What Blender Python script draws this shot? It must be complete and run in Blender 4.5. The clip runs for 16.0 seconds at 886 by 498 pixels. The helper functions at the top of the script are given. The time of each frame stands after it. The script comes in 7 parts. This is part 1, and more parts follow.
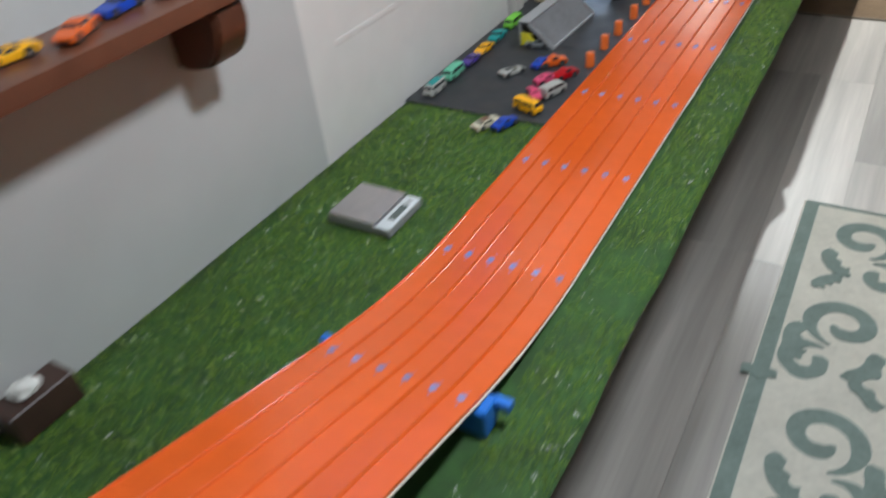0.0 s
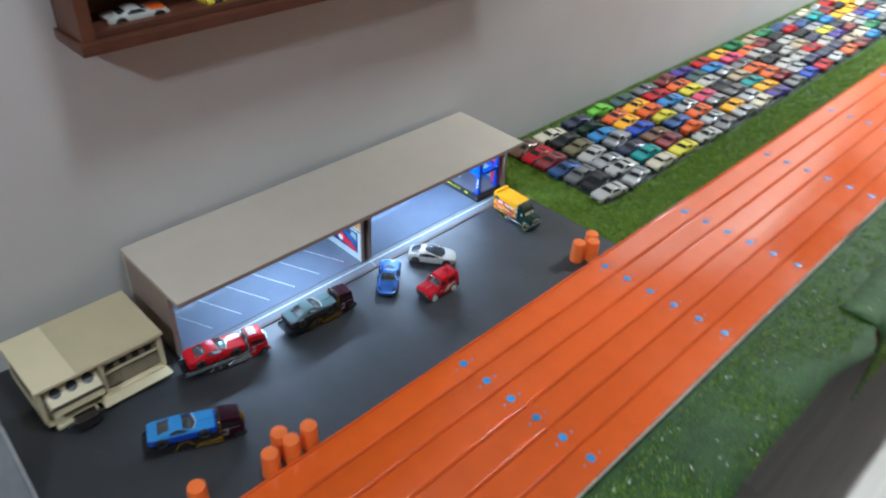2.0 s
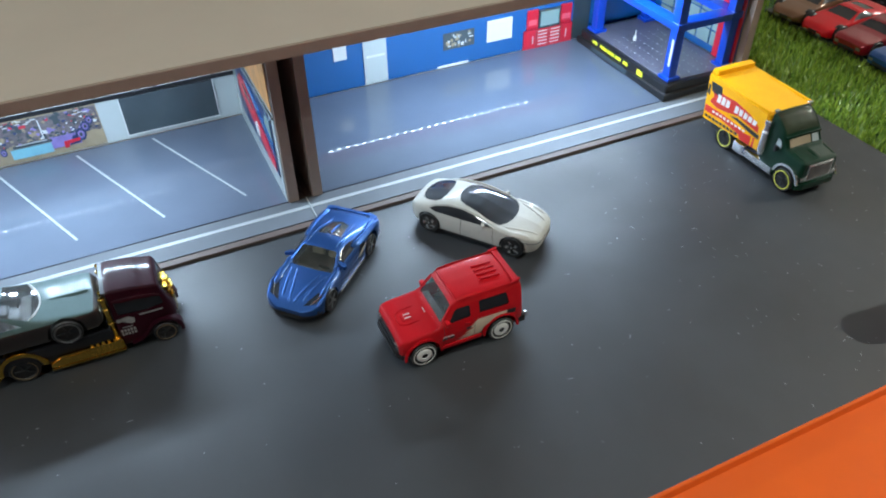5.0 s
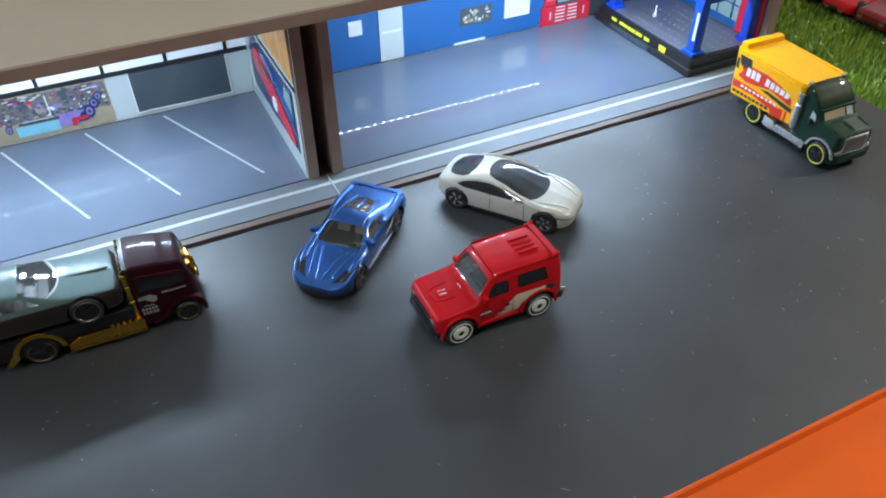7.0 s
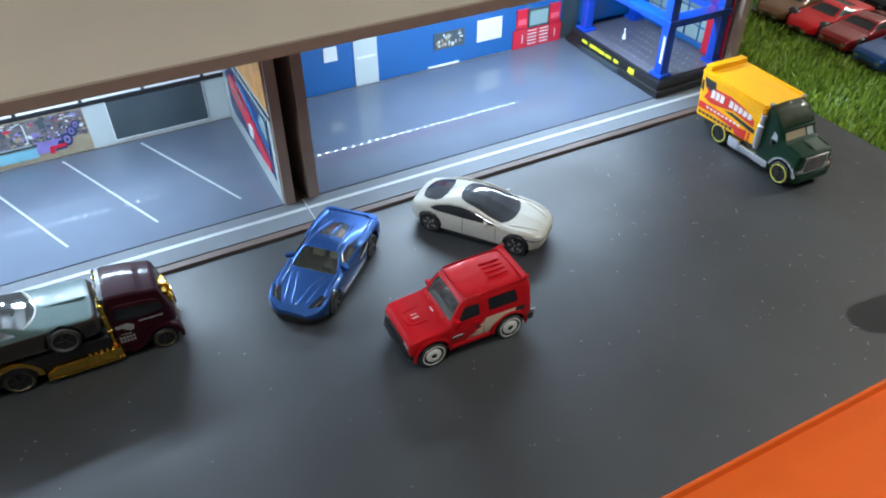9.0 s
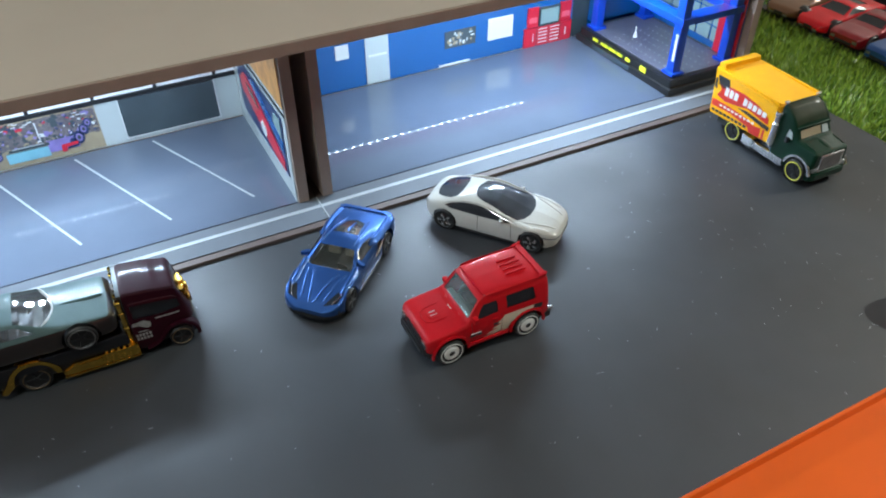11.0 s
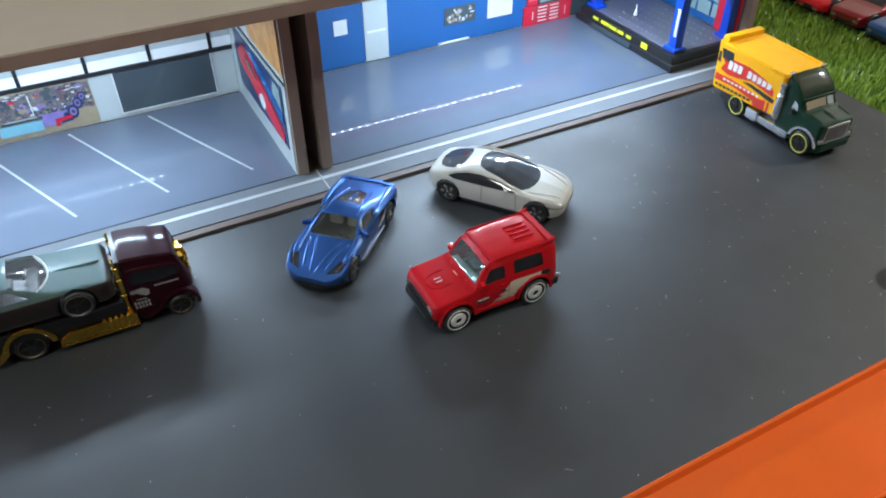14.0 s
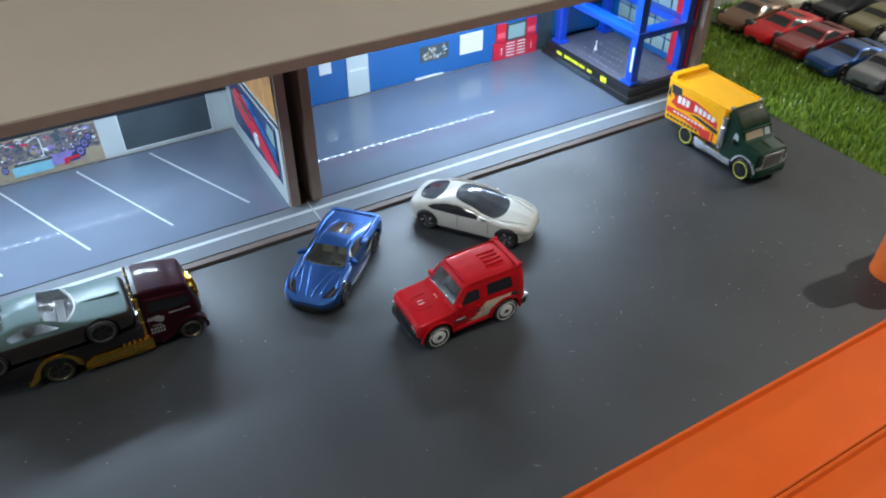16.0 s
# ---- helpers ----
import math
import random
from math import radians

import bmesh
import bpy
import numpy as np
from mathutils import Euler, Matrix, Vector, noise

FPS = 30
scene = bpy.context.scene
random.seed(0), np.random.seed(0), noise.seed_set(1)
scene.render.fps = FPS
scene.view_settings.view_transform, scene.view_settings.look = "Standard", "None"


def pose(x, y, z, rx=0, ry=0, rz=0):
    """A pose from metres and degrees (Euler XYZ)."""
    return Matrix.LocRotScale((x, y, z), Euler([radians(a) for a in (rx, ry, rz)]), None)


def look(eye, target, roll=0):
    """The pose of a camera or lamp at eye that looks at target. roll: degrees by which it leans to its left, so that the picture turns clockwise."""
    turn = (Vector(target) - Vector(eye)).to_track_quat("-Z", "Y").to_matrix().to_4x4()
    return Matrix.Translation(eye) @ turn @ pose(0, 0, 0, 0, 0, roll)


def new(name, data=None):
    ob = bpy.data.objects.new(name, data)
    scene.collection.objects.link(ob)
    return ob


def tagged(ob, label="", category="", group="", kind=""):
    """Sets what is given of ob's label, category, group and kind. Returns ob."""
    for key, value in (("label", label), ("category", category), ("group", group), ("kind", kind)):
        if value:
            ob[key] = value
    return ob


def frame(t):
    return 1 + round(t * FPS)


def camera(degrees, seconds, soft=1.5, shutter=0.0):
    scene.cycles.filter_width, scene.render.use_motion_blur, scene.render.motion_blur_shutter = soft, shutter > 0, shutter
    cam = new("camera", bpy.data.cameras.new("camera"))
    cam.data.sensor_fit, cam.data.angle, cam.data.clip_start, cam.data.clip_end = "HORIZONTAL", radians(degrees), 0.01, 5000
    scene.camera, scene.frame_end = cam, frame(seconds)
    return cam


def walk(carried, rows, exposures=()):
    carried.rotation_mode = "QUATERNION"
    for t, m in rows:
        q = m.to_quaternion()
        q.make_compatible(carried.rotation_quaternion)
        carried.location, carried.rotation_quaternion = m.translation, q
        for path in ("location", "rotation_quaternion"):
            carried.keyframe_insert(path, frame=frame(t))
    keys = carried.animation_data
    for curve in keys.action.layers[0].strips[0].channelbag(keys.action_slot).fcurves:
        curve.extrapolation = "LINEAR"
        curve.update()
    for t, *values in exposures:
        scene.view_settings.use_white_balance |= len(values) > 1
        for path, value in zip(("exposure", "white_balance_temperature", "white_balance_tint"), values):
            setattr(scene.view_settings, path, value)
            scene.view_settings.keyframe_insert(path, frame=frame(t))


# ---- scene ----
cam = camera(61.5, 16.0, soft=2.0, shutter=0.3)
METRES, EYE, TILT, LEAN, TURN = 2.6, 0.63, 0.0, 0.0, 31.7
PATH = [
    (0, (0.91, 2.568, 0.743), (0.022, 3.895, -0.461), -6.7),
    (0.3, (0.929, 2.859, 0.79), (0.088, 4.254, -0.371), -6.4),
    (0.5, (0.927, 3.043, 0.769), (0.113, 4.491, -0.344), -6.1),
    (1, (0.935, 3.543, 0.787), (0.178, 5.055, -0.28), -3.6),
    (1.5, (0.938, 4.012, 0.765), (-0.013, 5.397, -0.32), -0.6),
    (2, (0.81, 4.394, 0.676), (-0.297, 5.569, -0.505), 3.4),
    (2.5, (0.643, 4.641, 0.572), (-0.572, 5.563, -0.723), 6.1),
    (2.8, (0.582, 4.772, 0.482), (-0.698, 5.501, -0.871), 3.5),
    (3, (0.544, 4.83, 0.405), (-0.741, 5.519, -0.964), 3.3),
    (3.2, (0.522, 4.865, 0.343), (-0.757, 5.525, -1.046), 2.4),
    (5.3, (0.452, 4.889, 0.241), (-0.937, 5.526, -1.05), -0.9),
    (5.5, (0.45, 4.886, 0.237), (-0.934, 5.523, -1.058), -0.9),
    (6, (0.44, 4.876, 0.235), (-0.934, 5.508, -1.074), -0.9),
    (6.5, (0.441, 4.872, 0.231), (-0.924, 5.519, -1.079), -0.5),
    (7, (0.442, 4.873, 0.231), (-0.921, 5.531, -1.075), -0.4),
    (7.5, (0.447, 4.873, 0.233), (-0.916, 5.539, -1.07), -0.7),
    (8, (0.449, 4.869, 0.237), (-0.912, 5.549, -1.061), -0.5),
    (8.5, (0.448, 4.871, 0.239), (-0.917, 5.563, -1.049), -0.5),
    (9, (0.447, 4.877, 0.24), (-0.918, 5.58, -1.041), -0.3),
    (9.5, (0.443, 4.876, 0.238), (-0.925, 5.582, -1.039), -0.3),
    (10, (0.441, 4.874, 0.237), (-0.927, 5.576, -1.042), -0.3),
    (12.5, (0.451, 4.866, 0.239), (-0.918, 5.575, -1.035), -0.3),
    (13, (0.452, 4.864, 0.234), (-0.917, 5.577, -1.039), -0.2),
    (13.5, (0.448, 4.862, 0.226), (-0.916, 5.578, -1.048), -0.2),
    (14, (0.445, 4.863, 0.222), (-0.915, 5.588, -1.053), -0.0),
    (14.5, (0.445, 4.865, 0.219), (-0.914, 5.599, -1.051), 0.2),
    (15, (0.449, 4.861, 0.228), (-0.911, 5.604, -1.036), 0.1),
    (15.5, (0.456, 4.857, 0.237), (-0.899, 5.62, -1.021), 0.2),
    (16, (0.468, 4.849, 0.255), (-0.875, 5.633, -1.003), 0.3),
]
EXPOSURES = [(0.0, 0.1, 5850, 10), (0.5, -0.18, 6000, 10), (1.0, -0.15, 6000, 10), (1.5, -0.06, 6050, 10), (2.0, -0.06, 5500, 8), (2.5, -0.28, 5700, 7), (3.2, -0.14, 6050, 6), (5.3, -0.12, 6200, 5), (14.8, -0.14, 6230, 6), (16.0, -0.28, 6200, 6)]
walk(cam, [(t, look(eye, target, roll)) for t, eye, target, roll in PATH], EXPOSURES)

# ---- light and exposure ----
scene.view_settings.exposure = 0.0
world = bpy.data.worlds.new("room_dark")
world.use_nodes = True
world.node_tree.nodes["Background"].inputs[0].default_value = (0.5, 0.5, 0.52, 1)
world.node_tree.nodes["Background"].inputs[1].default_value = 0.04
scene.world = world


def area_lamp(name, m, sx, sy, watts, colour):
    data = bpy.data.lights.new(name, "AREA")
    data.shape, data.size, data.size_y, data.energy, data.color = "RECTANGLE", sx, sy, watts, colour
    ob = new(name, data)
    ob.matrix_world = m
    return ob


# ceiling lamps: a shaded one over the far end of the table, an added fill over its middle, a weaker one over its near
# end
area_lamp("far_ceiling_lamp", pose(0.59, 7.2, 1.452), 0.026, 0.026, 66, (1.0, 0.98, 0.88))
# unseen fill, added to brighten the garage roof and the wall
area_lamp("middle_fill_lamp", pose(0.5, 4.8, 1.42), 0.2, 0.2, 6.4, (0.96, 1.0, 0.99))
area_lamp("near_ceiling_lamp", pose(1.0, 3.3, 1.42), 0.16, 0.16, 20, (0.96, 1.0, 0.99))
# rows of small diodes under the roof of each model garage
for first, count, x, z, lean, low, high in ((4.698, 28, 0.088, 0.0930, -12, 0.012, 0.040), (5.022, 26, 0.084, 0.0925, -10, 0.034, 0.037)):
    for i in range(count):
        area_lamp("garage_diode", pose(x, first + 0.0073 * i, z, 0, lean, 0), 0.003, 0.003, low + (high - low) * i / count, (0.66, 0.81, 1.0))

# ---- materials ----


def nodes_of(name):
    m = bpy.data.materials.new(name)
    m.use_nodes = True
    return m, m.node_tree.nodes, m.node_tree.links, m.node_tree.nodes["Principled BSDF"]


def mat(name, colour, rough=0.5, metal=0.0, var=0.12, scale=40.0, bump=0.0, bscale=200.0, coat=0.0, spec=0.5, stains=0.0, spread=0.0, coat_ior=1.5, coat_rough=0.03):
    """Principled surface with two scales of noise in colour, fine bump and, by spread, a difference from piece to piece."""
    m, n, l, p = nodes_of(name)
    p.inputs["Roughness"].default_value, p.inputs["Metallic"].default_value = rough, metal
    p.inputs["Coat Weight"].default_value, p.inputs["Coat Roughness"].default_value = coat, coat_rough
    p.inputs["Specular IOR Level"].default_value, p.inputs["Coat IOR"].default_value = spec, coat_ior
    geo = n.new("ShaderNodeTexCoord")
    a, b = n.new("ShaderNodeTexNoise"), n.new("ShaderNodeTexNoise")
    a.inputs["Scale"].default_value, b.inputs["Scale"].default_value = scale, scale / 7
    a.inputs["Detail"].default_value, b.inputs["Detail"].default_value = 5, 3
    l.new(geo.outputs["Object"], a.inputs["Vector"])
    l.new(geo.outputs["Object"], b.inputs["Vector"])
    add = n.new("ShaderNodeMath")
    add.operation = "ADD"
    l.new(a.outputs["Fac"], add.inputs[0])
    l.new(b.outputs["Fac"], add.inputs[1])
    rng = n.new("ShaderNodeMapRange")
    rng.inputs["From Min"].default_value, rng.inputs["From Max"].default_value = 0.6, 1.4
    rng.inputs["To Min"].default_value, rng.inputs["To Max"].default_value = 1 - var, 1 + var
    l.new(add.outputs[0], rng.inputs["Value"])
    hsv = n.new("ShaderNodeHueSaturation")
    hsv.inputs["Color"].default_value = (*colour, 1)
    value = rng.outputs[0]
    if spread:
        info, r2, mul = n.new("ShaderNodeObjectInfo"), n.new("ShaderNodeMapRange"), n.new("ShaderNodeMath")
        r2.inputs["To Min"].default_value, r2.inputs["To Max"].default_value = 1 - spread, 1 + spread
        mul.operation = "MULTIPLY"
        l.new(info.outputs["Random"], r2.inputs["Value"])
        l.new(value, mul.inputs[0])
        l.new(r2.outputs[0], mul.inputs[1])
        value = mul.outputs[0]
    l.new(value, hsv.inputs["Value"])
    l.new(hsv.outputs[0], p.inputs["Base Color"])
    if stains:
        r3 = n.new("ShaderNodeMapRange")
        r3.inputs["From Min"].default_value, r3.inputs["From Max"].default_value = 0.4, 0.65
        r3.inputs["To Min"].default_value, r3.inputs["To Max"].default_value = max(rough - stains, 0.03), rough + stains
        l.new(b.outputs["Fac"], r3.inputs["Value"])
        l.new(r3.outputs[0], p.inputs["Roughness"])
    if bump:
        c, bm_ = n.new("ShaderNodeTexNoise"), n.new("ShaderNodeBump")
        c.inputs["Scale"].default_value, c.inputs["Detail"].default_value = bscale, 4
        bm_.inputs["Strength"].default_value, bm_.inputs["Distance"].default_value = bump, 0.002
        l.new(geo.outputs["Object"], c.inputs["Vector"])
        l.new(c.outputs["Fac"], bm_.inputs["Height"])
        l.new(bm_.outputs[0], p.inputs["Normal"])
    return m


def glow(name, colour, strength):
    m, n, l, p = nodes_of(name)
    p.inputs["Base Color"].default_value = (*colour, 1)
    p.inputs["Emission Color"].default_value = (*colour, 1)
    p.inputs["Emission Strength"].default_value = strength
    return m


def paint(name, colour, metal=0.0, rough=0.28, gloss=0.04, coat=0.8):
    return mat("paint_" + name, colour, rough if metal else 0.5, metal, var=0.06, scale=900, coat=coat, coat_ior=1.4, bump=0.02, bscale=900, spec=0.4 if metal else 0.1, coat_rough=gloss)


WALL = mat("wall_paint", (0.56, 0.54, 0.51), 0.62, var=0.05, scale=9, bump=0.15, bscale=260, stains=0.08)
WALL_NEAR = mat("wall_paint_near", (0.53, 0.525, 0.505), 0.6, var=0.05, scale=9, bump=0.15, bscale=260)
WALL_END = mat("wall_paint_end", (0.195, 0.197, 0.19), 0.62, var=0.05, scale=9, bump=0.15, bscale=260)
DOOR_WHITE = mat("door_paint", (0.77, 0.74, 0.70), 0.42, var=0.05, scale=14, bump=0.08, bscale=120)
TRIM_WHITE = mat("trim_paint", (0.64, 0.61, 0.57), 0.4, var=0.06, scale=20, bump=0.05)
SKIRTING = mat("skirting_paint", (0.78, 0.78, 0.76), 0.4, var=0.04, scale=20)
CEILING = mat("ceiling_paint", (0.75, 0.74, 0.72), 0.8, var=0.03, scale=8)
PLANK_GAP = mat("plank_joint", (0.17, 0.15, 0.13), 0.8)
DARK_GAP = mat("dark_gap", (0.03, 0.028, 0.026), 0.8)
BRASS = mat("aged_brass", (0.32, 0.24, 0.15), 0.35, 1.0, var=0.25, scale=120)
WOOD = mat("dark_stained_wood", (0.10, 0.035, 0.018), 0.35, var=0.35, scale=30, bump=0.1, bscale=90)
WOOD_RED = mat("red_brown_wood", (0.13, 0.045, 0.022), 0.35, var=0.3, scale=25, bump=0.1, bscale=90)
TABLE = mat("table_laminate", (0.05, 0.045, 0.04), 0.5, var=0.2)
BLACK_STEEL = mat("black_steel", (0.015, 0.015, 0.016), 0.4, 0.6)
BLACK_CLOTH = mat("black_fabric", (0.012, 0.012, 0.016), 0.9, var=0.3, scale=60)
TURF_BASE = mat("turf_backing", (0.030, 0.085, 0.013), 0.6, var=0.5, scale=60, bump=0.8, bscale=700)
MAT_BLACK = mat("black_play_mat", (0.0090, 0.0108, 0.0138), 0.60, var=0.34, scale=70, bump=0.03, bscale=1500, stains=0.09, spec=0.95)
ORANGE = mat("orange_track_plastic", (0.71, 0.112, 0.013), 0.19, var=0.09, scale=30, spread=0.06, bump=0.02, bscale=150, stains=0.07, spec=0.85)
CLIP_BLUE = mat("blue_connector_plastic", (0.04, 0.26, 0.58), 0.4, var=0.1, spread=0.25)
CARD = mat("corrugated_card", (0.62, 0.56, 0.46), 0.85, var=0.15, scale=80)
CUP_ORANGE = mat("orange_cup_plastic", (0.85, 0.17, 0.025), 0.38, var=0.06, scale=60, spread=0.06)
BLUE_PLASTIC = mat("bright_blue_plastic", (0.03, 0.17, 0.62), 0.35, var=0.08)


def wood_plank(name, colour, rough, spread):
    """Laminate whose grain runs along y, each plank in its own shade."""
    m, n, l, p = nodes_of(name)
    co, info = n.new("ShaderNodeTexCoord"), n.new("ShaderNodeObjectInfo")
    value = None
    for scale, low, high in (((26, 1.1, 1), 0.84, 1.16), ((8, 0.6, 1), 0.78, 1.22), ((110, 5, 1), 0.95, 1.05)):
        way, tex, rng = n.new("ShaderNodeMapping"), n.new("ShaderNodeTexNoise"), n.new("ShaderNodeMapRange")
        way.inputs["Scale"].default_value = scale
        tex.inputs["Scale"].default_value, tex.inputs["Detail"].default_value, tex.noise_dimensions = 1.0, 4, "4D"
        rng.inputs["From Min"].default_value, rng.inputs["From Max"].default_value = 0.3, 0.7
        rng.inputs["To Min"].default_value, rng.inputs["To Max"].default_value = low, high
        seed = n.new("ShaderNodeMath")
        seed.operation, seed.inputs[1].default_value = "MULTIPLY", 50.0
        l.new(info.outputs["Random"], seed.inputs[0])
        l.new(seed.outputs[0], tex.inputs["W"])
        l.new(co.outputs["Object"], way.inputs["Vector"])
        l.new(way.outputs[0], tex.inputs["Vector"])
        l.new(tex.outputs["Fac"], rng.inputs["Value"])
        if value:
            mul = n.new("ShaderNodeMath")
            mul.operation = "MULTIPLY"
            l.new(value, mul.inputs[0])
            l.new(rng.outputs[0], mul.inputs[1])
            value = mul.outputs[0]
        else:
            value = rng.outputs[0]
    shade, mul, hsv = n.new("ShaderNodeMapRange"), n.new("ShaderNodeMath"), n.new("ShaderNodeHueSaturation")
    shade.inputs["To Min"].default_value, shade.inputs["To Max"].default_value = 1 - spread, 1 + spread
    mul.operation = "MULTIPLY"
    l.new(info.outputs["Random"], shade.inputs["Value"])
    l.new(value, mul.inputs[0])
    l.new(shade.outputs[0], mul.inputs[1])
    hsv.inputs["Color"].default_value = (*colour, 1)
    l.new(mul.outputs[0], hsv.inputs["Value"])
    l.new(hsv.outputs[0], p.inputs["Base Color"])
    p.inputs["Roughness"].default_value = rough
    return m


PLANK = wood_plank("grey_laminate_plank", (0.41, 0.375, 0.335), 0.42, 0.22)
TAN_RUG = mat("tan_woven_rug", (0.175, 0.115, 0.064), 0.95, var=0.18, scale=120, bump=0.8, bscale=500)
CREAM_RUG = mat("cream_rug", (0.62, 0.59, 0.50), 0.95, var=0.12, scale=70, bump=0.7, bscale=600)
GREEN_RUG = mat("sage_rug_pile", (0.20, 0.25, 0.22), 0.95, var=0.18, scale=90, bump=0.7, bscale=600)
BROWN_RUG = mat("rug_binding", (0.20, 0.17, 0.13), 0.9, var=0.2, scale=90)
STEEL_PLATE = mat("brushed_steel_plate", (0.45, 0.42, 0.41), 0.38, 0.7, var=0.08, scale=90)
GREY_PLASTIC = mat("grey_plastic", (0.30, 0.30, 0.30), 0.45, var=0.08)
LIGHT_PLASTIC = mat("light_grey_plastic", (0.62, 0.64, 0.64), 0.4, var=0.05)
SCREEN = mat("grey_display", (0.10, 0.12, 0.11), 0.15)
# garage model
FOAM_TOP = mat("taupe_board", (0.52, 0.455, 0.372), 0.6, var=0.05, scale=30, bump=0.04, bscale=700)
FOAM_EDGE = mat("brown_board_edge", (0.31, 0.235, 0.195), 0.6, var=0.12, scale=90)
FOAM_BASE = mat("dark_board_edge", (0.078, 0.054, 0.047), 0.6, var=0.15, scale=90)
PRINT_FLOOR = mat("printed_garage_floor", (0.088, 0.106, 0.143), 0.5, var=0.14, scale=28, coat=0.8, coat_ior=1.75, coat_rough=0.03, spec=0.1)
PRINT_FLOOR_B = mat("printed_workshop_floor", (0.070, 0.085, 0.115), 0.5, var=0.14, scale=28, coat=0.8, coat_ior=1.75, coat_rough=0.02, spec=0.1)
PRINT_ROAD = mat("printed_road_edge", (0.095, 0.105, 0.12), 0.55, var=0.2, scale=40, spec=0.25)
PRINT_WHITE = mat("printed_white", (0.55, 0.57, 0.56), 0.3, var=0.04)
PRINT_BLUE = mat("printed_blue_wall", (0.007, 0.085, 0.28), 0.5, var=0.08, scale=30, coat=1.0, coat_ior=2.2, coat_rough=0.01, spec=0.1)
PRINT_WINDOW = mat("printed_bright_window", (0.86, 0.88, 0.88), 0.5, var=0.05, scale=120, coat=1.0, coat_ior=2.3, coat_rough=0.01, spec=0.1)
PRINT_LINE = mat("printed_line", (0.30, 0.32, 0.33), 0.4, var=0.12, scale=120)
PRINT_RED = mat("printed_red", (0.45, 0.014, 0.032), 0.28, var=0.12, scale=90)
PRINT_PINK = mat("printed_pink", (0.60, 0.09, 0.12), 0.3, var=0.12, scale=90)
PRINT_DARK = mat("printed_dark_panel", (0.035, 0.05, 0.055), 0.4, var=0.3, scale=50, coat=1.0, coat_ior=2.0, coat_rough=0.01)
PRINT_NAVY = mat("printed_navy", (0.015, 0.03, 0.09), 0.3, var=0.3, scale=80)
PRINT_GREY = mat("printed_pale_grey", (0.44, 0.48, 0.47), 0.5, var=0.06, coat=1.0, coat_ior=2.3, coat_rough=0.01, spec=0.1)
PRINT_TAN = mat("printed_shop_floor", (0.29, 0.23, 0.14), 0.4, var=0.2, scale=160, coat=1.0, coat_ior=2.0, coat_rough=0.01)
PRINT_SHADE = mat("printed_shelf_shade", (0.12, 0.10, 0.10), 0.4, var=0.6, scale=500, coat=1.0, coat_ior=2.0, coat_rough=0.01)
PRINT_PURPLE = mat("printed_violet", (0.18, 0.14, 0.34), 0.3, var=0.3, scale=200)
PRINT_CYAN = mat("printed_cyan", (0.16, 0.35, 0.42), 0.3, var=0.15, scale=200)
PRINT_YELLOW = mat("printed_yellow", (0.70, 0.72, 0.03), 0.4, var=0.05)
GLASS_BLOCK = mat("printed_glass_blocks", (0.20, 0.28, 0.28), 0.2, var=0.1, scale=60)
LIFT_BLUE = mat("lift_blue_plastic", (0.006, 0.05, 0.42), 0.3, var=0.05, coat=0.4)
LIFT_PLATE = mat("lift_tread_plate", (0.15, 0.145, 0.18), 0.3, 0.4, var=0.15, scale=150)
BLACK_PLASTIC = mat("black_plastic", (0.014, 0.014, 0.015), 0.35, var=0.1)
LAMP_GLOW = glow("lamp_diffuser_glow", (1.0, 0.94, 0.85), 5.0)
# toy cars
TYRE = mat("black_wheel_plastic", (0.013, 0.013, 0.013), 0.45)
CHROME = mat("chrome", (0.88, 0.88, 0.89), 0.22, 1.0, var=0.03)
GOLD = mat("gold_chrome", (0.66, 0.41, 0.075), 0.16, 1.0, var=0.25, scale=300, bump=0.35, bscale=420)
RIM_WHITE = mat("white_wheel", (0.72, 0.71, 0.68), 0.35)
RIM_YELLOW = mat("yellow_wheel_ring", (0.75, 0.72, 0.10), 0.35)
GLASS = mat("dark_tinted_window", (0.014, 0.016, 0.020), 0.5, var=0.4, scale=120, coat=1.0, spec=0.1, coat_rough=0.03)


def clear_glass(name, tint):
    m, n, l, p = nodes_of(name)
    p.inputs["Base Color"].default_value = (*tint, 1)
    p.inputs["Roughness"].default_value, p.inputs["IOR"].default_value = 0.02, 1.03
    p.inputs["Transmission Weight"].default_value = 0.93
    p.inputs["Coat Weight"].default_value, p.inputs["Coat Roughness"].default_value, p.inputs["Coat IOR"].default_value = 1.0, 0.03, 1.6
    return m


CLEAR = clear_glass("clear_plastic_window", (0.62, 0.66, 0.66))
CLEAR_SMOKE = clear_glass("smoked_plastic_window", (0.30, 0.31, 0.26))
CABIN_GREY = mat("cabin_grey_plastic", (0.075, 0.075, 0.073), 0.55, var=0.2, scale=400)
CABIN_DARK = mat("cabin_dark_plastic", (0.022, 0.019, 0.026), 0.5, var=0.2, scale=400)
CABIN_TAN = mat("cabin_tan_plastic", (0.33, 0.30, 0.24), 0.55, var=0.2, scale=400)
CREAM_DECAL = mat("cream_decal", (0.62, 0.53, 0.40), 0.35)
WHITE_DECAL = mat("white_decal", (0.78, 0.77, 0.75), 0.35)
BLACK_DECAL = mat("black_decal", (0.02, 0.02, 0.02), 0.35)
RED_DECAL = mat("red_decal", (0.62, 0.03, 0.02), 0.35)
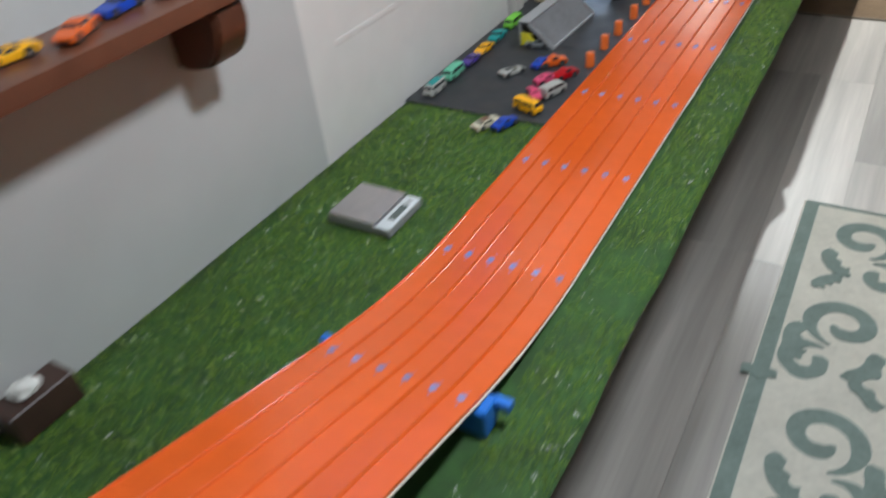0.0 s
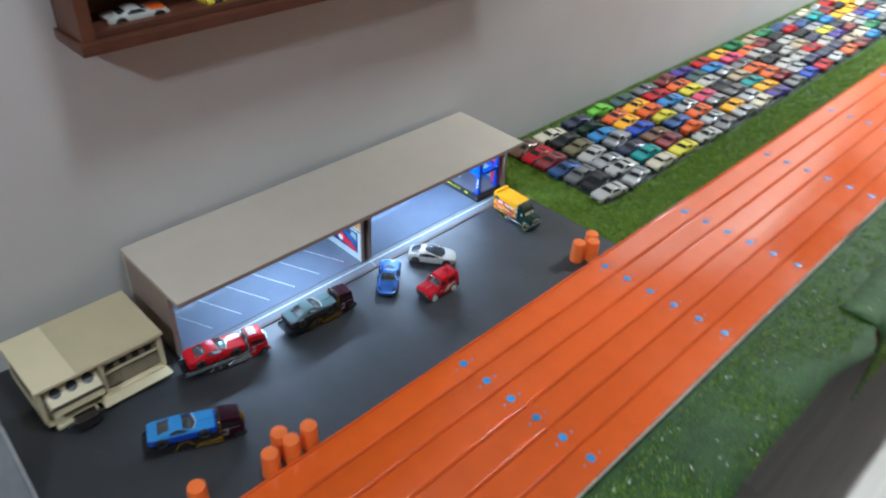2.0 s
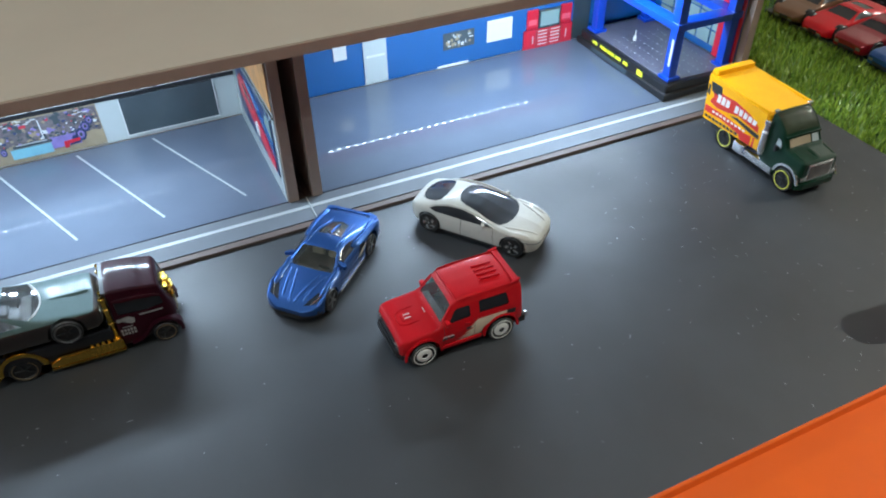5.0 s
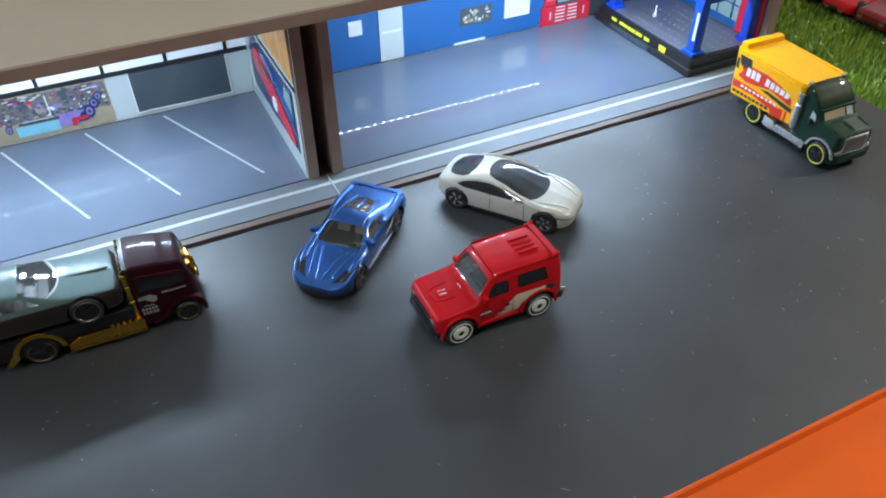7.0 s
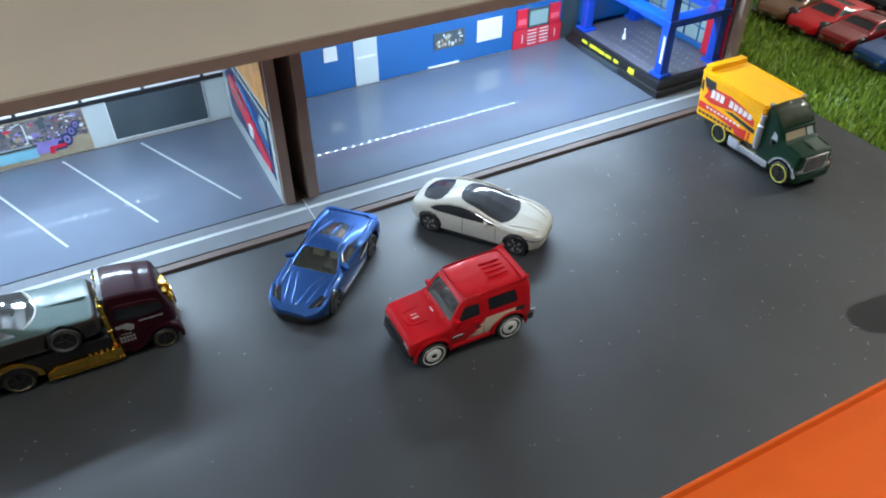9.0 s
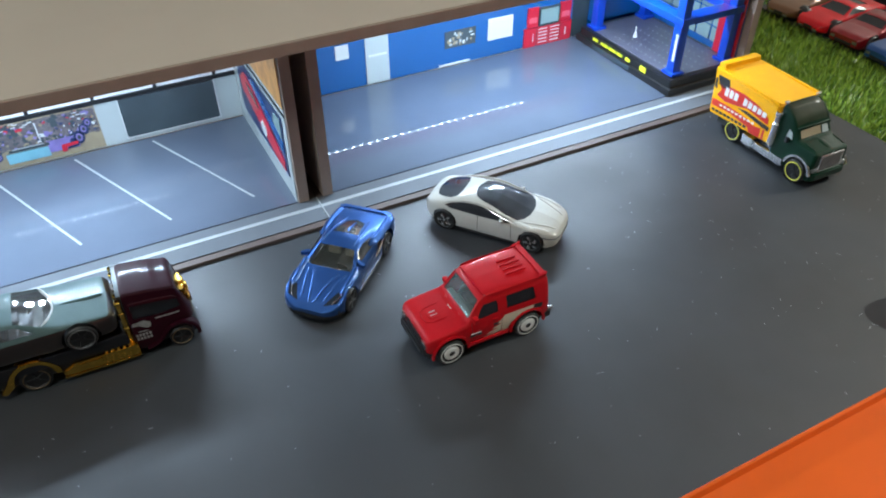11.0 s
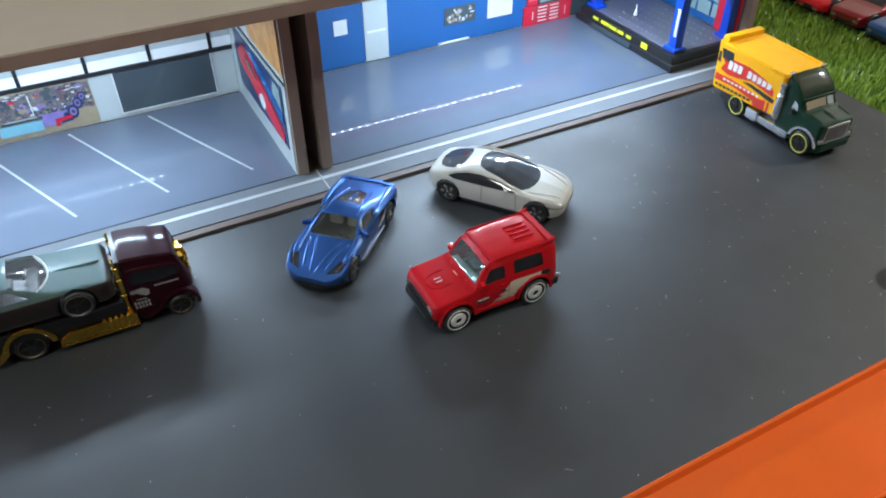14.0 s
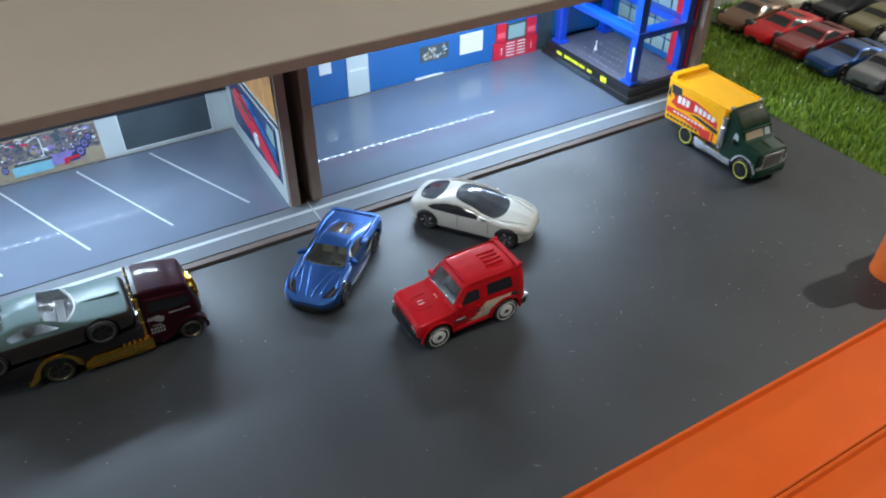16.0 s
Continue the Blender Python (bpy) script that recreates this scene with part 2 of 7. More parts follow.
PAINTS = {
    "red": paint("red", (0.45, 0.0035, 0.009)),
    "dark_red": paint("dark_red", (0.20, 0.006, 0.012), 0.3),
    "burgundy": paint("burgundy", (0.023, 0.0016, 0.0062), gloss=0.10, coat=0.28),
    "blue": paint("blue", (0.024, 0.084, 0.275), 0.7, 0.37, 0.09),
    "royal": paint("royal", (0.015, 0.06, 0.42)),
    "light_blue": paint("light_blue", (0.05, 0.24, 0.55)),
    "navy": paint("navy", (0.012, 0.02, 0.07), 0.3),
    "white": paint("white", (0.43, 0.42, 0.38), gloss=0.16),
    "cream": paint("cream", (0.60, 0.55, 0.40)),
    "silver": paint("silver", (0.40, 0.42, 0.44), 0.7),
    "steel": paint("steel", (0.082, 0.128, 0.128), gloss=0.10, coat=0.14),
    "grey": paint("grey", (0.16, 0.165, 0.17), 0.4),
    "black": paint("black", (0.012, 0.012, 0.014)),
    "green": paint("green", (0.02, 0.20, 0.07)),
    "dark_green": paint("dark_green", (0.0022, 0.024, 0.011)),
    "lime": paint("lime", (0.20, 0.58, 0.05)),
    "mint": paint("mint", (0.16, 0.52, 0.33)),
    "teal": paint("teal", (0.02, 0.28, 0.27)),
    "yellow": paint("yellow", (0.90, 0.43, 0.003)),
    "lemon": paint("lemon", (0.70, 0.62, 0.04)),
    "orange": paint("orange", (0.72, 0.12, 0.015)),
    "purple": paint("purple", (0.07, 0.04, 0.26)),
    "pink": paint("pink", (0.66, 0.07, 0.16)),
    "brown": paint("brown", (0.16, 0.075, 0.035), 0.3),
    "tan": paint("tan", (0.42, 0.33, 0.21)),
    "umber": paint("umber", (0.022, 0.017, 0.016), 0.2),
    "camo": paint("camo", (0.16, 0.14, 0.07)),
}

# ---- building helpers ----


def mesh_of(name, bm, material=None, smooth=30.0):
    me = bpy.data.meshes.new(name)
    bm.normal_update()
    bm.to_mesh(me)
    bm.free()
    if smooth:
        for f in me.polygons:
            f.use_smooth = True
        me.set_sharp_from_angle(angle=radians(smooth))
    if material:
        me.materials.append(material)
    return me


def part(name, bm, material, parent, label="", smooth=30.0):
    ob = new(name, bm if isinstance(bm, bpy.types.Mesh) else mesh_of(name, bm, material, smooth))
    ob.parent = parent
    if label:
        tagged(ob, label)
    return ob


def thing(name, m, label, category, group="", kind=""):
    ob = new(name)
    ob.empty_display_size = 0.02
    ob.matrix_basis = m
    return tagged(ob, label, category, group, kind)


def box(x0, x1, y0, y1, z0, z1, bevel=0.0, bm=None, seg=2, m=None):
    bm = bm or bmesh.new()
    made = bmesh.ops.create_cube(bm, size=1.0)["verts"]
    c = Matrix.Translation(((x0 + x1) / 2, (y0 + y1) / 2, (z0 + z1) / 2)) @ Matrix.Diagonal((x1 - x0, y1 - y0, z1 - z0, 1))
    bmesh.ops.transform(bm, matrix=(m or Matrix()) @ c, verts=made)
    if bevel:
        edges = list({e for v in made for e in v.link_edges})
        bmesh.ops.bevel(bm, geom=edges, offset=bevel, segments=seg, affect="EDGES", profile=0.7)
    return bm


def turned(profile, n=24, m=None, bm=None):
    """A body turned round z from rows of (radius, height)."""
    bm = bm or bmesh.new()
    rings = []
    for r, z in profile:
        if r < 1e-6:
            rings.append([bm.verts.new((0, 0, z))])
        else:
            rings.append([bm.verts.new((r * math.cos(2 * math.pi * i / n), r * math.sin(2 * math.pi * i / n), z)) for i in range(n)])
    for a, b in zip(rings, rings[1:]):
        for i in range(n):
            q = [a[i % len(a)], a[(i + 1) % len(a)], b[(i + 1) % len(b)], b[i % len(b)]]
            q = list(dict.fromkeys(q))
            if len(q) > 2:
                bm.faces.new(q)
    if m:
        bmesh.ops.transform(bm, matrix=m, verts=[v for ring in rings for v in ring])
    return bm


def prism(poly, h0, h1, axis="z", bm=None, bevel=0.0):
    """A plate of the outline poly between two heights along an axis."""
    bm = bm or bmesh.new()

    def at(u, v, h):
        return {"z": (u, v, h), "y": (u, h, v), "x": (h, u, v)}[axis]

    lo = [bm.verts.new(at(u, v, h0)) for u, v in poly]
    hi = [bm.verts.new(at(u, v, h1)) for u, v in poly]
    faces = [bm.faces.new(lo[::-1]), bm.faces.new(hi)]
    n = len(poly)
    for i in range(n):
        faces.append(bm.faces.new((lo[i], lo[(i + 1) % n], hi[(i + 1) % n], hi[i])))
    bmesh.ops.recalc_face_normals(bm, faces=faces)
    if bevel:
        bmesh.ops.bevel(bm, geom=list({e for f in faces for e in f.edges}), offset=bevel, segments=2, affect="EDGES")
    return bm


def rod(a, b, r, n=10, bm=None):
    a, b = Vector(a), Vector(b)
    turn = (b - a).to_track_quat("Z", "Y").to_matrix().to_4x4()
    return turned([(0, 0), (r, 0), (r, (b - a).length), (0, (b - a).length)], n, Matrix.Translation(a) @ turn, bm)


# ---- toy car shells ----


def inside(poly, u, v):
    hit = False
    for (a, b), (c, d) in zip(poly, poly[1:] + poly[:1]):
        if (b > v) != (d > v) and u < (c - a) * (v - b) / (d - b) + a:
            hit = not hit
    return hit


def shell(stations, n=40, rounds=2, arches=(), regions=(), arched=False):
    """Lofts a car body from rows of (x, floor, sill half width, belt half width, belt height, roof half width, roof height) in mm,
    cuts the wheel arches out and splits it by regions (name, axis, outline, test, depth). Returns a mesh for each name."""
    st = np.array(sorted(stations), float)
    span = st[-1, 0] - st[0, 0]
    u = np.linspace(0, 1, n)
    xs = st[0, 0] + span * (u - 0.035 * np.sin(4 * np.pi * u))
    rows = np.stack([xs] + [np.interp(xs, st[:, 0], st[:, k]) for k in range(1, 7)], 1)
    soft = rows.copy()
    soft[1:-1, 1:] = 0.25 * rows[:-2, 1:] + 0.5 * rows[1:-1, 1:] + 0.25 * rows[2:, 1:]
    bm = bmesh.new()
    rings = []
    for x, zb, ws, wb, ze, wr, zr in soft:
        mid = max(ws, wb) * 1.015
        half = [(0, zb), (ws * 0.96, zb), (ws, zb + 0.12 * (ze - zb)), (mid, zb + 0.62 * (ze - zb)), (wb, ze)]
        half += [(wr + 0.12 * (wb - wr), ze + 0.86 * (zr - ze)), (wr * 0.86, ze + 0.99 * (zr - ze)), (0, zr + 0.02 * wr)]
        if arched:
            half[-3:-1] = [(wr + 0.22 * (wb - wr), ze + 0.66 * (zr - ze)), (wr * 0.74, ze + 0.93 * (zr - ze)), (wr * 0.34, ze + 0.995 * (zr - ze))]
        for _ in range(rounds):
            cut = [half[0]]
            for (a, b), (c, d) in zip(half, half[1:]):
                cut += [(0.75 * a + 0.25 * c, 0.75 * b + 0.25 * d), (0.25 * a + 0.75 * c, 0.25 * b + 0.75 * d)]
            half = cut + [half[-1]]
        ring = half + [(-y, z) for y, z in half[-2:0:-1]]
        rings.append([bm.verts.new((x, y, z)) for y, z in ring])
    k = len(rings[0])
    for a, b in zip(rings, rings[1:]):
        for i in range(k):
            bm.faces.new((a[i], b[i], b[(i + 1) % k], a[(i + 1) % k]))
    bm.faces.new(rings[0])
    bm.faces.new(rings[-1][::-1])
    bmesh.ops.recalc_face_normals(bm, faces=bm.faces[:])
    rounds_ = [("", "y", [(x + r * math.cos(a * math.pi / 6), z + r * math.sin(a * math.pi / 6)) for a in range(12)], None, 0) for x, z, r in arches]
    for _, axis, poly, _, _ in (*rounds_, *regions):
        v_ = 2 if axis == "y" else 1
        lo = (min(p[0] for p in poly) - 0.1, min(p[1] for p in poly) - 0.1)
        hi = (max(p[0] for p in poly) + 0.1, max(p[1] for p in poly) + 0.1)
        for (a, b), (c, d) in zip(poly, poly[1:] + poly[:1]):
            near = [f for f in bm.faces if max(w.co[0] for w in f.verts) > lo[0] and min(w.co[0] for w in f.verts) < hi[0] and max(w.co[v_] for w in f.verts) > lo[1] and min(w.co[v_] for w in f.verts) < hi[1]]
            geom = near + list({e for f in near for e in f.edges}) + list({w for f in near for w in f.verts})
            no = Vector((d - b, 0, a - c)) if axis == "y" else Vector((d - b, a - c, 0))
            at = Vector((a, 0, b)) if axis == "y" else Vector((a, b, 0))
            bmesh.ops.bisect_plane(bm, geom=geom, plane_co=at, plane_no=no, dist=0.01)
    bm.normal_update()
    sorted_faces = {}
    for f in bm.faces:
        c, no = f.calc_center_median(), f.normal
        if any(abs(c.y) > 6 and abs(no.y) > 0.35 and inside(p, c.x, c.z) for _, _, p, _, _ in rounds_):
            continue
        name = "body"
        for region, axis, poly, test, depth in regions:
            if inside(poly, c.x, c.z if axis == "y" else c.y) and test(c, no):
                name = region
                break
        sorted_faces.setdefault(name, []).append(f)
    depths = {r[0]: r[4] for r in regions}
    out = {}
    for name, faces in sorted_faces.items():
        for some in [faces] if name == "body" else islands(faces):
            index, verts, polys = {}, [], []
            for f in some:
                row = []
                for v in f.verts:
                    if v not in index:
                        index[v] = len(verts)
                        verts.append((v.co - v.normal * depths.get(name, 0)) * 0.001)
                    row.append(index[v])
                polys.append(row)
            me = bpy.data.meshes.new(name)
            me.from_pydata(verts, [], polys)
            for f in me.polygons:
                f.use_smooth = True
            me.set_sharp_from_angle(angle=radians(28))
            out.setdefault(name, []).append(me)
    bm.free()
    return out


def islands(faces):
    """The faces in groups that hang together."""
    left, groups = set(faces), []
    while left:
        group, edge = [], [left.pop()]
        while edge:
            f = edge.pop()
            group.append(f)
            for e in f.edges:
                for g in e.link_faces:
                    if g in left:
                        left.discard(g)
                        edge.append(g)
        if sum(f.calc_area() for f in group) > 0.3:
            groups.append(group)
    return groups


def dress(car, meshes, materials, names=None, labels=None):
    """Hangs the pieces of a shell under a car, each in its material."""
    for k, material in materials:
        for me in meshes.get(k, []):
            me.materials.append(material)
            part((names or {}).get(k, k), me, None, car, (labels or {}).get(k, "")).visible_shadow = material not in (CLEAR, CLEAR_SMOKE)


def side(c, no):
    return abs(no.y) > 0.45


def top(c, no):
    return no.z > 0.12


def mirrored(poly):
    return [(x, -y) for x, y in poly[::-1]]


def wheel_meshes(r, w, ring=None, centre=CHROME, hub=None):
    """Tyre, hub and, where there is one, the coloured ring of a toy wheel whose axle lies along y, outer face at +y."""
    turn = pose(0, 0, 0, -90, 0, 0)
    tyre = turned([(0, -w), (r * 0.9, -w), (r, -w * 0.85), (r, -w * 0.12), (r * 0.93, 0), (r * 0.72, 0), (r * 0.68, -w * 0.1), (0, -w * 0.1)], 24, turn)
    rim = bmesh.new()
    if hub == "disc":
        turned([(r * 0.22, 0.0001), (r * 0.24, 0.0005), (r * 0.50, 0.0003), (r * 0.56, -0.0001), (r * 0.56, -0.0008)], 20, turn, rim)
    elif hub == "turbine":
        for i in range(5):
            for lean, off in ((24, 0.05), (24, -0.07)):
                box(r * 0.30, r * 0.68, -w * 0.06, 0.0001, r * (off - 0.035), r * (off + 0.035), 0, rim, m=pose(0, 0, 0, 0, 72 * i, 0) @ pose(0, 0, r * 0.2, 0, lean, 0))
        turned([(0, 0.0002), (r * 0.10, 0.0001), (r * 0.11, -w * 0.09)], 12, turn, rim)
    else:
        turned([(0, 0.0003), (r * 0.16, 0.0002), (r * 0.18, -w * 0.09)], 12, turn, rim)
        for i in range(5):
            box(r * 0.14, r * 0.68, -w * 0.09, 0.0, -r * 0.07, r * 0.07, 0, rim, m=pose(0, 0, 0, 0, 72 * i, 0))
    out = [("wheel", mesh_of("wheel", tyre, TYRE)), ("rim", mesh_of("rim", rim, centre))]
    if ring:
        out.append(("ring", mesh_of("ring", turned([(r * 0.745, 0.00006), (r * 0.755, 0.00016), (r * 0.815, 0.00016), (r * 0.825, 0.0), (r * 0.745, 0.0)], 28, turn), ring)))
    return out


WHEELS = {}
DARK_ALLOY = mat("dark_alloy", (0.22, 0.22, 0.22), 0.3, 0.8)
STYLES = {"plain": (None, CHROME, None), "white": (RIM_WHITE, RIM_WHITE, "disc"), "yellow": (RIM_YELLOW, BLACK_PLASTIC, None), "gold": (BRASS, BLACK_PLASTIC, None), "dark": (None, DARK_ALLOY, None), "turbine": (None, CHROME, "turbine"), "shadow": (DARK_ALLOY, BLACK_PLASTIC, None)}


def put_wheels(parent, xs, half, r, style="plain"):
    """Four wheels under a car: xs are the axles in mm, half the outer half track."""
    key = (round(r, 2), style)
    if key not in WHEELS:
        WHEELS[key] = wheel_meshes(r * 0.001, 0.0052, *STYLES[style])
    for x in xs:
        for s in (1, -1):
            (_, tyre), *rest = WHEELS[key]
            w = part("wheel", tyre, None, parent)
            w.matrix_basis = pose(x * 0.001, s * half * 0.001, r * 0.001, 0, 0, 0 if s > 0 else 180)
            for name, me in rest:
                part(name, me, None, w)


def coloured(ob, material):
    """Gives an object its own paint although it shares its mesh."""
    if not ob.data.materials:
        ob.data.materials.append(None)
    ob.material_slots[0].link = "OBJECT"
    ob.material_slots[0].material = material
    return ob


def chassis(x0, x1, w, z0=1.5, z1=9.0):
    return box(x0 * 0.001, x1 * 0.001, -w * 0.001, w * 0.001, z0 * 0.001, z1 * 0.001, 0.0008)

# ---- room ----
FLOOR_Z, CEIL_Z = -0.575, 1.50


def structure(name, bm, material, label, smooth=0):
    return tagged(new(name, mesh_of(name, bm, material, smooth)), label, name.split("_")[0], kind="structure")


structure("wall_west", box(-0.12, 0.0, 4.456, 7.9, FLOOR_Z, CEIL_Z), WALL, "plain painted greige wall behind the table")
structure("wall_west_near", box(-0.12, 0.006, 0.2, 3.545, FLOOR_Z, CEIL_Z), WALL_NEAR, "pale grey painted wall beside the door")
structure("wall_over_door", box(-0.12, 0.0, 3.545, 4.456, 1.455, CEIL_Z), WALL, "painted wall above the door")
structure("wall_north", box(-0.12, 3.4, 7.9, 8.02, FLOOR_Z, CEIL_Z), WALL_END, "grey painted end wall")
structure("wall_south", box(-0.12, 3.4, 0.08, 0.2, FLOOR_Z, CEIL_Z), WALL, "plain painted wall")
structure("wall_east", box(3.28, 3.4, 0.2, 7.9, FLOOR_Z, CEIL_Z), WALL, "plain painted wall")
structure("ceiling", box(-0.12, 3.4, 0.08, 8.02, CEIL_Z, CEIL_Z + 0.1), CEILING, "white painted ceiling")
structure("baseboard", box(0.0, 3.28, 7.886, 7.9, FLOOR_Z, FLOOR_Z + 0.095, 0.003), SKIRTING, "white painted skirting board at the end wall")
structure("floor", box(-0.12, 3.4, 0.08, 8.02, FLOOR_Z - 0.1, FLOOR_Z - 0.004), PLANK_GAP, "grey laminate plank floor")

# door with its frame
door = tagged(new("door_1"), "closed off-white panel door with moulded panels", "door", kind="structure")
bm = box(-0.045, -0.006, 3.552, 4.398, FLOOR_Z + 0.005, 1.40)
part("door_leaf", bm, DOOR_WHITE, door)
for y0, y1 in ((3.65, 3.87), (4.0, 4.235)):
    for z0, z1 in ((-0.45, 0.215), (0.46, 1.1)):
        bm = bmesh.new()
        for z in (z0, z1):
            box(-0.0062, -0.0053, y0, y1, z - 0.014, z, 0.0004, bm, 2)
        part("panel_moulding", bm, DOOR_WHITE, door)
knob = part("door_knob", turned([(0, 0), (0.026, 0), (0.026, 0.004), (0.011, 0.007), (0.010, 0.026), (0.022, 0.036), (0.026, 0.047), (0.020, 0.056), (0, 0.059)], 24, pose(-0.006, 4.362, 0.380, 0, 90, 0) @ Matrix.Scale(0.72, 4)), BRASS, door, "worn brass knob")
frame_ = tagged(new("door_frame"), "painted door casing with a dark gap along the door", "trim", kind="structure")
part("casing", box(-0.05, 0.014, 4.408, 4.457, FLOOR_Z, 1.455, 0.004), TRIM_WHITE, frame_)
part("gap", box(-0.09, -0.03, 4.397, 4.409, FLOOR_Z, 1.40), DARK_GAP, frame_)
part("head", box(-0.05, 0.012, 3.545, 4.408, 1.405, 1.455, 0.004), TRIM_WHITE, frame_)

# striped banner hung on the door
banner = thing("banner", Matrix(), "striped blue, white, navy and cream cloth hung on the door", "banner")


def cloth(z0, sag0, z1, sag1, ragged, material, name):
    bm = bmesh.new()
    rows = []
    for j in range(7):
        row = []
        for i in range(61):
            y = 3.628 + 0.715 * i / 60
            f = ((y - 4.0) / 0.35) ** 2
            lo, hi = z0 - sag0 * f + ragged * noise.noise((y * 9, 0, 3.1)), z1 - sag1 * f
            z = lo + (hi - lo) * j / 6
            row.append(bm.verts.new((0.009 + 0.005 * math.sin(y * 17 + 2.2 * math.sin(z * 6)) + 0.002 * noise.noise((y * 20, z * 20, 0)), y, z)))
        rows.append(row)
    for a, b in zip(rows, rows[1:]):
        for i in range(60):
            bm.faces.new((a[i], a[i + 1], b[i + 1], b[i]))
    ob = part(name, bm, material, banner, smooth=60)
    ob.modifiers.new("thickness", "SOLIDIFY").thickness = 0.0015


cloth(0.424, 0.034, 0.473, 0.016, 0.012, mat("cream_cloth", (0.68, 0.67, 0.50), 0.9, var=0.25, scale=12, bump=0.4, bscale=500), "cream_stripe")
cloth(0.473, 0.016, 0.503, 0.019, 0, mat("navy_cloth", (0.012, 0.018, 0.055), 0.9, bump=0.4, bscale=500), "navy_stripe")
cloth(0.503, 0.019, 0.532, 0.021, 0, mat("white_cloth", (0.74, 0.74, 0.74), 0.9, bump=0.4, bscale=500), "white_stripe")
cloth(0.532, 0.021, 0.80, 0.021, 0, mat("blue_cloth", (0.015, 0.24, 0.78), 0.9, bump=0.4, bscale=500), "blue_stripe")

# ceiling lights: a shaded downlight over the far end, flat unseen ones elsewhere, the middle one added for the fill
down = thing("ceiling_downlight", pose(0.59, 7.2, CEIL_Z), "white shaded ceiling downlight over the end of the table", "ceiling light")
part("shade", turned([(0.164, 0.0), (0.164, -0.145), (0.156, -0.145), (0.150, -0.040), (0.150, 0.0)], 40), LIGHT_PLASTIC, down)
part("lamp_plate", turned([(0, -0.0425), (0.149, -0.0425), (0.149, -0.002)], 40), LIGHT_PLASTIC, down)
for x, y in ((0.5, 4.8), (1.0, 3.3)):
    lamp = thing("unseen_ceiling_light", pose(x, y, CEIL_Z), "small square unseen white ceiling light with a glowing diffuser", "ceiling light", "ceiling lights")
    part("housing", box(-0.11, 0.11, -0.11, 0.11, -0.05, 0.0, 0.01), LIGHT_PLASTIC, lamp)
    part("diffuser", box(-0.095, 0.095, -0.095, 0.095, -0.072, -0.0505, 0.005), LAMP_GLOW, lamp)

# ---- tables ----


def folding_table(y0, y1):
    t = thing("folding_table", pose(0, y0, 0), "dark folding table with black steel legs", "table", "tables in a row")
    part("tabletop", box(0.012, 0.694, 0.004, y1 - y0 - 0.004, -0.045, -0.0075, 0.006), TABLE, t)
    for y in (0.22, y1 - y0 - 0.22):
        for x in (0.07, 0.50):
            part("leg", rod((x, y, FLOOR_Z + 0.001), (x, y, -0.045), 0.010, 12), BLACK_STEEL, t)
        part("crossbar", rod((0.07, y, -0.35), (0.50, y, -0.35), 0.008, 10), BLACK_STEEL, t)
    part("apron", box(0.60, 0.63, 0.25, y1 - y0 - 0.25, -0.085, -0.045, 0.003), BLACK_STEEL, t)


for y0, y1 in ((2.0, 3.85), (3.85, 5.7), (5.7, 7.55)):
    folding_table(y0, y1)

bin_ = thing("storage_box", pose(0.46, 7.2, FLOOR_Z), "black cloth-covered storage box under the table", "storage box")
part("box_body", box(-0.27, 0.27, -0.38, 0.38, 0.0, 0.50, 0.02, seg=3), BLACK_CLOTH, bin_)
part("box_lid", box(-0.275, 0.275, -0.385, 0.385, 0.501, 0.53, 0.01), BLACK_CLOTH, bin_)
cable = bpy.data.curves.new("cable", "CURVE")
cable.dimensions, cable.bevel_depth = "3D", 0.006
sp = cable.splines.new("BEZIER")
sp.bezier_points.add(3)
for p, co in zip(sp.bezier_points, ((0.80, 7.87, -0.05), (0.84, 7.86, -0.42), (0.98, 7.80, FLOOR_Z + 0.02), (1.55, 7.78, FLOOR_Z + 0.02))):
    p.co, p.handle_left_type, p.handle_right_type = co, "AUTO", "AUTO"
cable.materials.append(BLACK_PLASTIC)
tagged(new("power_cable", cable), "black cable hanging down by the end wall", "cable")

# ---- artificial turf ----
turf_bm = bmesh.new()
rows = []
for j in range(221):
    y = 2.0 + 5.55 * j / 220
    edge = 0.704 + 0.006 * noise.noise((0, y * 5, 0)) + (0.022 * math.exp(-((y - 5.33) / 0.05) ** 2))
    row = []
    for i in range(25):
        x = 0.008 + (edge - 0.008) * i / 24
        z = -0.0044 + 0.0012 * noise.noise((x * 6, y * 6, 1.7)) + (0.008 * min(1, (x - 0.6) * 40) * max(0, noise.noise((x * 7, y * 15, 4.4))) if x > 0.6 else 0) + (0.012 * math.exp(-((y - 5.33) / 0.06) ** 2) if i == 24 else 0)
        row.append(turf_bm.verts.new((x, y, z)))
    rows.append(row)
for a, b in zip(rows, rows[1:]):
    for i in range(24):
        turf_bm.faces.new((a[i], a[i + 1], b[i + 1], b[i]))
turf = tagged(new("turf", mesh_of("turf", turf_bm, TURF_BASE, 60)), "green artificial turf laid over the tables", "turf", kind="structure")
turf.modifiers.new("thickness", "SOLIDIFY").thickness = 0.003

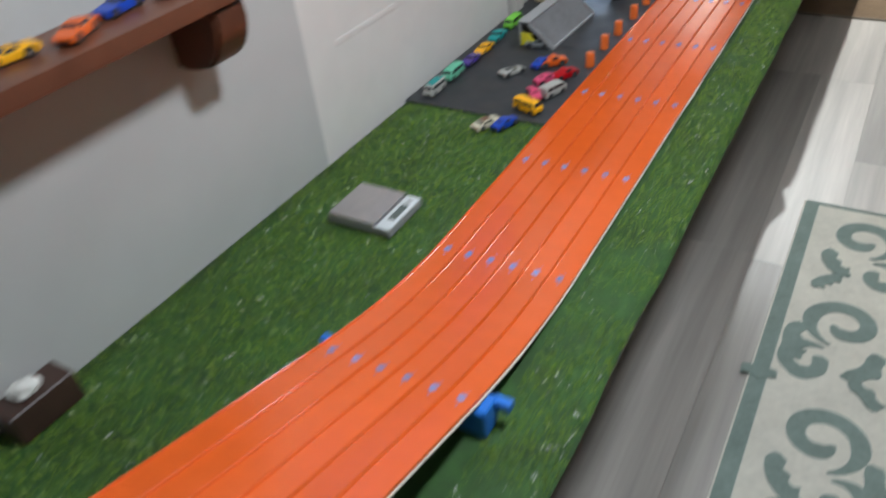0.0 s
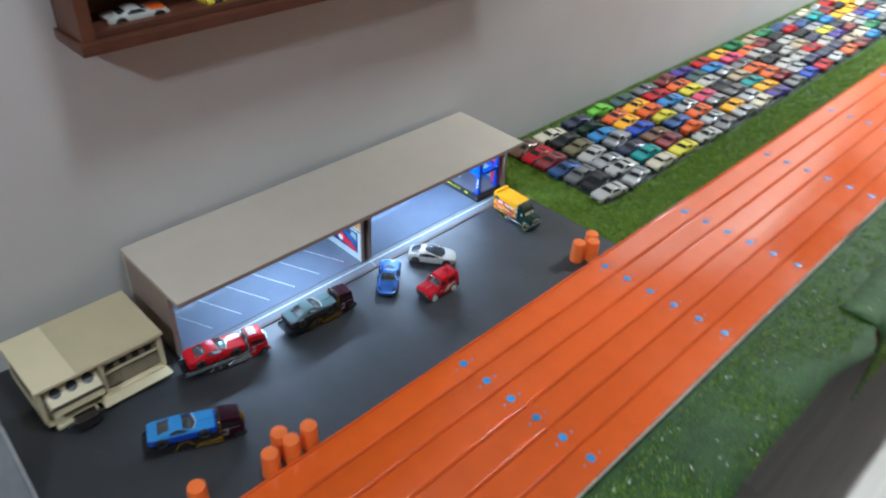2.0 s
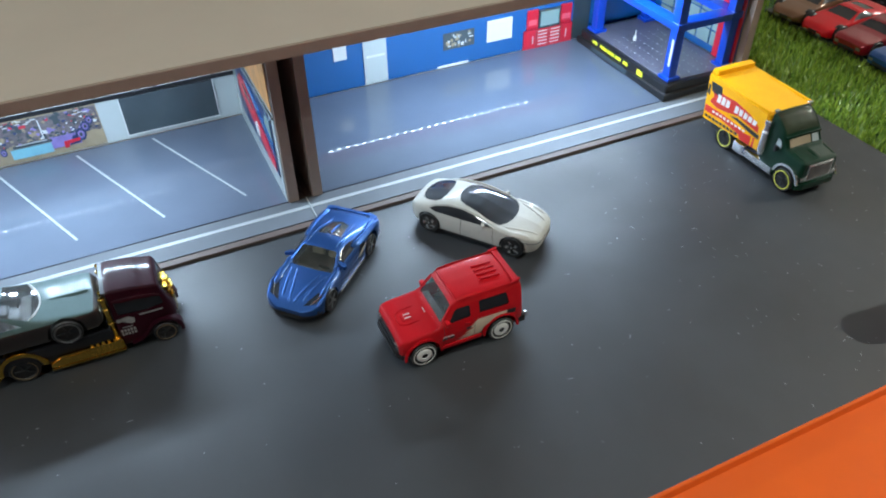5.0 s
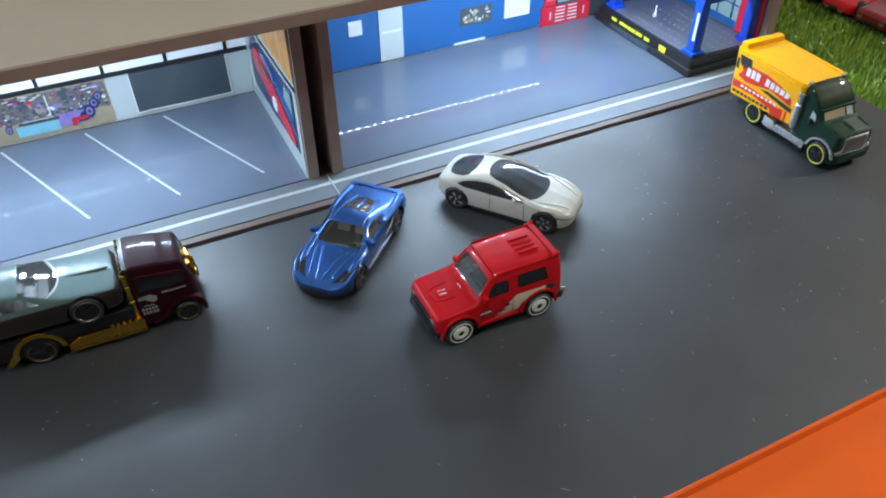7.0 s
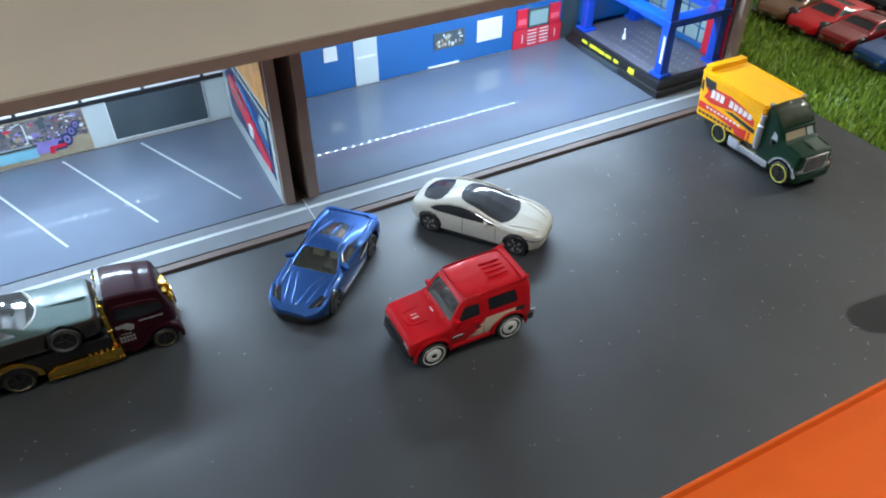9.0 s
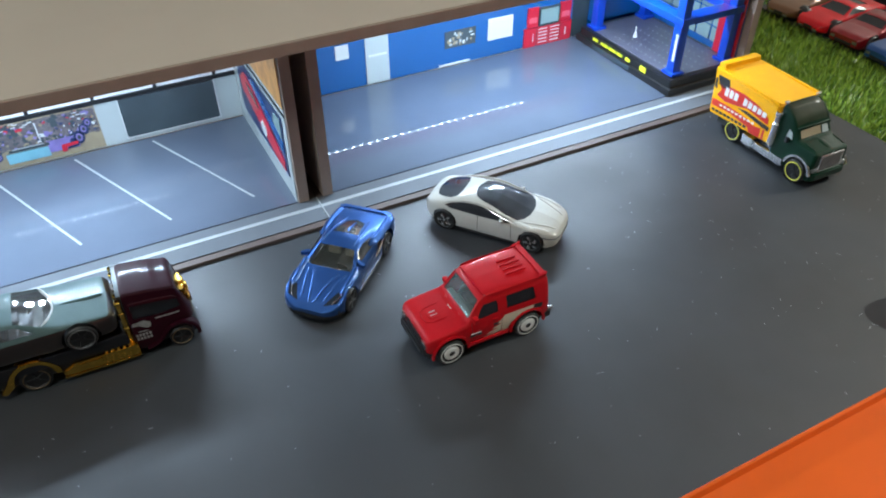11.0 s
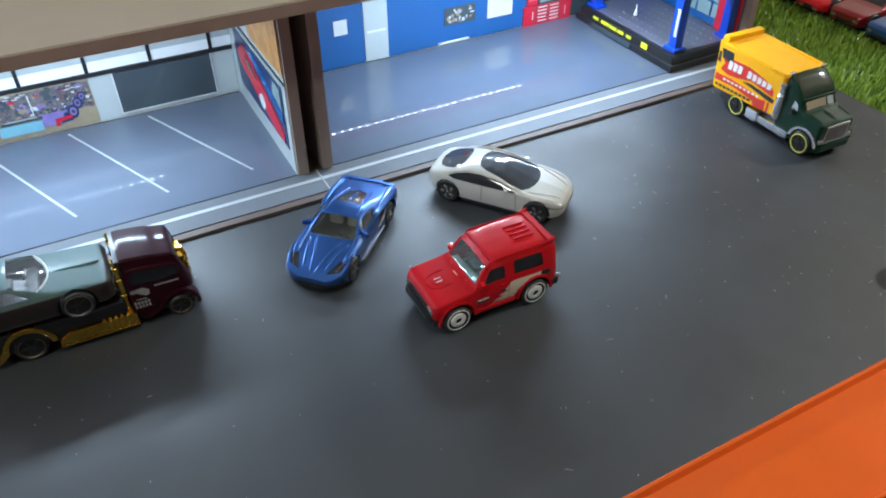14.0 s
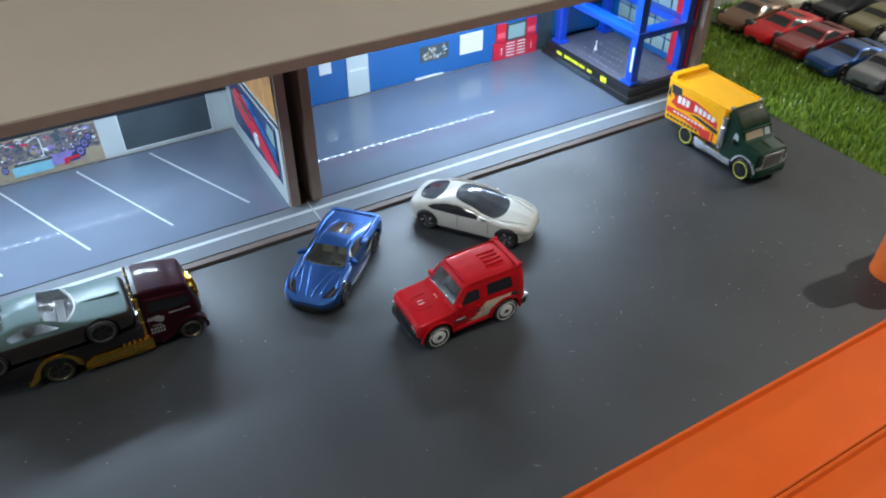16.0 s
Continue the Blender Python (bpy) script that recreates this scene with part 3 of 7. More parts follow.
skirt_bm = bmesh.new()
rows = []
for j in range(111):
    y = 5.40 + 2.15 * j / 110
    drop = 0.135 + 0.02 * noise.noise((0, y * 4, 5))
    out = 0.016 * noise.noise((3, y * 7, 0)) + 0.006 * noise.noise((8, y * 23, 0))
    line = [(0.655, 0.0), (0.690, 0.0015), (0.706, 0.0), (0.716, -0.006), (0.722, -0.018)]
    line += [(0.724 + out * k / 6, -0.018 - (drop - 0.018) * k / 6) for k in range(1, 7)]
    rows.append([skirt_bm.verts.new((x, y, z)) for x, z in line])
for a, b in zip(rows, rows[1:]):
    for i in range(10):
        skirt_bm.faces.new((a[i], a[i + 1], b[i + 1], b[i]))
skirt = tagged(new("turf_skirt", mesh_of("turf_skirt", skirt_bm, TURF_BASE, 60)), "edge of green turf hanging over the table side", "turf", kind="structure")
skirt.modifiers.new("thickness", "SOLIDIFY").thickness = 0.002

m, n_, l_, p_ = nodes_of("turf_blade")
geo_, ramp_ = n_.new("ShaderNodeNewGeometry"), n_.new("ShaderNodeValToRGB")
ramp_.color_ramp.elements[0].color, ramp_.color_ramp.elements[1].color = (0.085, 0.185, 0.018, 1), (0.36, 0.49, 0.06, 1)
l_.new(geo_.outputs["Random Per Island"], ramp_.inputs[0])
l_.new(ramp_.outputs[0], p_.inputs["Base Color"])
p_.inputs["Roughness"].default_value = 0.3
BLADE = m


def blades(name, zones, height):
    """Plastic blades over rows of (x0, x1, y0, y1, blades per square cm)."""
    rng = np.random.default_rng(7)
    xy = np.concatenate([np.stack([rng.uniform(x0, x1, k := int((x1 - x0) * (y1 - y0) * 1e4 * d)), rng.uniform(y0, y1, k)], 1) for x0, x1, y0, y1, d in zones])
    k = len(xy)
    ang, lean, hgt = rng.uniform(0, 2 * np.pi, k), rng.uniform(0.1, 0.95, k), height * rng.uniform(0.6, 1.15, k)
    wide = rng.uniform(0.0005, 0.0010, k)
    ax = np.stack([np.cos(ang), np.sin(ang)], 1)
    bend = np.stack([np.cos(ang + 1.4), np.sin(ang + 1.4)], 1)
    base = np.full(k, -0.0042)
    v = np.zeros((k, 3, 3))
    v[:, 0, :2], v[:, 1, :2] = xy - ax * wide[:, None], xy + ax * wide[:, None]
    v[:, 0, 2] = v[:, 1, 2] = base
    v[:, 2, :2] = xy + bend * (hgt * np.sin(lean))[:, None]
    v[:, 2, 2] = base + hgt * np.cos(lean)
    me = bpy.data.meshes.new(name)
    me.from_pydata(v.reshape(-1, 3).tolist(), [], np.arange(3 * k).reshape(-1, 3).tolist())
    me.materials.append(BLADE)
    return tagged(new(name, me), "short green plastic turf blades", "turf", kind="stuff")


blades("turf_blades", [(0.01, 0.352, 5.283, 5.370, 56), (0.271, 0.352, 5.370, 5.7, 32), (0.273, 0.352, 5.7, 6.0, 25), (0.275, 0.352, 6.0, 6.4, 20), (0.277, 0.352, 6.4, 7.5, 16), (0.01, 0.352, 2.4, 3.838, 7), (0.60, 0.703, 2.4, 5.42, 8), (0.60, 0.715, 5.42, 7.5, 6), (0.01, 0.034, 5.362, 7.2, 14)], 0.0075)

# short pile on the hanging edge
rnd = random.Random(5)
pile = []
for _ in range(14000):
    y, k = rnd.uniform(5.402, 7.548), rnd.random()
    drop = 0.135 + 0.02 * noise.noise((0, y * 4, 5))
    out = 0.016 * noise.noise((3, y * 7, 0)) + 0.006 * noise.noise((8, y * 23, 0))
    o = Vector((0.7245 + out * k, y, -0.018 - (drop - 0.018) * k))
    d = Vector((rnd.uniform(0.3, 1), rnd.uniform(-1, 1), rnd.uniform(-1, 0.5))).normalized() * rnd.uniform(0.004, 0.008)
    w = Vector((0, d.z, -d.y)).normalized() * rnd.uniform(0.0006, 0.0011)
    pile += [o - w, o + w, o + d]
me = bpy.data.meshes.new("skirt_pile")
me.from_pydata([tuple(v) for v in pile], [], [(i, i + 1, i + 2) for i in range(0, len(pile), 3)])
me.materials.append(BLADE)
tagged(new("skirt_pile", me), "short green plastic pile on the hanging turf edge", "turf", kind="stuff")

play_mat = tagged(new("play_mat", mesh_of("play_mat", box(0.004, 0.352, 3.838, 5.283, -0.0035, 0.0, 0.0006), MAT_BLACK, 0)), "smooth matt black mat laid on the turf like tarmac", "mat")
tagged(new("parking_mat", mesh_of("parking_mat", box(0.034, 0.270, 5.372, 7.12, -0.0035, 0.0005, 0.0006), MAT_BLACK, 0)), "black mat under the rows of parked toy cars", "mat")

# ---- six-lane track ----
track = thing("race_track", Matrix(), "glossy orange six-lane plastic toy race track", "toy track")
LANES = [0.3752 + 0.0393 * i for i in range(6)]
JOINTS = [5.211 - 0.305 * k for k in range(6, -1, -1)] + [5.44 + 0.305 * k for k in range(7)]
PROFILE = [(-0.0194, 0.0), (-0.0194, 0.0052), (-0.0188, 0.0056), (-0.0180, 0.0052), (-0.0172, 0.0024), (0.0172, 0.0024), (0.0180, 0.0052), (0.0188, 0.0056), (0.0194, 0.0052), (0.0194, 0.0)]


def rise(y):
    """Height of the track's underside: level on the table, climbing towards its near end."""
    d = 3.40 - y
    return 0.0062 + (0.0 if d < 0 else 0.45 * d * d if d < 0.32 else 0.046 + 0.288 * (d - 0.32))


def lane_mesh(y0, y1, steps, level):
    bm = bmesh.new()
    rows = [[bm.verts.new((x, y, z + (0 if level else rise(y)))) for x, z in PROFILE] for y in np.linspace(y0, y1, steps + 1)]
    for a, b in zip(rows, rows[1:]):
        for i in range(len(PROFILE)):
            bm.faces.new((a[i], a[(i + 1) % len(PROFILE)], b[(i + 1) % len(PROFILE)], b[i]))
    bm.faces.new(rows[0])
    bm.faces.new(rows[-1][::-1])
    bmesh.ops.recalc_face_normals(bm, faces=bm.faces[:])
    return mesh_of("lane", bm, ORANGE, 40)


long_lane, short_lane = lane_mesh(0.0001, 0.3049, 1, True), lane_mesh(0.0001, 0.2289, 1, True)
clip_bm = turned([(0.0056, 0), (0.0056, 0.0003), (0.0048, 0.0005), (0, 0.0005)], 10)
for dy in (-0.0135, 0.0135):
    turned([(0.0014, 0), (0.0014, 0.0003), (0, 0.0003)], 8, pose(0.002, dy, 0), clip_bm)
clip_mesh = mesh_of("connector", clip_bm, CLIP_BLUE)
bent = [lane_mesh(a, b, 10, False) for a, b in ((3.0761, 3.3809), (2.7711, 3.0759), (2.4661, 2.7709))]
for x in LANES:
    for a, b in zip(JOINTS, JOINTS[1:]):
        lane = part("lane", long_lane if b - a > 0.25 else short_lane, None, track)
        lane.matrix_basis = pose(x, a, 0.0062)
    for me in bent:
        part("lane", me, None, track).matrix_basis = pose(x, 0, 0)
    for y in JOINTS[:-1] + [3.076]:
        slope = -math.degrees(math.atan(0.288)) if y < 3.2 else 0
        part("connector", clip_mesh, None, track).matrix_basis = pose(x, y, rise(y) + 0.0026, slope, 0, 0)

card_bm = bmesh.new()
rows = []
for j in range(131):
    y = 2.45 + 4.85 * j / 130
    w = 0.0026 * noise.noise((0, y * 9, 0))
    rows.append([card_bm.verts.new((x, y, z + rise(y) - 0.0006)) for x, z in ((0.357, -0.0024), (0.5930 + w, -0.0024), (0.5930 + w, 0.0), (0.357, 0.0))])
for a, b in zip(rows, rows[1:]):
    for i in range(4):
        card_bm.faces.new((a[i], a[(i + 1) % 4], b[(i + 1) % 4], b[i]))
card_bm.faces.new(rows[0])
card_bm.faces.new(rows[-1][::-1])
bmesh.ops.recalc_face_normals(card_bm, faces=card_bm.faces[:])
tagged(new("card_strip", mesh_of("card_strip", card_bm, CARD, 30)), "corrugated cardboard strip under the track", "cardboard")

support = thing("track_support", pose(0.478, 3.09, -0.002), "bright blue plastic trestle holding the track's rising end", "track support")
for s in (-1, 1):
    bm = box(0.088 if s > 0 else -0.126, 0.126 if s > 0 else -0.088, -0.018, 0.018, 0.0, 0.045, 0.006, seg=3)
    part("foot", bm, BLUE_PLASTIC, support)
    part("peg", box(0.120 if s > 0 else -0.146, 0.146 if s > 0 else -0.120, 0.008, 0.022, 0.028, 0.042, 0.003), BLUE_PLASTIC, support)
part("beam", box(-0.095, 0.095, -0.012, 0.012, 0.01, 0.035, 0.003), BLUE_PLASTIC, support)

# ---- orange cups along the track ----
cup_mesh = mesh_of("traffic_barrel", turned([(0, 0), (0.0104, 0), (0.0107, 0.0012), (0.0104, 0.0025), (0.0095, 0.0315), (0.0090, 0.0328), (0.0084, 0.0330), (0, 0.0330)], 28), CUP_ORANGE, 40)
for x, y in ((0.331, 4.139), (0.327, 4.246), (0.329, 4.340), (0.331, 4.455), (0.330, 4.564), (0.345, 4.641), (0.328, 4.664), (0.345, 4.668), (0.342, 4.693), (0.330, 5.202), (0.342, 5.221), (0.329, 5.236)):
    tagged(new("traffic_barrel", cup_mesh), "small tapered orange plastic barrel standing beside the track", "toy barrel", "barrels by the track").matrix_basis = pose(x, y, 0, 0, 0, y * 900)

# ---- garage model: two open-fronted units ----
BASE = 0.004


def garage(y0, y1, r0, r1, name, label, ground):
    g = thing(name, pose(0.005, 0, -0.0015), label, "model garage", "model garage units")
    part("base", prism([(0.008, 0.0016), (0.141, 0.0016), (0.141, 0.0034), (0.1385, BASE), (0.008, BASE)], r0 + 0.0001, r1, "y"), FOAM_BASE, g)
    part("floor_print", box(0.0125, 0.1165, y0 + 0.006, y1 - 0.006, BASE, BASE + 0.0006), ground, g, smooth=0)
    part("kerb_print", box(0.1175, 0.1375, r0 + 0.0004, r1 - 0.0003, BASE, BASE + 0.0006), PRINT_ROAD, g, smooth=0)
    part("white_line", box(0.1245, 0.1270, r0 + 0.0004, r1 - 0.0003, BASE + 0.0006, BASE + 0.0008), PRINT_LINE, g, smooth=0)
    part("back_board", box(0.004, 0.0105, y0, y1, BASE, 0.1015), FOAM_TOP, g, smooth=0)
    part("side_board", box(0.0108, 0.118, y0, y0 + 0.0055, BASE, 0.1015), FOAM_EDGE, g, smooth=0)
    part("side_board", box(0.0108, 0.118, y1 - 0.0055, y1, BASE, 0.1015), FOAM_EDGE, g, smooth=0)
    return g


def led_row(g, a, count, x, z):
    """A strip of diodes under the roof."""
    strip = part("light_strip", box(x - 0.006, x + 0.006, a - 0.006, a + 0.0073 * count, z + 0.0024, 0.1016), PRINT_WHITE, g, smooth=0)
    body = mesh_of("led", box(-0.0016, 0.0016, -0.0016, 0.0016, 0.0, 0.0016), PRINT_WHITE, 0)
    for i in range(count):
        part("led", body, None, strip).matrix_basis = pose(x, a + 0.0073 * i, z + 0.0008)


def plate(g, name, face, a, b, z0, z1, material, lift=0.0005, label=""):
    """A printed panel on the back wall (face 'back', a to b along y) or on a wall across it (face = its y, a to b along x)."""
    if face == "back":
        bm = box(0.0105, 0.0105 + lift, a, b, z0, z1)
    else:
        bm = box(a, b, face - lift, face, z0, z1)
    return part(name, bm, material, g, label, smooth=0)


ga = garage(4.655, 4.9550, 4.654, 4.9589, "model_garage", "open model garage with parking bays, printed showroom walls and lit roof", PRINT_FLOOR)
gb = garage(4.9630, 5.2670, 4.9592, 5.268, "model_workshop", "open model workshop with blue wall, lit roof and glossy floor", PRINT_FLOOR_B)

roof = thing("garage_roof", pose(0.005, 0, -0.0015), "flat taupe board roof lying over both model garages", "model roof")
part("roof_board", box(0.004, 0.1475, 4.654, 5.268, 0.1018, 0.1078, 0.0004), FOAM_TOP, roof)
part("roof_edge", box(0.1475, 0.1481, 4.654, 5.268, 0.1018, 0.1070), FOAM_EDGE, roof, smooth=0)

led_row(ga, 4.698, 28, 0.083, 0.0945)
led_row(gb, 5.022, 26, 0.079, 0.0940)

part("kerb_joint", box(0.1175, 0.1384, 4.95875, 4.95945, BASE + 0.0001, BASE + 0.0010), PRINT_LINE, gb, "pale worn joint strip", smooth=0)

# showroom unit
plate(ga, "wall_print", "back", 4.658, 4.949, BASE + 0.0007, 0.0328, PRINT_GREY)
plate(ga, "roller_door", "back", 4.880, 4.935, 0.0075, 0.0322, PRINT_DARK, 0.0011)
for a, b, z0, z1 in ((4.8794, 4.880, 0.0069, 0.0328), (4.935, 4.9356, 0.0069, 0.0328), (4.880, 4.935, 0.0069, 0.0075)):
    plate(ga, "door_surround", "back", a, b, z0, z1, PRINT_WHITE, 0.0014)
shop = plate(ga, "shop_picture", "back", 4.800, 4.867, 0.0055, 0.0327, PRINT_TAN, 0.0010, "printed picture of a crowded shop")
rnd = random.Random(5)
part("shop_back", box(0.0115, 0.0116, 4.8005, 4.8665, 0.0165, 0.0315), PRINT_SHADE, shop, smooth=0)
SHOP = [PRINT_NAVY, PRINT_RED, PRINT_DARK, PRINT_WHITE, PRINT_PURPLE, PRINT_DARK, PRINT_DARK, PRINT_TAN, PRINT_SHADE, PRINT_SHADE, PRINT_DARK, PRINT_SHADE, PRINT_TAN]
for i in range(300):
    y, z = rnd.uniform(4.801, 4.8655), 0.0160 + 0.0155 * rnd.random() ** 1.25
    r = rnd.uniform(0.0005, 0.0014) * (1.7 if i < 90 else 0.75)
    blob = [(min(max(y + r * rnd.uniform(0.6, 1.5) * math.cos(a), 4.8004), 4.8666), z + r * rnd.uniform(0.4, 1.2) * math.sin(a)) for a in np.linspace(0, 5.2, 6)]
    part("shop_item", prism(blob, 0.0116, 0.0117 + i * 0.0000018, "x"), rnd.choice(SHOP), shop, smooth=0)
for i in range(12):
    y, z = rnd.uniform(4.803, 4.864), rnd.uniform(0.0285, 0.0318)
    part("shop_lamp", box(0.0122, 0.0123, y, y + 0.0026, z, z + 0.0005), PRINT_WHITE, shop, smooth=0)
for cy, cz, rr in ((4.8545, 0.0155, 0.0042), (4.8580, 0.0200, 0.0036), (4.8610, 0.0235, 0.0030), (4.8120, 0.0140, 0.0026)):
    for k, (q, m_) in enumerate(((1.0, PRINT_NAVY), (0.62, PRINT_PURPLE), (0.3, PRINT_DARK))):
        part("shop_wheel", prism([(cy + 0.72 * rr * q * math.cos(a), cz + rr * q * math.sin(a)) for a in np.linspace(0, 5.7, 11)], 0.0122, 0.0124 + 0.0001 * k, "x"), m_, shop, smooth=0)
for y, z, w, h, m_ in ((4.8245, 0.0268, 0.0035, 0.0016, PRINT_RED), (4.8345, 0.019, 0.0006, 0.011, PRINT_WHITE), (4.8425, 0.025, 0.0034, 0.006, PRINT_DARK), (4.8175, 0.0150, 0.021, 0.0016, PRINT_DARK), (4.8195, 0.0162, 0.0165, 0.0008, PRINT_GREY)):
    part("shop_fitting", box(0.0122, 0.0124, y, y + w, z, z + h), m_, shop, smooth=0)
part("shop_counter", box(0.0116, 0.0122, 4.8155, 4.8375, 0.0082, 0.0142), PRINT_CYAN, shop, smooth=0)
part("shop_counter", box(0.0116, 0.0122, 4.8375, 4.8535, 0.0100, 0.0172), PRINT_PURPLE, shop, smooth=0)
part("shop_chair", prism([(4.8438, 0.0088), (4.8462, 0.0088), (4.8468, 0.0112), (4.8530, 0.0118), (4.8535, 0.0138), (4.8442, 0.0132)], 0.0116, 0.0125, "x"), PRINT_RED, shop, smooth=0)
part("shop_chair", prism([(4.8468, 0.0100), (4.8530, 0.0105), (4.8545, 0.0150), (4.8500, 0.0160)], 0.0116, 0.0124, "x"), PRINT_NAVY, shop, smooth=0)
plate(ga, "roller_door", "back", 4.705, 4.775, 0.0075, 0.0322, PRINT_DARK, 0.0011)
plate(ga, "clerestory", "back", 4.658, 4.949, 0.0352, 0.0412, PRINT_WINDOW, 0.0006)
plate(ga, "upper_wall", "back", 4.658, 4.949, 0.0412, 0.080, PRINT_GREY, 0.0006)
plate(ga, "rail", "back", 4.658, 4.949, 0.0328, 0.0352, BLACK_PLASTIC, 0.0016)
for i in range(9):
    y = 4.6605 + 0.0345 * i
    plate(ga, "mullion", "back", y - 0.001, y + 0.001, 0.0352, 0.080, BLACK_PLASTIC, 0.0013)
for y in (4.693, 4.736, 4.780, 4.823, 4.867, 4.911):
    m_ = Matrix.Translation((0.059, y, 0)) @ Matrix.Rotation(radians(24), 4, "Z")
    part("bay_line", box(-0.046, 0.046, -0.0006, 0.0006, BASE + 0.0006, BASE + 0.0008, m=m_), PRINT_LINE, ga, smooth=0)
yw = 4.9493
plate(ga, "side_wall_print", yw, 0.0115, 0.1165, BASE + 0.0007, 0.075, PRINT_GREY)
poster = plate(ga, "car_poster", yw - 0.0005, 0.024, 0.110, 0.0165, 0.052, PRINT_NAVY, 0.0004, "printed poster of a red sports car")
part("poster_car", prism([(0.030, 0.040), (0.040, 0.0465), (0.052, 0.046), (0.066, 0.0395), (0.090, 0.031), (0.106, 0.0235), (0.106, 0.0185), (0.092, 0.0185), (0.060, 0.026), (0.034, 0.033)], yw - 0.0014, yw - 0.0009, "y"), PRINT_RED, poster, smooth=0)
part("poster_window", prism([(0.046, 0.043), (0.056, 0.0415), (0.068, 0.0365), (0.052, 0.038)], yw - 0.0018, yw - 0.0014, "y"), PRINT_DARK, poster, smooth=0)
part("poster_wheel", prism([(0.072 + 0.005 * math.cos(a), 0.0265 + 0.0045 * math.sin(a)) for a in np.linspace(0, 5.8, 10)], yw - 0.0018, yw - 0.0014, "y"), PRINT_WHITE, poster, smooth=0)
part("poster_stripe", prism([(0.050, 0.0475), (0.108, 0.030), (0.108, 0.036), (0.060, 0.050)], yw - 0.0013, yw - 0.0009, "y"), PRINT_BLUE, poster, smooth=0)
part("poster_stripe", prism([(0.094, 0.042), (0.108, 0.038), (0.108, 0.050), (0.098, 0.050)], yw - 0.0013, yw - 0.0009, "y"), GLASS_BLOCK, poster, smooth=0)
plate(ga, "wall_rail", yw - 0.0005, 0.0115, 0.1165, 0.0555, 0.0568, BLACK_PLASTIC, 0.0006)
plate(ga, "amber_panel", yw - 0.0005, 0.060, 0.1165, 0.060, 0.090, mat("printed_amber", (0.35, 0.17, 0.05), 0.4, var=0.6, scale=220), 0.0004)
plate(ga, "side_wall_print", 4.6585, 0.0115, 0.1165, BASE + 0.0007, 0.075, PRINT_GREY, -0.0005)

# workshop unit
plate(gb, "wall_print", "back", 4.9690, 5.2612, BASE + 0.0007, 0.0495, PRINT_BLUE)
plate(gb, "red_band", "back", 4.9690, 5.2612, 0.0495, 0.060, mat("printed_red_band", (0.30, 0.012, 0.026), 0.5, var=0.12, scale=90, coat=1.0, coat_ior=2.1, coat_rough=0.01, spec=0.1))
plate(gb, "upper_wall", "back", 4.9690, 5.2612, 0.060, 0.1, PRINT_GREY)
wd = plate(gb, "workshop_door", "back", 5.034, 5.0505, 0.0050, 0.0480, PRINT_GREY, 0.0012, "printed white workshop door")
part("door_rail", box(0.0117, 0.0119, 5.036, 5.049, 0.024, 0.0255), PRINT_WHITE, wd, smooth=0)
plate(gb, "switch_box", "back", 5.0135, 5.0225, 0.0265, 0.0360, PRINT_WHITE, 0.0012)
board = plate(gb, "tool_board", "back", 5.0925, 5.1165, 0.0175, 0.0295, PRINT_DARK, 0.0009, "printed dark board hung with tools")
for i in range(26):
    y, z = rnd.uniform(5.0935, 5.1135), rnd.uniform(0.018, 0.0275)
    part("tool", box(0.0114, 0.0115 + i * 0.000008, y, y + rnd.uniform(0.0008, 0.003), z, z + rnd.uniform(0.0008, 0.0025)), rnd.choice([PRINT_TAN, PRINT_WHITE, PRINT_GREY, PRINT_TAN]), board, smooth=0)
plate(gb, "white_board", "back", 5.1265, 5.1465, 0.0165, 0.0320, PRINT_WHITE, 0.0012)
plate(gb, "low_shelf", "back", 5.088, 5.112, BASE + 0.0008, 0.0062, PRINT_WHITE, 0.0012)
cab = part("tool_cabinet", box(0.0111, 0.0125, 5.1565, 5.197, BASE + 0.0006, 0.0186), PRINT_RED, gb, "printed red tool cabinet", smooth=0)
for a, b in ((5.1588, 5.1675), (5.1865, 5.1955)):
    part("cabinet_top_box", box(0.0111, 0.0124, a, b, 0.0192, 0.0335), PRINT_RED, cab, smooth=0)
    part("box_flap", box(0.0124, 0.0126, a + 0.001, b - 0.001, 0.0225, 0.0265), PRINT_PINK, cab, smooth=0)
part("cabinet_screen", box(0.0111, 0.0126, 5.1682, 5.1858, 0.0190, 0.0325), PRINT_DARK, cab, smooth=0)
part("screen_glass", box(0.0126, 0.0128, 5.1695, 5.1845, 0.0205, 0.0312), GLASS_BLOCK, cab, smooth=0)
for y in (5.1668, 5.1772, 5.1868):
    part("cabinet_seam", box(0.0125, 0.0126, y - 0.0002, y + 0.0002, BASE + 0.0008, 0.0182), PRINT_DARK, cab, smooth=0)
for y in (5.1682, 5.1785):
    for k in range(5):
        part("drawer_line", box(0.0125, 0.0127, y, y + 0.0075, 0.0066 + 0.0025 * k, 0.0073 + 0.0025 * k), PRINT_WHITE, cab, smooth=0)
for y in (5.1635, 5.1915):
    part("door_pull", box(0.0125, 0.0127, y, y + 0.0006, 0.0085, 0.0145), PRINT_WHITE, cab, smooth=0)
plate(gb, "dark_locker", "back", 5.1975, 5.212, BASE + 0.0008, 0.045, PRINT_DARK, 0.0012)

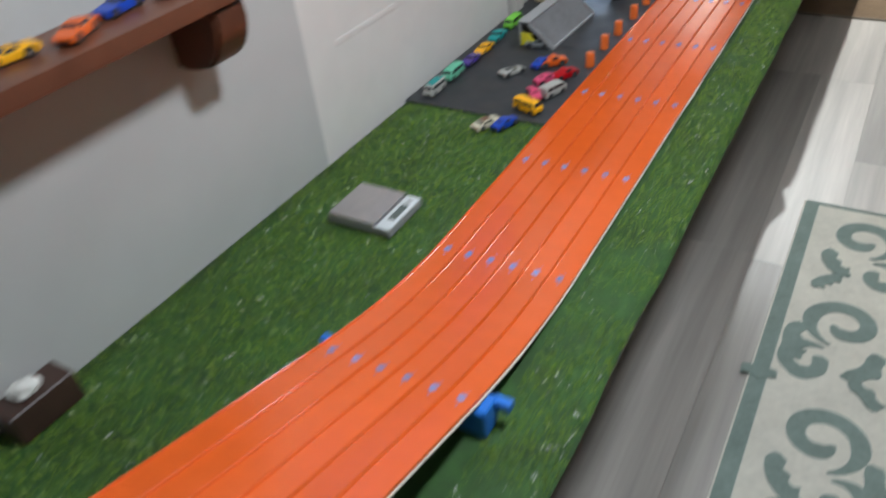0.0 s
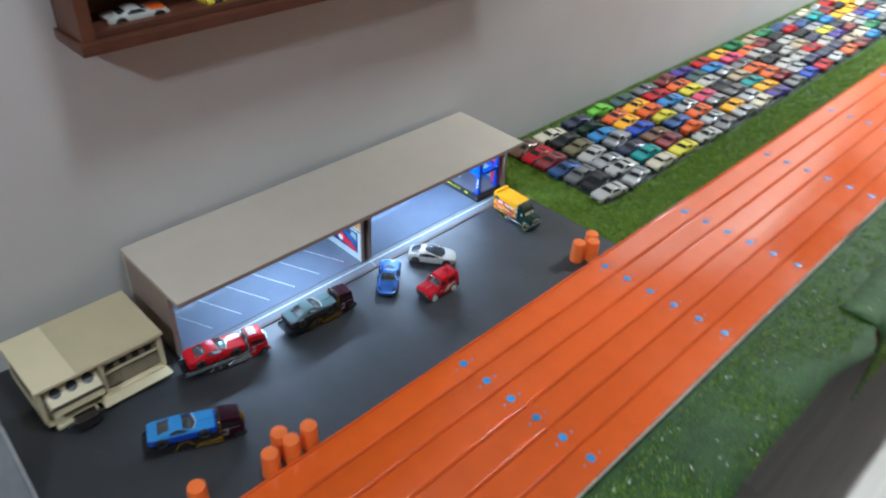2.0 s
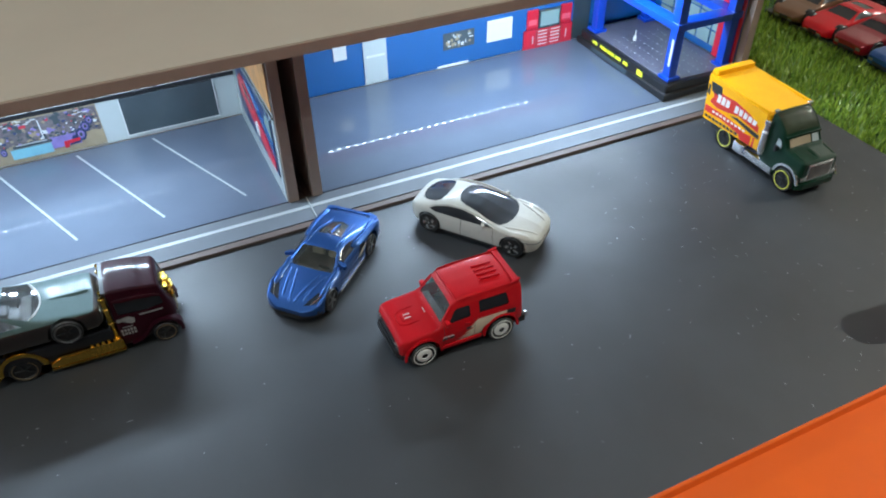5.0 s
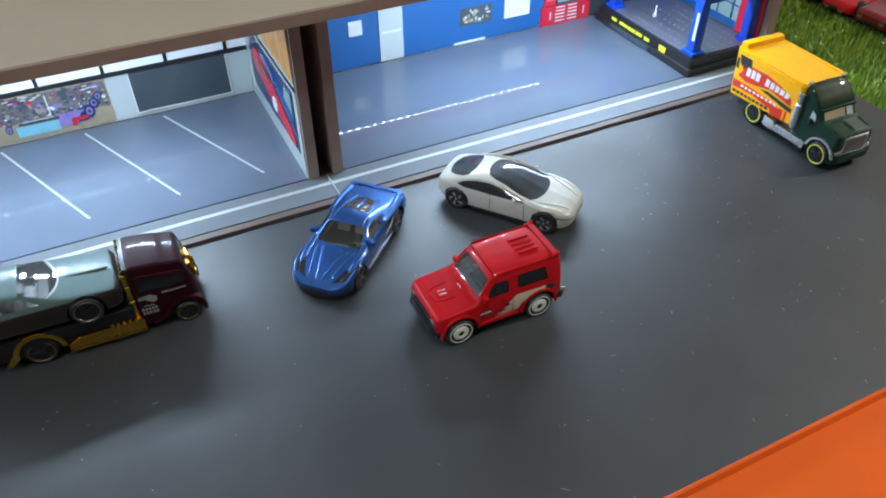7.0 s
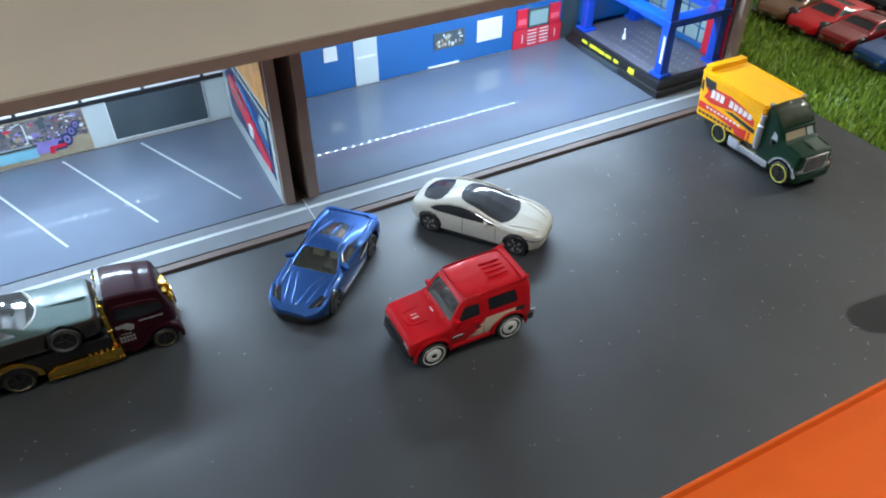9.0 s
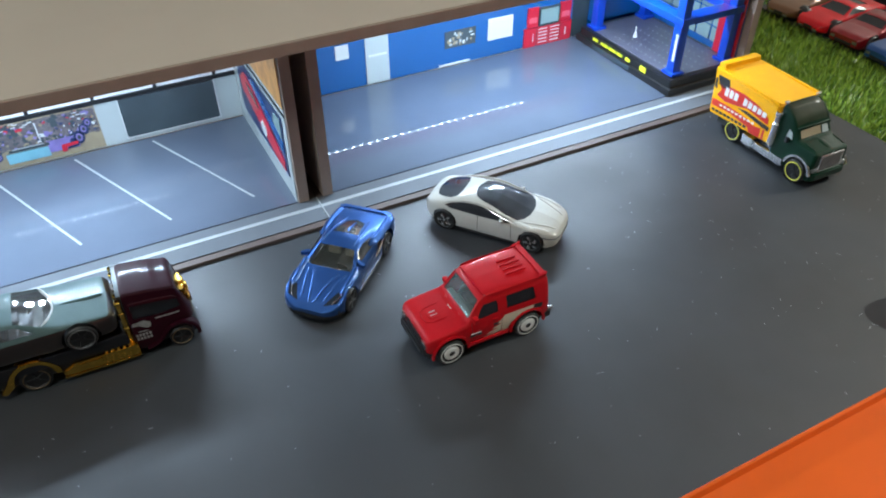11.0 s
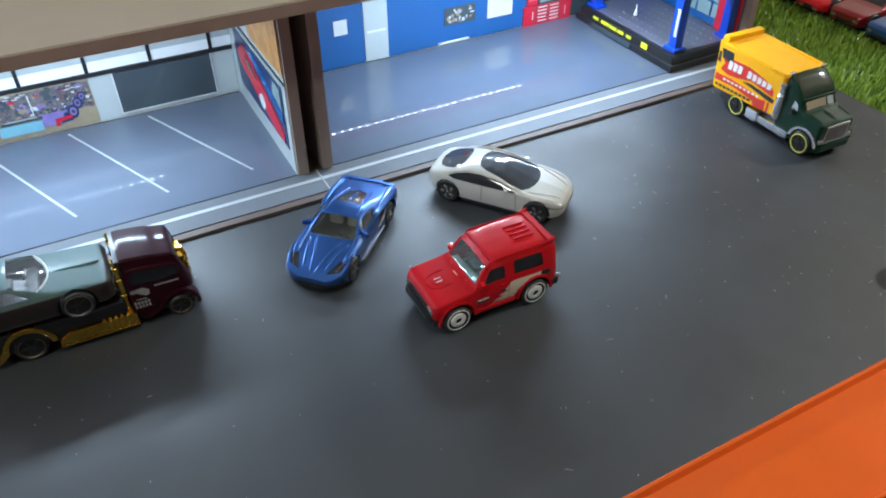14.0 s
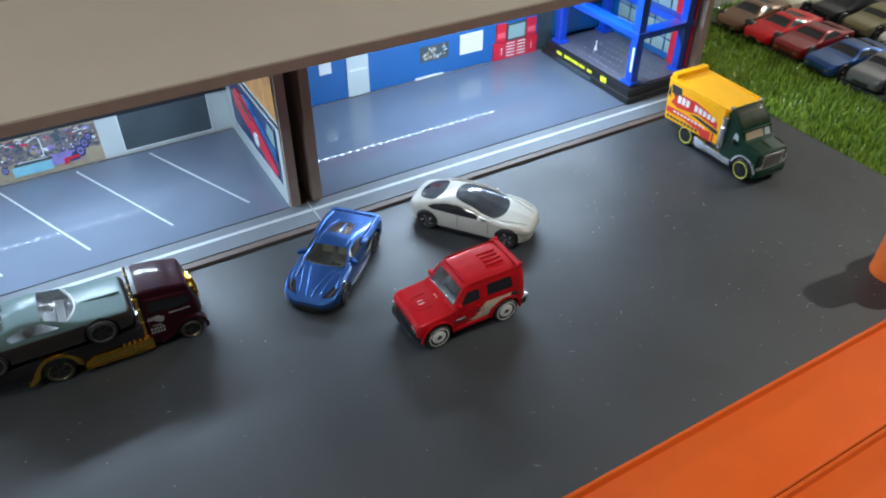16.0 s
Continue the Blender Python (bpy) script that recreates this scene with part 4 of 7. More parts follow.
# car lift on its black base
lift = thing("car_lift", pose(0.005, -0.0015, BASE - 0.0009), "blue four-post toy car lift on a black base with tread plate", "car lift")
part("lift_base", prism([(0.018, 5.2035), (0.1165, 5.2035), (0.1165, 5.2610), (0.018, 5.2610)], 0.0002, 0.0098, "z", bevel=0.0006), BLACK_PLASTIC, lift)
part("base_step", box(0.016, 0.1185, 5.2015, 5.2615, 0.0001, 0.0045, 0.0005), BLACK_PLASTIC, lift)
plate_ = part("tread_plate", box(0.022, 0.113, 5.2075, 5.2590, 0.0098, 0.0104), LIFT_PLATE, lift, smooth=0)
stud = mesh_of("stud", box(-0.0006, 0.0006, -0.0002, 0.0002, 0, 0.0003), PRINT_GREY, 0)
for i in range(14):
    for j in range(6):
        part("stud", stud, None, plate_).matrix_basis = pose(0.045 + 0.0048 * i, 5.214 + 0.0075 * j, 0.0104, 0, 0, 35 if (i + j) % 2 else -35)
for x, y in ((0.026, 5.2115), (0.026, 5.2555), (0.1085, 5.2115), (0.1085, 5.2555)):
    post = part("post", box(x - 0.0032, x + 0.0032, y - 0.0032, y + 0.0032, 0.0104, 0.083, 0.0008), LIFT_BLUE, lift)
    part("post_foot", box(x - 0.0052, x + 0.0052, y - 0.005, y + 0.005, 0.0104, 0.0125, 0.0005), LIFT_BLUE, post)
for x0, x1, y0, y1 in ((0.022, 0.113, 5.2075, 5.2165), (0.022, 0.113, 5.2505, 5.2595), (0.022, 0.031, 5.2165, 5.2505), (0.103, 0.113, 5.2165, 5.2505)):
    part("runway", box(x0, x1, y0, y1, 0.044, 0.0485, 0.0006), LIFT_BLUE, lift)
part("block_backing", box(0.0115, 0.016, 5.214, 5.2610, 0.0106, 0.09), PRINT_BLUE, lift, smooth=0)
part("side_panel", box(0.018, 0.113, 5.2605, 5.2618, 0.0106, 0.09), PRINT_BLUE, lift, smooth=0)
for i in range(5):
    for j in range(4):
        part("glass_block", box(0.035 + 0.0135 * i, 0.047 + 0.0135 * i, 5.2595, 5.2605, 0.016 + 0.0105 * j, 0.0255 + 0.0105 * j, 0.0003), GLASS_BLOCK, lift, smooth=0)
part("red_locker", box(0.094, 0.113, 5.2590, 5.2605, 0.0106, 0.075), PRINT_RED, lift, smooth=0)
part("lift_sign", box(0.036, 0.078, 5.2010, 5.2016, 0.001, 0.0042), PRINT_DARK, lift, smooth=0)
for i, w in enumerate((0.0055, 0.008, 0.0075, 0.006, 0.005)):
    x = 0.034 + 0.0092 * i
    part("yellow_lettering_bar", box(x, x + w, 5.2029, 5.2034, 0.0058, 0.0078), PRINT_YELLOW, lift, smooth=0)
part("yellow_badge", box(0.0865, 0.0925, 5.2029, 5.2034, 0.0050, 0.0086), PRINT_YELLOW, lift, smooth=0)
part("white_lettering_bar", box(0.1088, 0.1108, 5.2080, 5.2083, 0.020, 0.038), PRINT_WHITE, lift, smooth=0)
for x in (0.052, 0.096):
    part("valve", turned([(0.0016, 0), (0.0012, 0.003), (0.0005, 0.004), (0.0005, 0.0075), (0, 0.008)], 10, pose(x, 5.226, 0.0104)), PRINT_WHITE, lift)

# ---- toy cars on the mat, in detail ----


def mm(bm):
    """From millimetres to metres."""
    bmesh.ops.scale(bm, vec=(0.001, 0.001, 0.001), verts=bm.verts[:])
    return bm


def bars(name, parent, material, rows, label=""):
    """Small raised bars, in mm: (x0, x1, y0, y1, z0, z1)."""
    for r in rows:
        part(name, mm(box(*r, bevel=min(0.2, (r[5] - r[4]) / 3, (r[1] - r[0]) / 3, (r[3] - r[2]) / 3))), material, parent, label)


def ridge(path, width, height, sink=0.7):
    """A raised crease along points (x, y, z) in mm, with the section of a low roof."""
    bm = bmesh.new()
    rows = []
    for i, p in enumerate(path):
        a, b = Vector(path[max(i - 1, 0)]), Vector(path[min(i + 1, len(path) - 1)])
        across = Vector((-(b - a).y, (b - a).x, 0)).normalized()
        k = 0.25 if i in (0, len(path) - 1) else 1.0
        o = Vector(p)
        rows.append([bm.verts.new((o + across * width * u * k + Vector((0, 0, v))) * 0.001) for u, v in ((-0.5, -sink), (-0.22, height * 0.7 * k), (0, height * k), (0.22, height * 0.7 * k), (0.5, -sink))])
    for a, b in zip(rows, rows[1:]):
        for i in range(4):
            bm.faces.new((a[i], b[i], b[i + 1], a[i + 1]))
        bm.faces.new((a[4], b[4], b[0], a[0]))
    bm.faces.new(rows[0])
    bm.faces.new(rows[-1][::-1])
    bmesh.ops.recalc_face_normals(bm, faces=bm.faces[:])
    return bm


def skin(stations, x, y):
    """Height of a shell's upper side at (x, y), in mm."""
    st = np.array(sorted(stations), float)
    wb, ze, wr, zr = (np.interp(x, st[:, 0], st[:, k]) for k in (3, 4, 5, 6))
    ys = [0, wr * 0.86, wr + 0.12 * (wb - wr), wb]
    return float(np.interp(abs(y), ys, [zr + 0.02 * wr, ze + 0.99 * (zr - ze), ze + 0.86 * (zr - ze), ze]))


def creases(parent, name, material, stations, paths, width, height):
    """Mirrored pairs of creases that lie on a shell; a path is a row of (x, y)."""
    for p in paths:
        fine = [(p[0][0] + (p[-1][0] - p[0][0]) * k / 10, float(np.interp(k / 10, np.linspace(0, 1, len(p)), [q[1] for q in p]))) for k in range(11)]
        for s in (1, -1):
            part(name, ridge([(x, s * y, skin(stations, x, y) - 0.25) for x, y in fine], width, height), material, parent, smooth=50)


def cabin(car, x0, x1, z0, z1, w, material):
    """A moulded cabin seen through clear windows, in mm: dashboard at x0, seat backs at x1, floor z0, shoulder height z1, half width w."""
    part("cabin_floor", mm(box(x1 - 8, x0 + 1, -w, w, z0 - 1, z0)), BLACK_PLASTIC, car, smooth=0)
    part("dashboard", mm(prism([(x0 + 2, z0), (x0 + 2, z0 + 0.62 * (z1 - z0)), (x0 - 1.6, z0 + 0.62 * (z1 - z0)), (x0 - 2.6, z0)], -w * 0.92, w * 0.92, "y", bevel=0.4)), CABIN_GREY, car)
    for s_ in (1, -1):
        c = s_ * w * 0.5
        part("seat", mm(prism([(x1 - 1.6, z0), (x1 + 5.4, z0), (x1 + 5.4, z0 + 2.0), (x1 + 1.4, z0 + 2.4), (x1 - 0.4, z1), (x1 - 2.4, z1)], c - w * 0.36, c + w * 0.36, "y", bevel=0.5)), material, car)
    part("steering_wheel", turned([(0.0018, 0.0), (0.0023, 0.0004), (0.0026, 0.0), (0.0023, -0.0004), (0.0018, 0.0)], 16, pose((x0 - 2.6) * 0.001, w * 0.0005, (z0 + 0.75 * (z1 - z0)) * 0.001, 0, -60, 0)), BLACK_PLASTIC, car)


# red off-roader
jeep = thing("toy_off_roader", pose(0.2435, 4.9887, 0, 0, 0, -91) @ Matrix.Diagonal((0.93, 0.95, 0.95, 1)), "glossy red die-cast off-roader with cream side decal and white wheels", "toy car")
st = [(31, 9, 13.0, 12.6, 14.0, 12.0, 14.6), (30.2, 8.4, 14.4, 14.0, 15.4, 13.4, 16.2), (27, 8.2, 14.8, 14.5, 16.2, 13.8, 17.2), (12, 7.6, 15, 14.7, 17.6, 13.6, 18.6)]
st += [(10.6, 7.6, 15, 14.7, 17.8, 13.4, 19.2), (4.0, 7.6, 15, 14.7, 18, 11.8, 29.0), (2.2, 7.6, 15, 14.7, 18, 11.9, 30.4), (-12, 7.6, 15, 14.7, 18.2, 12.2, 31), (-26, 8.2, 15, 14.7, 18.4, 12.2, 30.8), (-29, 8.4, 14.8, 14.6, 18.4, 12.2, 30.2), (-30.6, 8.8, 14.4, 14.2, 18.2, 12, 29.2)]
reg = [("windshield", "z", [(10.2, -11.6), (10.2, 11.6), (4.7, 10.2), (4.7, -10.2)], lambda c, no: no.z > 0.2 and no.x > 0.3, 0.35)]
reg += [("side_window", "y", [(6.6, 20.4), (3.8, 25.2), (2.8, 26.2), (-3.2, 26.4), (-3.9, 25.6), (-4.0, 20.6), (5.0, 19.9)], side, 0.35)]
reg += [("side_window", "y", [(-8.6, 20.8), (-8.4, 26.4), (-9.0, 27.0), (-22.0, 27.0), (-22.8, 26.2), (-23.6, 21.4), (-22.8, 20.6)], side, 0.35)]
reg += [("rear_window", "z", [(-29.2, -9), (-29.2, 9), (-31, 9), (-31, -9)], lambda c, no: no.x < -0.6 and c.z > 21, 0.3)]
reg += [("door_seam", "y", [(x0, 8.4), (x0 + 0.25, 8.4), (x0 + 0.25, 19), (x0, 19)], side, 0.3) for x0 in (-5.8, 9.4)]
reg += [("cream_decal", "y", [(4.6, 8.0), (-1, 9.4), (2.4, 9.9), (-3.6, 11.3), (-0.6, 12.0), (-5.4, 13.6), (-3.4, 14.2), (-7.4, 17.6), (-22.8, 17.4), (-22.0, 15.6), (-24.4, 15.0), (-15, 14.6), (-10.4, 11.8), (-8.4, 7.6)], side, 0.0)]
reg += [("black_print", "y", [(-22.8, 17.6), (-22.2, 15.4), (-26.8, 14.8), (-27.4, 17.2)], side, 0.0)]
for x0, x1 in ((10.6, 7.8), (7.2, 4.6), (-1.4, -4.4)):
    za = 13.6 if x0 < 0 else 11.2
    reg.append(("lettering_bar", "y", [(x0, za), (x1, za), (x1, za + 1.5), (x0, za + 1.5)], side, 0.0))
me = shell(st, 54, 2, [(20, 6.6, 8.4), (-19.6, 6.6, 8.4)], reg)
dress(jeep, me, (("body", PAINTS["red"]), ("windshield", CLEAR), ("side_window", GLASS), ("rear_window", GLASS), ("cream_decal", CREAM_DECAL), ("door_seam", BLACK_DECAL), ("black_print", BLACK_DECAL), ("lettering_bar", BLACK_DECAL)), None, {"cream_decal": "cream splash decal", "lettering_bar": "small black lettering bar"})
part("chassis", chassis(-30, 30, 11.5, 3, 12), BLACK_PLASTIC, jeep)
cabin(jeep, 8.0, -3.5, 12.5, 24.0, 11.2, CABIN_GREY)
for s in (1, -1):
    for cx in (20, -19.6):
        arc = [(cx + 8.3 * math.cos(a), 6.6 + 8.3 * math.sin(a)) for a in np.linspace(-0.1, math.pi + 0.1, 14)] + [(cx + 9.5 * math.cos(a), 6.6 + 9.5 * math.sin(a)) for a in np.linspace(math.pi + 0.1, -0.1, 14)]
        part("arch_flare", mm(prism(arc, min(s * 14.2, s * 15.7), max(s * 14.2, s * 15.7), "y", bevel=0.25)), PAINTS["red"], jeep)
    part("door_handle", mm(box(-3.6, -1.0, s * 14.95 - 0.3, s * 14.95 + 0.3, 17.0, 17.9, 0.2)), PAINTS["red"], jeep)
    part("sill_step", mm(box(-9.5, 10.5, s * 14.2 - 1.2, s * 14.2 + 1.2, 6.0, 7.9, 0.5)), PAINTS["red"], jeep)
    part("spoiler_end", mm(prism([(-25.5, 30.2), (-29.4, 30.2), (-30.2, 32.2), (-28.6, 31.7), (-25.5, 31.0)], s * 11.6 - 0.8, s * 11.6 + 0.8, "y", bevel=0.3)), PAINTS["red"], jeep)
    part("screen_pillar", ridge([(10.6, s * 12.6, 19.0), (7.4, s * 12.1, 23.8), (4.2, s * 11.3, 28.6)], 1.3, 0.5), PAINTS["red"], jeep)
part("roof_spoiler", mm(prism([(-26.5, 30.4), (-29.4, 30.2), (-30.0, 31.2), (-26.5, 31.3)], -11.4, 11.4, "y", bevel=0.3)), PAINTS["red"], jeep)
part("front_bumper", mm(prism([(27.5, 14.8), (30, 14.8), (33.0, 11), (33.2, -11), (30, -14.8), (27.5, -14.8)], 6.6, 10.2, bevel=0.8)), BLACK_PLASTIC, jeep)
part("rear_bumper", mm(box(-33, -28.5, -14.2, 14.2, 5.5, 9.5, 0.8)), BLACK_PLASTIC, jeep)
for s in (1, -1):
    part("wing_mirror", mm(box(6.6, 8.8, s * 14.6 - 1.4, s * 14.6 + 1.4, 19.4, 21.8, 0.5)), PAINTS["red"], jeep)
    part("headlight", mm(box(30.4, 31.7, s * 10.2 - 2.0, s * 10.2 + 2.0, 11.2, 13.4, 0.3)), CHROME, jeep)
    part("roof_rail", ridge([(x, s * 11.7, 29.9) for x in np.linspace(1.5, -29.5, 8)], 1.1, 0.75), PAINTS["red"], jeep)
    part("white_lettering_bar", mm(box(5.0, 10.2, min(s * 15.05, s * 15.22), max(s * 15.05, s * 15.22), 12.9, 13.4)), WHITE_DECAL, jeep)
    part("headlight", mm(box(29.2, 30.6, s * 12.8 - 0.9, s * 12.8 + 0.9, 11.6, 13.4, 0.3)), CHROME, jeep)
    part("tow_bit", mm(box(-34.4, -31.5, s * 13.2 - 0.8, s * 13.2 + 0.8, 7.4, 10.6, 0.5)), CHROME, jeep)
part("grille", mm(box(30.6, 31.5, -7.4, 7.4, 10.8, 13.6, 0.3)), BLACK_PLASTIC, jeep)
part("hood_scoop", mm(prism([(25.0, 2.0), (24.2, 3.0), (16.4, 3.4), (15.6, 2.6), (15.6, -2.6), (16.4, -3.4), (24.2, -3.0), (25.0, -2.0)], 15.8, 18.1, bevel=0.5)), PAINTS["red"], jeep)
bars("scoop_slot", jeep, WHITE_DECAL, [(20.2, 23.4, 0.9, 1.2, 18.0, 18.3), (20.2, 23.4, -1.2, -0.9, 18.0, 18.3), (13.2, 13.6, -1.6, 1.6, 18.5, 18.8)])
part("hood_emboss", ridge([(14.6, 5.0, 18.0), (18.6, 5.0, 17.6), (24, 4.8, 17.1), (26.6, 3.2, 16.9), (27.2, 0, 16.9), (26.6, -3.2, 16.9), (24, -4.8, 17.1), (18.6, -5.0, 17.6), (14.6, -5.0, 18.0)], 1.0, 0.8), PAINTS["red"], jeep)
part("roof_front_edge", ridge([(2.4, y, 30.3) for y in np.linspace(-10.5, 10.5, 7)], 1.3, 0.5), PAINTS["red"], jeep)
part("roof_rear_edge", ridge([(-29.2, y, 30.2) for y in np.linspace(-10.5, 10.5, 7)], 1.3, 0.6), PAINTS["red"], jeep)
for s in (1, -1):
    part("hood_edge", ridge([(x, s * 12.6, 16.9 + 0.06 * (27 - x)) for x in np.linspace(27, 12, 6)], 1.2, 0.4), PAINTS["red"], jeep)
    part("wiper_vent", mm(box(10.9, 11.8, s * 5 - 2.6, s * 5 + 2.6, 18.4, 19.2, 0.25)), CHROME, jeep)
bars("roof_rib", jeep, PAINTS["red"], [(-23, -13, y - 0.55, y + 0.55, 30.9, 31.75) for y in (-4.5, -1.5, 1.5, 4.5)])
spare = part("spare_wheel", turned([(0, 0), (0.0072, 0), (0.0078, 0.001), (0.0078, 0.0036), (0.006, 0.0044), (0, 0.0044)], 22, pose(-0.0302, 0, 0.0155, 0, -90, 0)), TYRE, jeep)
put_wheels(jeep, (20, -19.6), 15.8, 6.7, "white")

# blue mid-engined sports car
blue = thing("toy_sports_car", pose(0.1825, 4.9500, 0, 0, 0, -46) @ Matrix.Diagonal((0.965, 1, 1, 1)), "metallic blue die-cast mid-engined sports car with rear wing", "toy car")
st = [(35.8, 3.2, 7.4, 7.2, 6.4, 6.2, 7.0), (34.2, 3.0, 11.2, 10.8, 7.6, 9.2, 8.0), (31.4, 3, 13.8, 13.4, 9.3, 11.2, 9.4), (27, 3, 15.0, 14.6, 11.2, 11.8, 10.4), (21, 3, 15.4, 15, 13.0, 12.0, 11.7), (12.5, 3, 15, 14.4, 12.4, 12.4, 12.6), (1, 3, 14.6, 14, 12.8, 9.4, 18.2), (-5, 3, 14.8, 14.2, 13, 9.4, 18.8)]
st += [(-13, 3, 15.2, 14.8, 13.4, 9.4, 17.8), (-22, 3, 15.8, 15.5, 14.4, 10.4, 15.6), (-31, 4, 15.6, 15.3, 14.2, 12.4, 14.6), (-34, 5, 15, 14.8, 13.4, 12.6, 13.8), (-35.2, 6, 14.2, 14, 12.6, 12, 13)]
BLUE_FORM = st
reg = [("door_seam", "y", [(x0, 4.2), (x0 + 0.22, 4.2), (x0 + d, 12.8), (x0 + d - 0.22, 12.8)], side, 0.25) for x0, d in ((-9.4, 0.2), (9.6, -0.8))]
reg += [("windshield", "z", [(11.8, -11.4), (12.4, -4), (12.4, 4), (11.8, 11.4), (1.8, 8.9), (1.8, -8.9)], top, 0.3), ("engine_cover", "z", [(-8.4, -6.6), (-8.4, 6.6), (-21, 4.4), (-23, 0), (-21, -4.4)], top, 0.3)]
reg += [("side_window", "y", [(8.6, 13.7), (1.2, 16.9), (-5, 17.4), (-11.4, 16.2), (-9.0, 14.0)], side, 0.3), ("side_intake", "y", [(-11.2, 6), (-15.6, 12.8), (-11.6, 13.2), (-8.2, 9)], side, 0.5)]
for s in (1, -1):
    q = [(33.0, 6.4), (30.6, 12.0), (20.4, 14.5), (25.2, 9.8)]
    reg.append(("headlight", "z", q if s > 0 else mirrored(q), top, 0.15))
reg += [("front_grille", "y", [(29.5, 2), (40, 2), (40, 4.5), (29.5, 5.5)], lambda c, no: no.x > 0.15, 0.3)]
reg += [("front_grille", "z", [(29.0, -13.6), (32, -13.6), (36.4, -6), (36.4, 6), (32, 13.6), (29.0, 13.6), (33.6, 6), (33.6, -6)], lambda c, no: c.z < (6.6 if abs(c.y) > 7 else 5.0) and no.z < 0.55, 0.3)]
me = shell(st, 56, 2, [(22, 5.6, 6.7), (-22, 6.2, 7.4)], reg)
dress(blue, me, (("body", PAINTS["blue"]), ("door_seam", BLACK_DECAL), ("windshield", CLEAR_SMOKE), ("engine_cover", CLEAR), ("side_window", GLASS), ("side_intake", BLACK_PLASTIC), ("headlight", GLASS), ("front_grille", BLACK_PLASTIC)))
part("chassis", chassis(-32, 31, 11.5, 2, 9), BLACK_PLASTIC, blue)
part("splitter", mm(prism([(28, 14.6), (32.4, 13.0), (35.2, 8.6), (36.4, 3), (36.4, -3), (35.2, -8.6), (32.4, -13.0), (28, -14.6)], 2.5, 3.2, bevel=0.25)), BLACK_PLASTIC, blue)
part("rear_wing", mm(prism([(-30.6, 13.6), (-34.0, 14.2), (-35.4, 11.6), (-35.4, -11.6), (-34.0, -14.2), (-30.6, -13.6), (-33.0, -9.8), (-33.0, 9.8)], 14.3, 14.9, bevel=0.25)), PAINTS["blue"], blue)
for s in (1, -1):
    part("wing_post", mm(box(-34, -32.5, s * 9 - 0.6, s * 9 + 0.6, 12.6, 14.5)), BLACK_PLASTIC, blue)
    part("wing_mirror", mm(prism([(5.6, s * 10.4), (7.6, s * 13.6), (8.4, s * 15.8), (7.2, s * 16.6), (4.8, s * 14.2), (3.8, s * 10.4)], 13.2, 15.0, bevel=0.3)), PAINTS["blue"], blue)
    part("side_skirt", mm(box(-13, 13, s * 14.9 - 0.5, s * 14.9 + 0.5, 2.6, 4.4, 0.3)), CHROME, blue)
creases(blue, "hood_crease", PAINTS["blue"], BLUE_FORM, [[(33.6, 0.9), (24, 3.2), (13.4, 6.6)], [(31.4, 5.2), (24, 7.2), (13.4, 9.8)]], 2.8, 0.55)
cabin(blue, 10.5, -4.0, 6.0, 13.6, 9.0, CABIN_TAN)
part("engine_block", mm(box(-20, -9, -3.4, 3.4, 8, 13.6, 0.6)), CABIN_GREY, blue)
for s in (1, -1):
    part("engine_head", mm(box(-18.5, -10.5, s * 2.6 - 1.3, s * 2.6 + 1.3, 13.2, 14.6, 0.4)), PAINTS["brown"], blue, "red-brown engine cover")
    for k in range(4):
        part("intake_pipe", rod(((-18 + 2.3 * k) * 0.001, 0, 0.0146), ((-18 + 2.3 * k) * 0.001, s * 0.0042, 0.0136), 0.0006, 8), CHROME, blue)
    part("chin_lip", ridge([(35.4, s * 2.0, 5.6), (34.2, s * 7.0, 6.0), (31.6, s * 11.4, 6.6), (28.6, s * 13.6, 7.0)], 0.9, 0.5), PAINTS["blue"], blue)
    part("side_blade", ridge([(-7.5, s * 15.0, 8.2), (-12, s * 15.6, 10.6), (-16, s * 15.8, 13.0)], 0.9, 0.6), CHROME, blue)
creases(blue, "front_fender", PAINTS["blue"], BLUE_FORM, [[(26, 12.0), (20, 12.6), (8, 12.4)]], 4.4, 1.3)
creases(blue, "rear_haunch", PAINTS["blue"], BLUE_FORM, [[(-7, 12.2), (-18, 13.2), (-33, 12.4)]], 4.6, 1.3)
creases(blue, "roof_crease", PAINTS["blue"], BLUE_FORM, [[(1, 7.6), (-9, 7.2), (-25, 5.6)]], 1.4, 0.6)
creases(blue, "headlight_rim", CHROME, BLUE_FORM, [[(31.6, 9.6), (27.5, 11.6), (24, 12.4)]], 0.7, 0.7)
part("tail_spine", ridge([(x, 0, skin(BLUE_FORM, x, 0) - 0.2) for x in np.linspace(-6, -21, 6)], 1.6, 0.6), PAINTS["blue"], blue)
part("badge", mm(box(-9.4, -8.2, -0.8, 0.8, 18.2, 19.3, 0.2)), CHROME, blue)
put_wheels(blue, (22, -22), 15.5, 5.8, "dark")

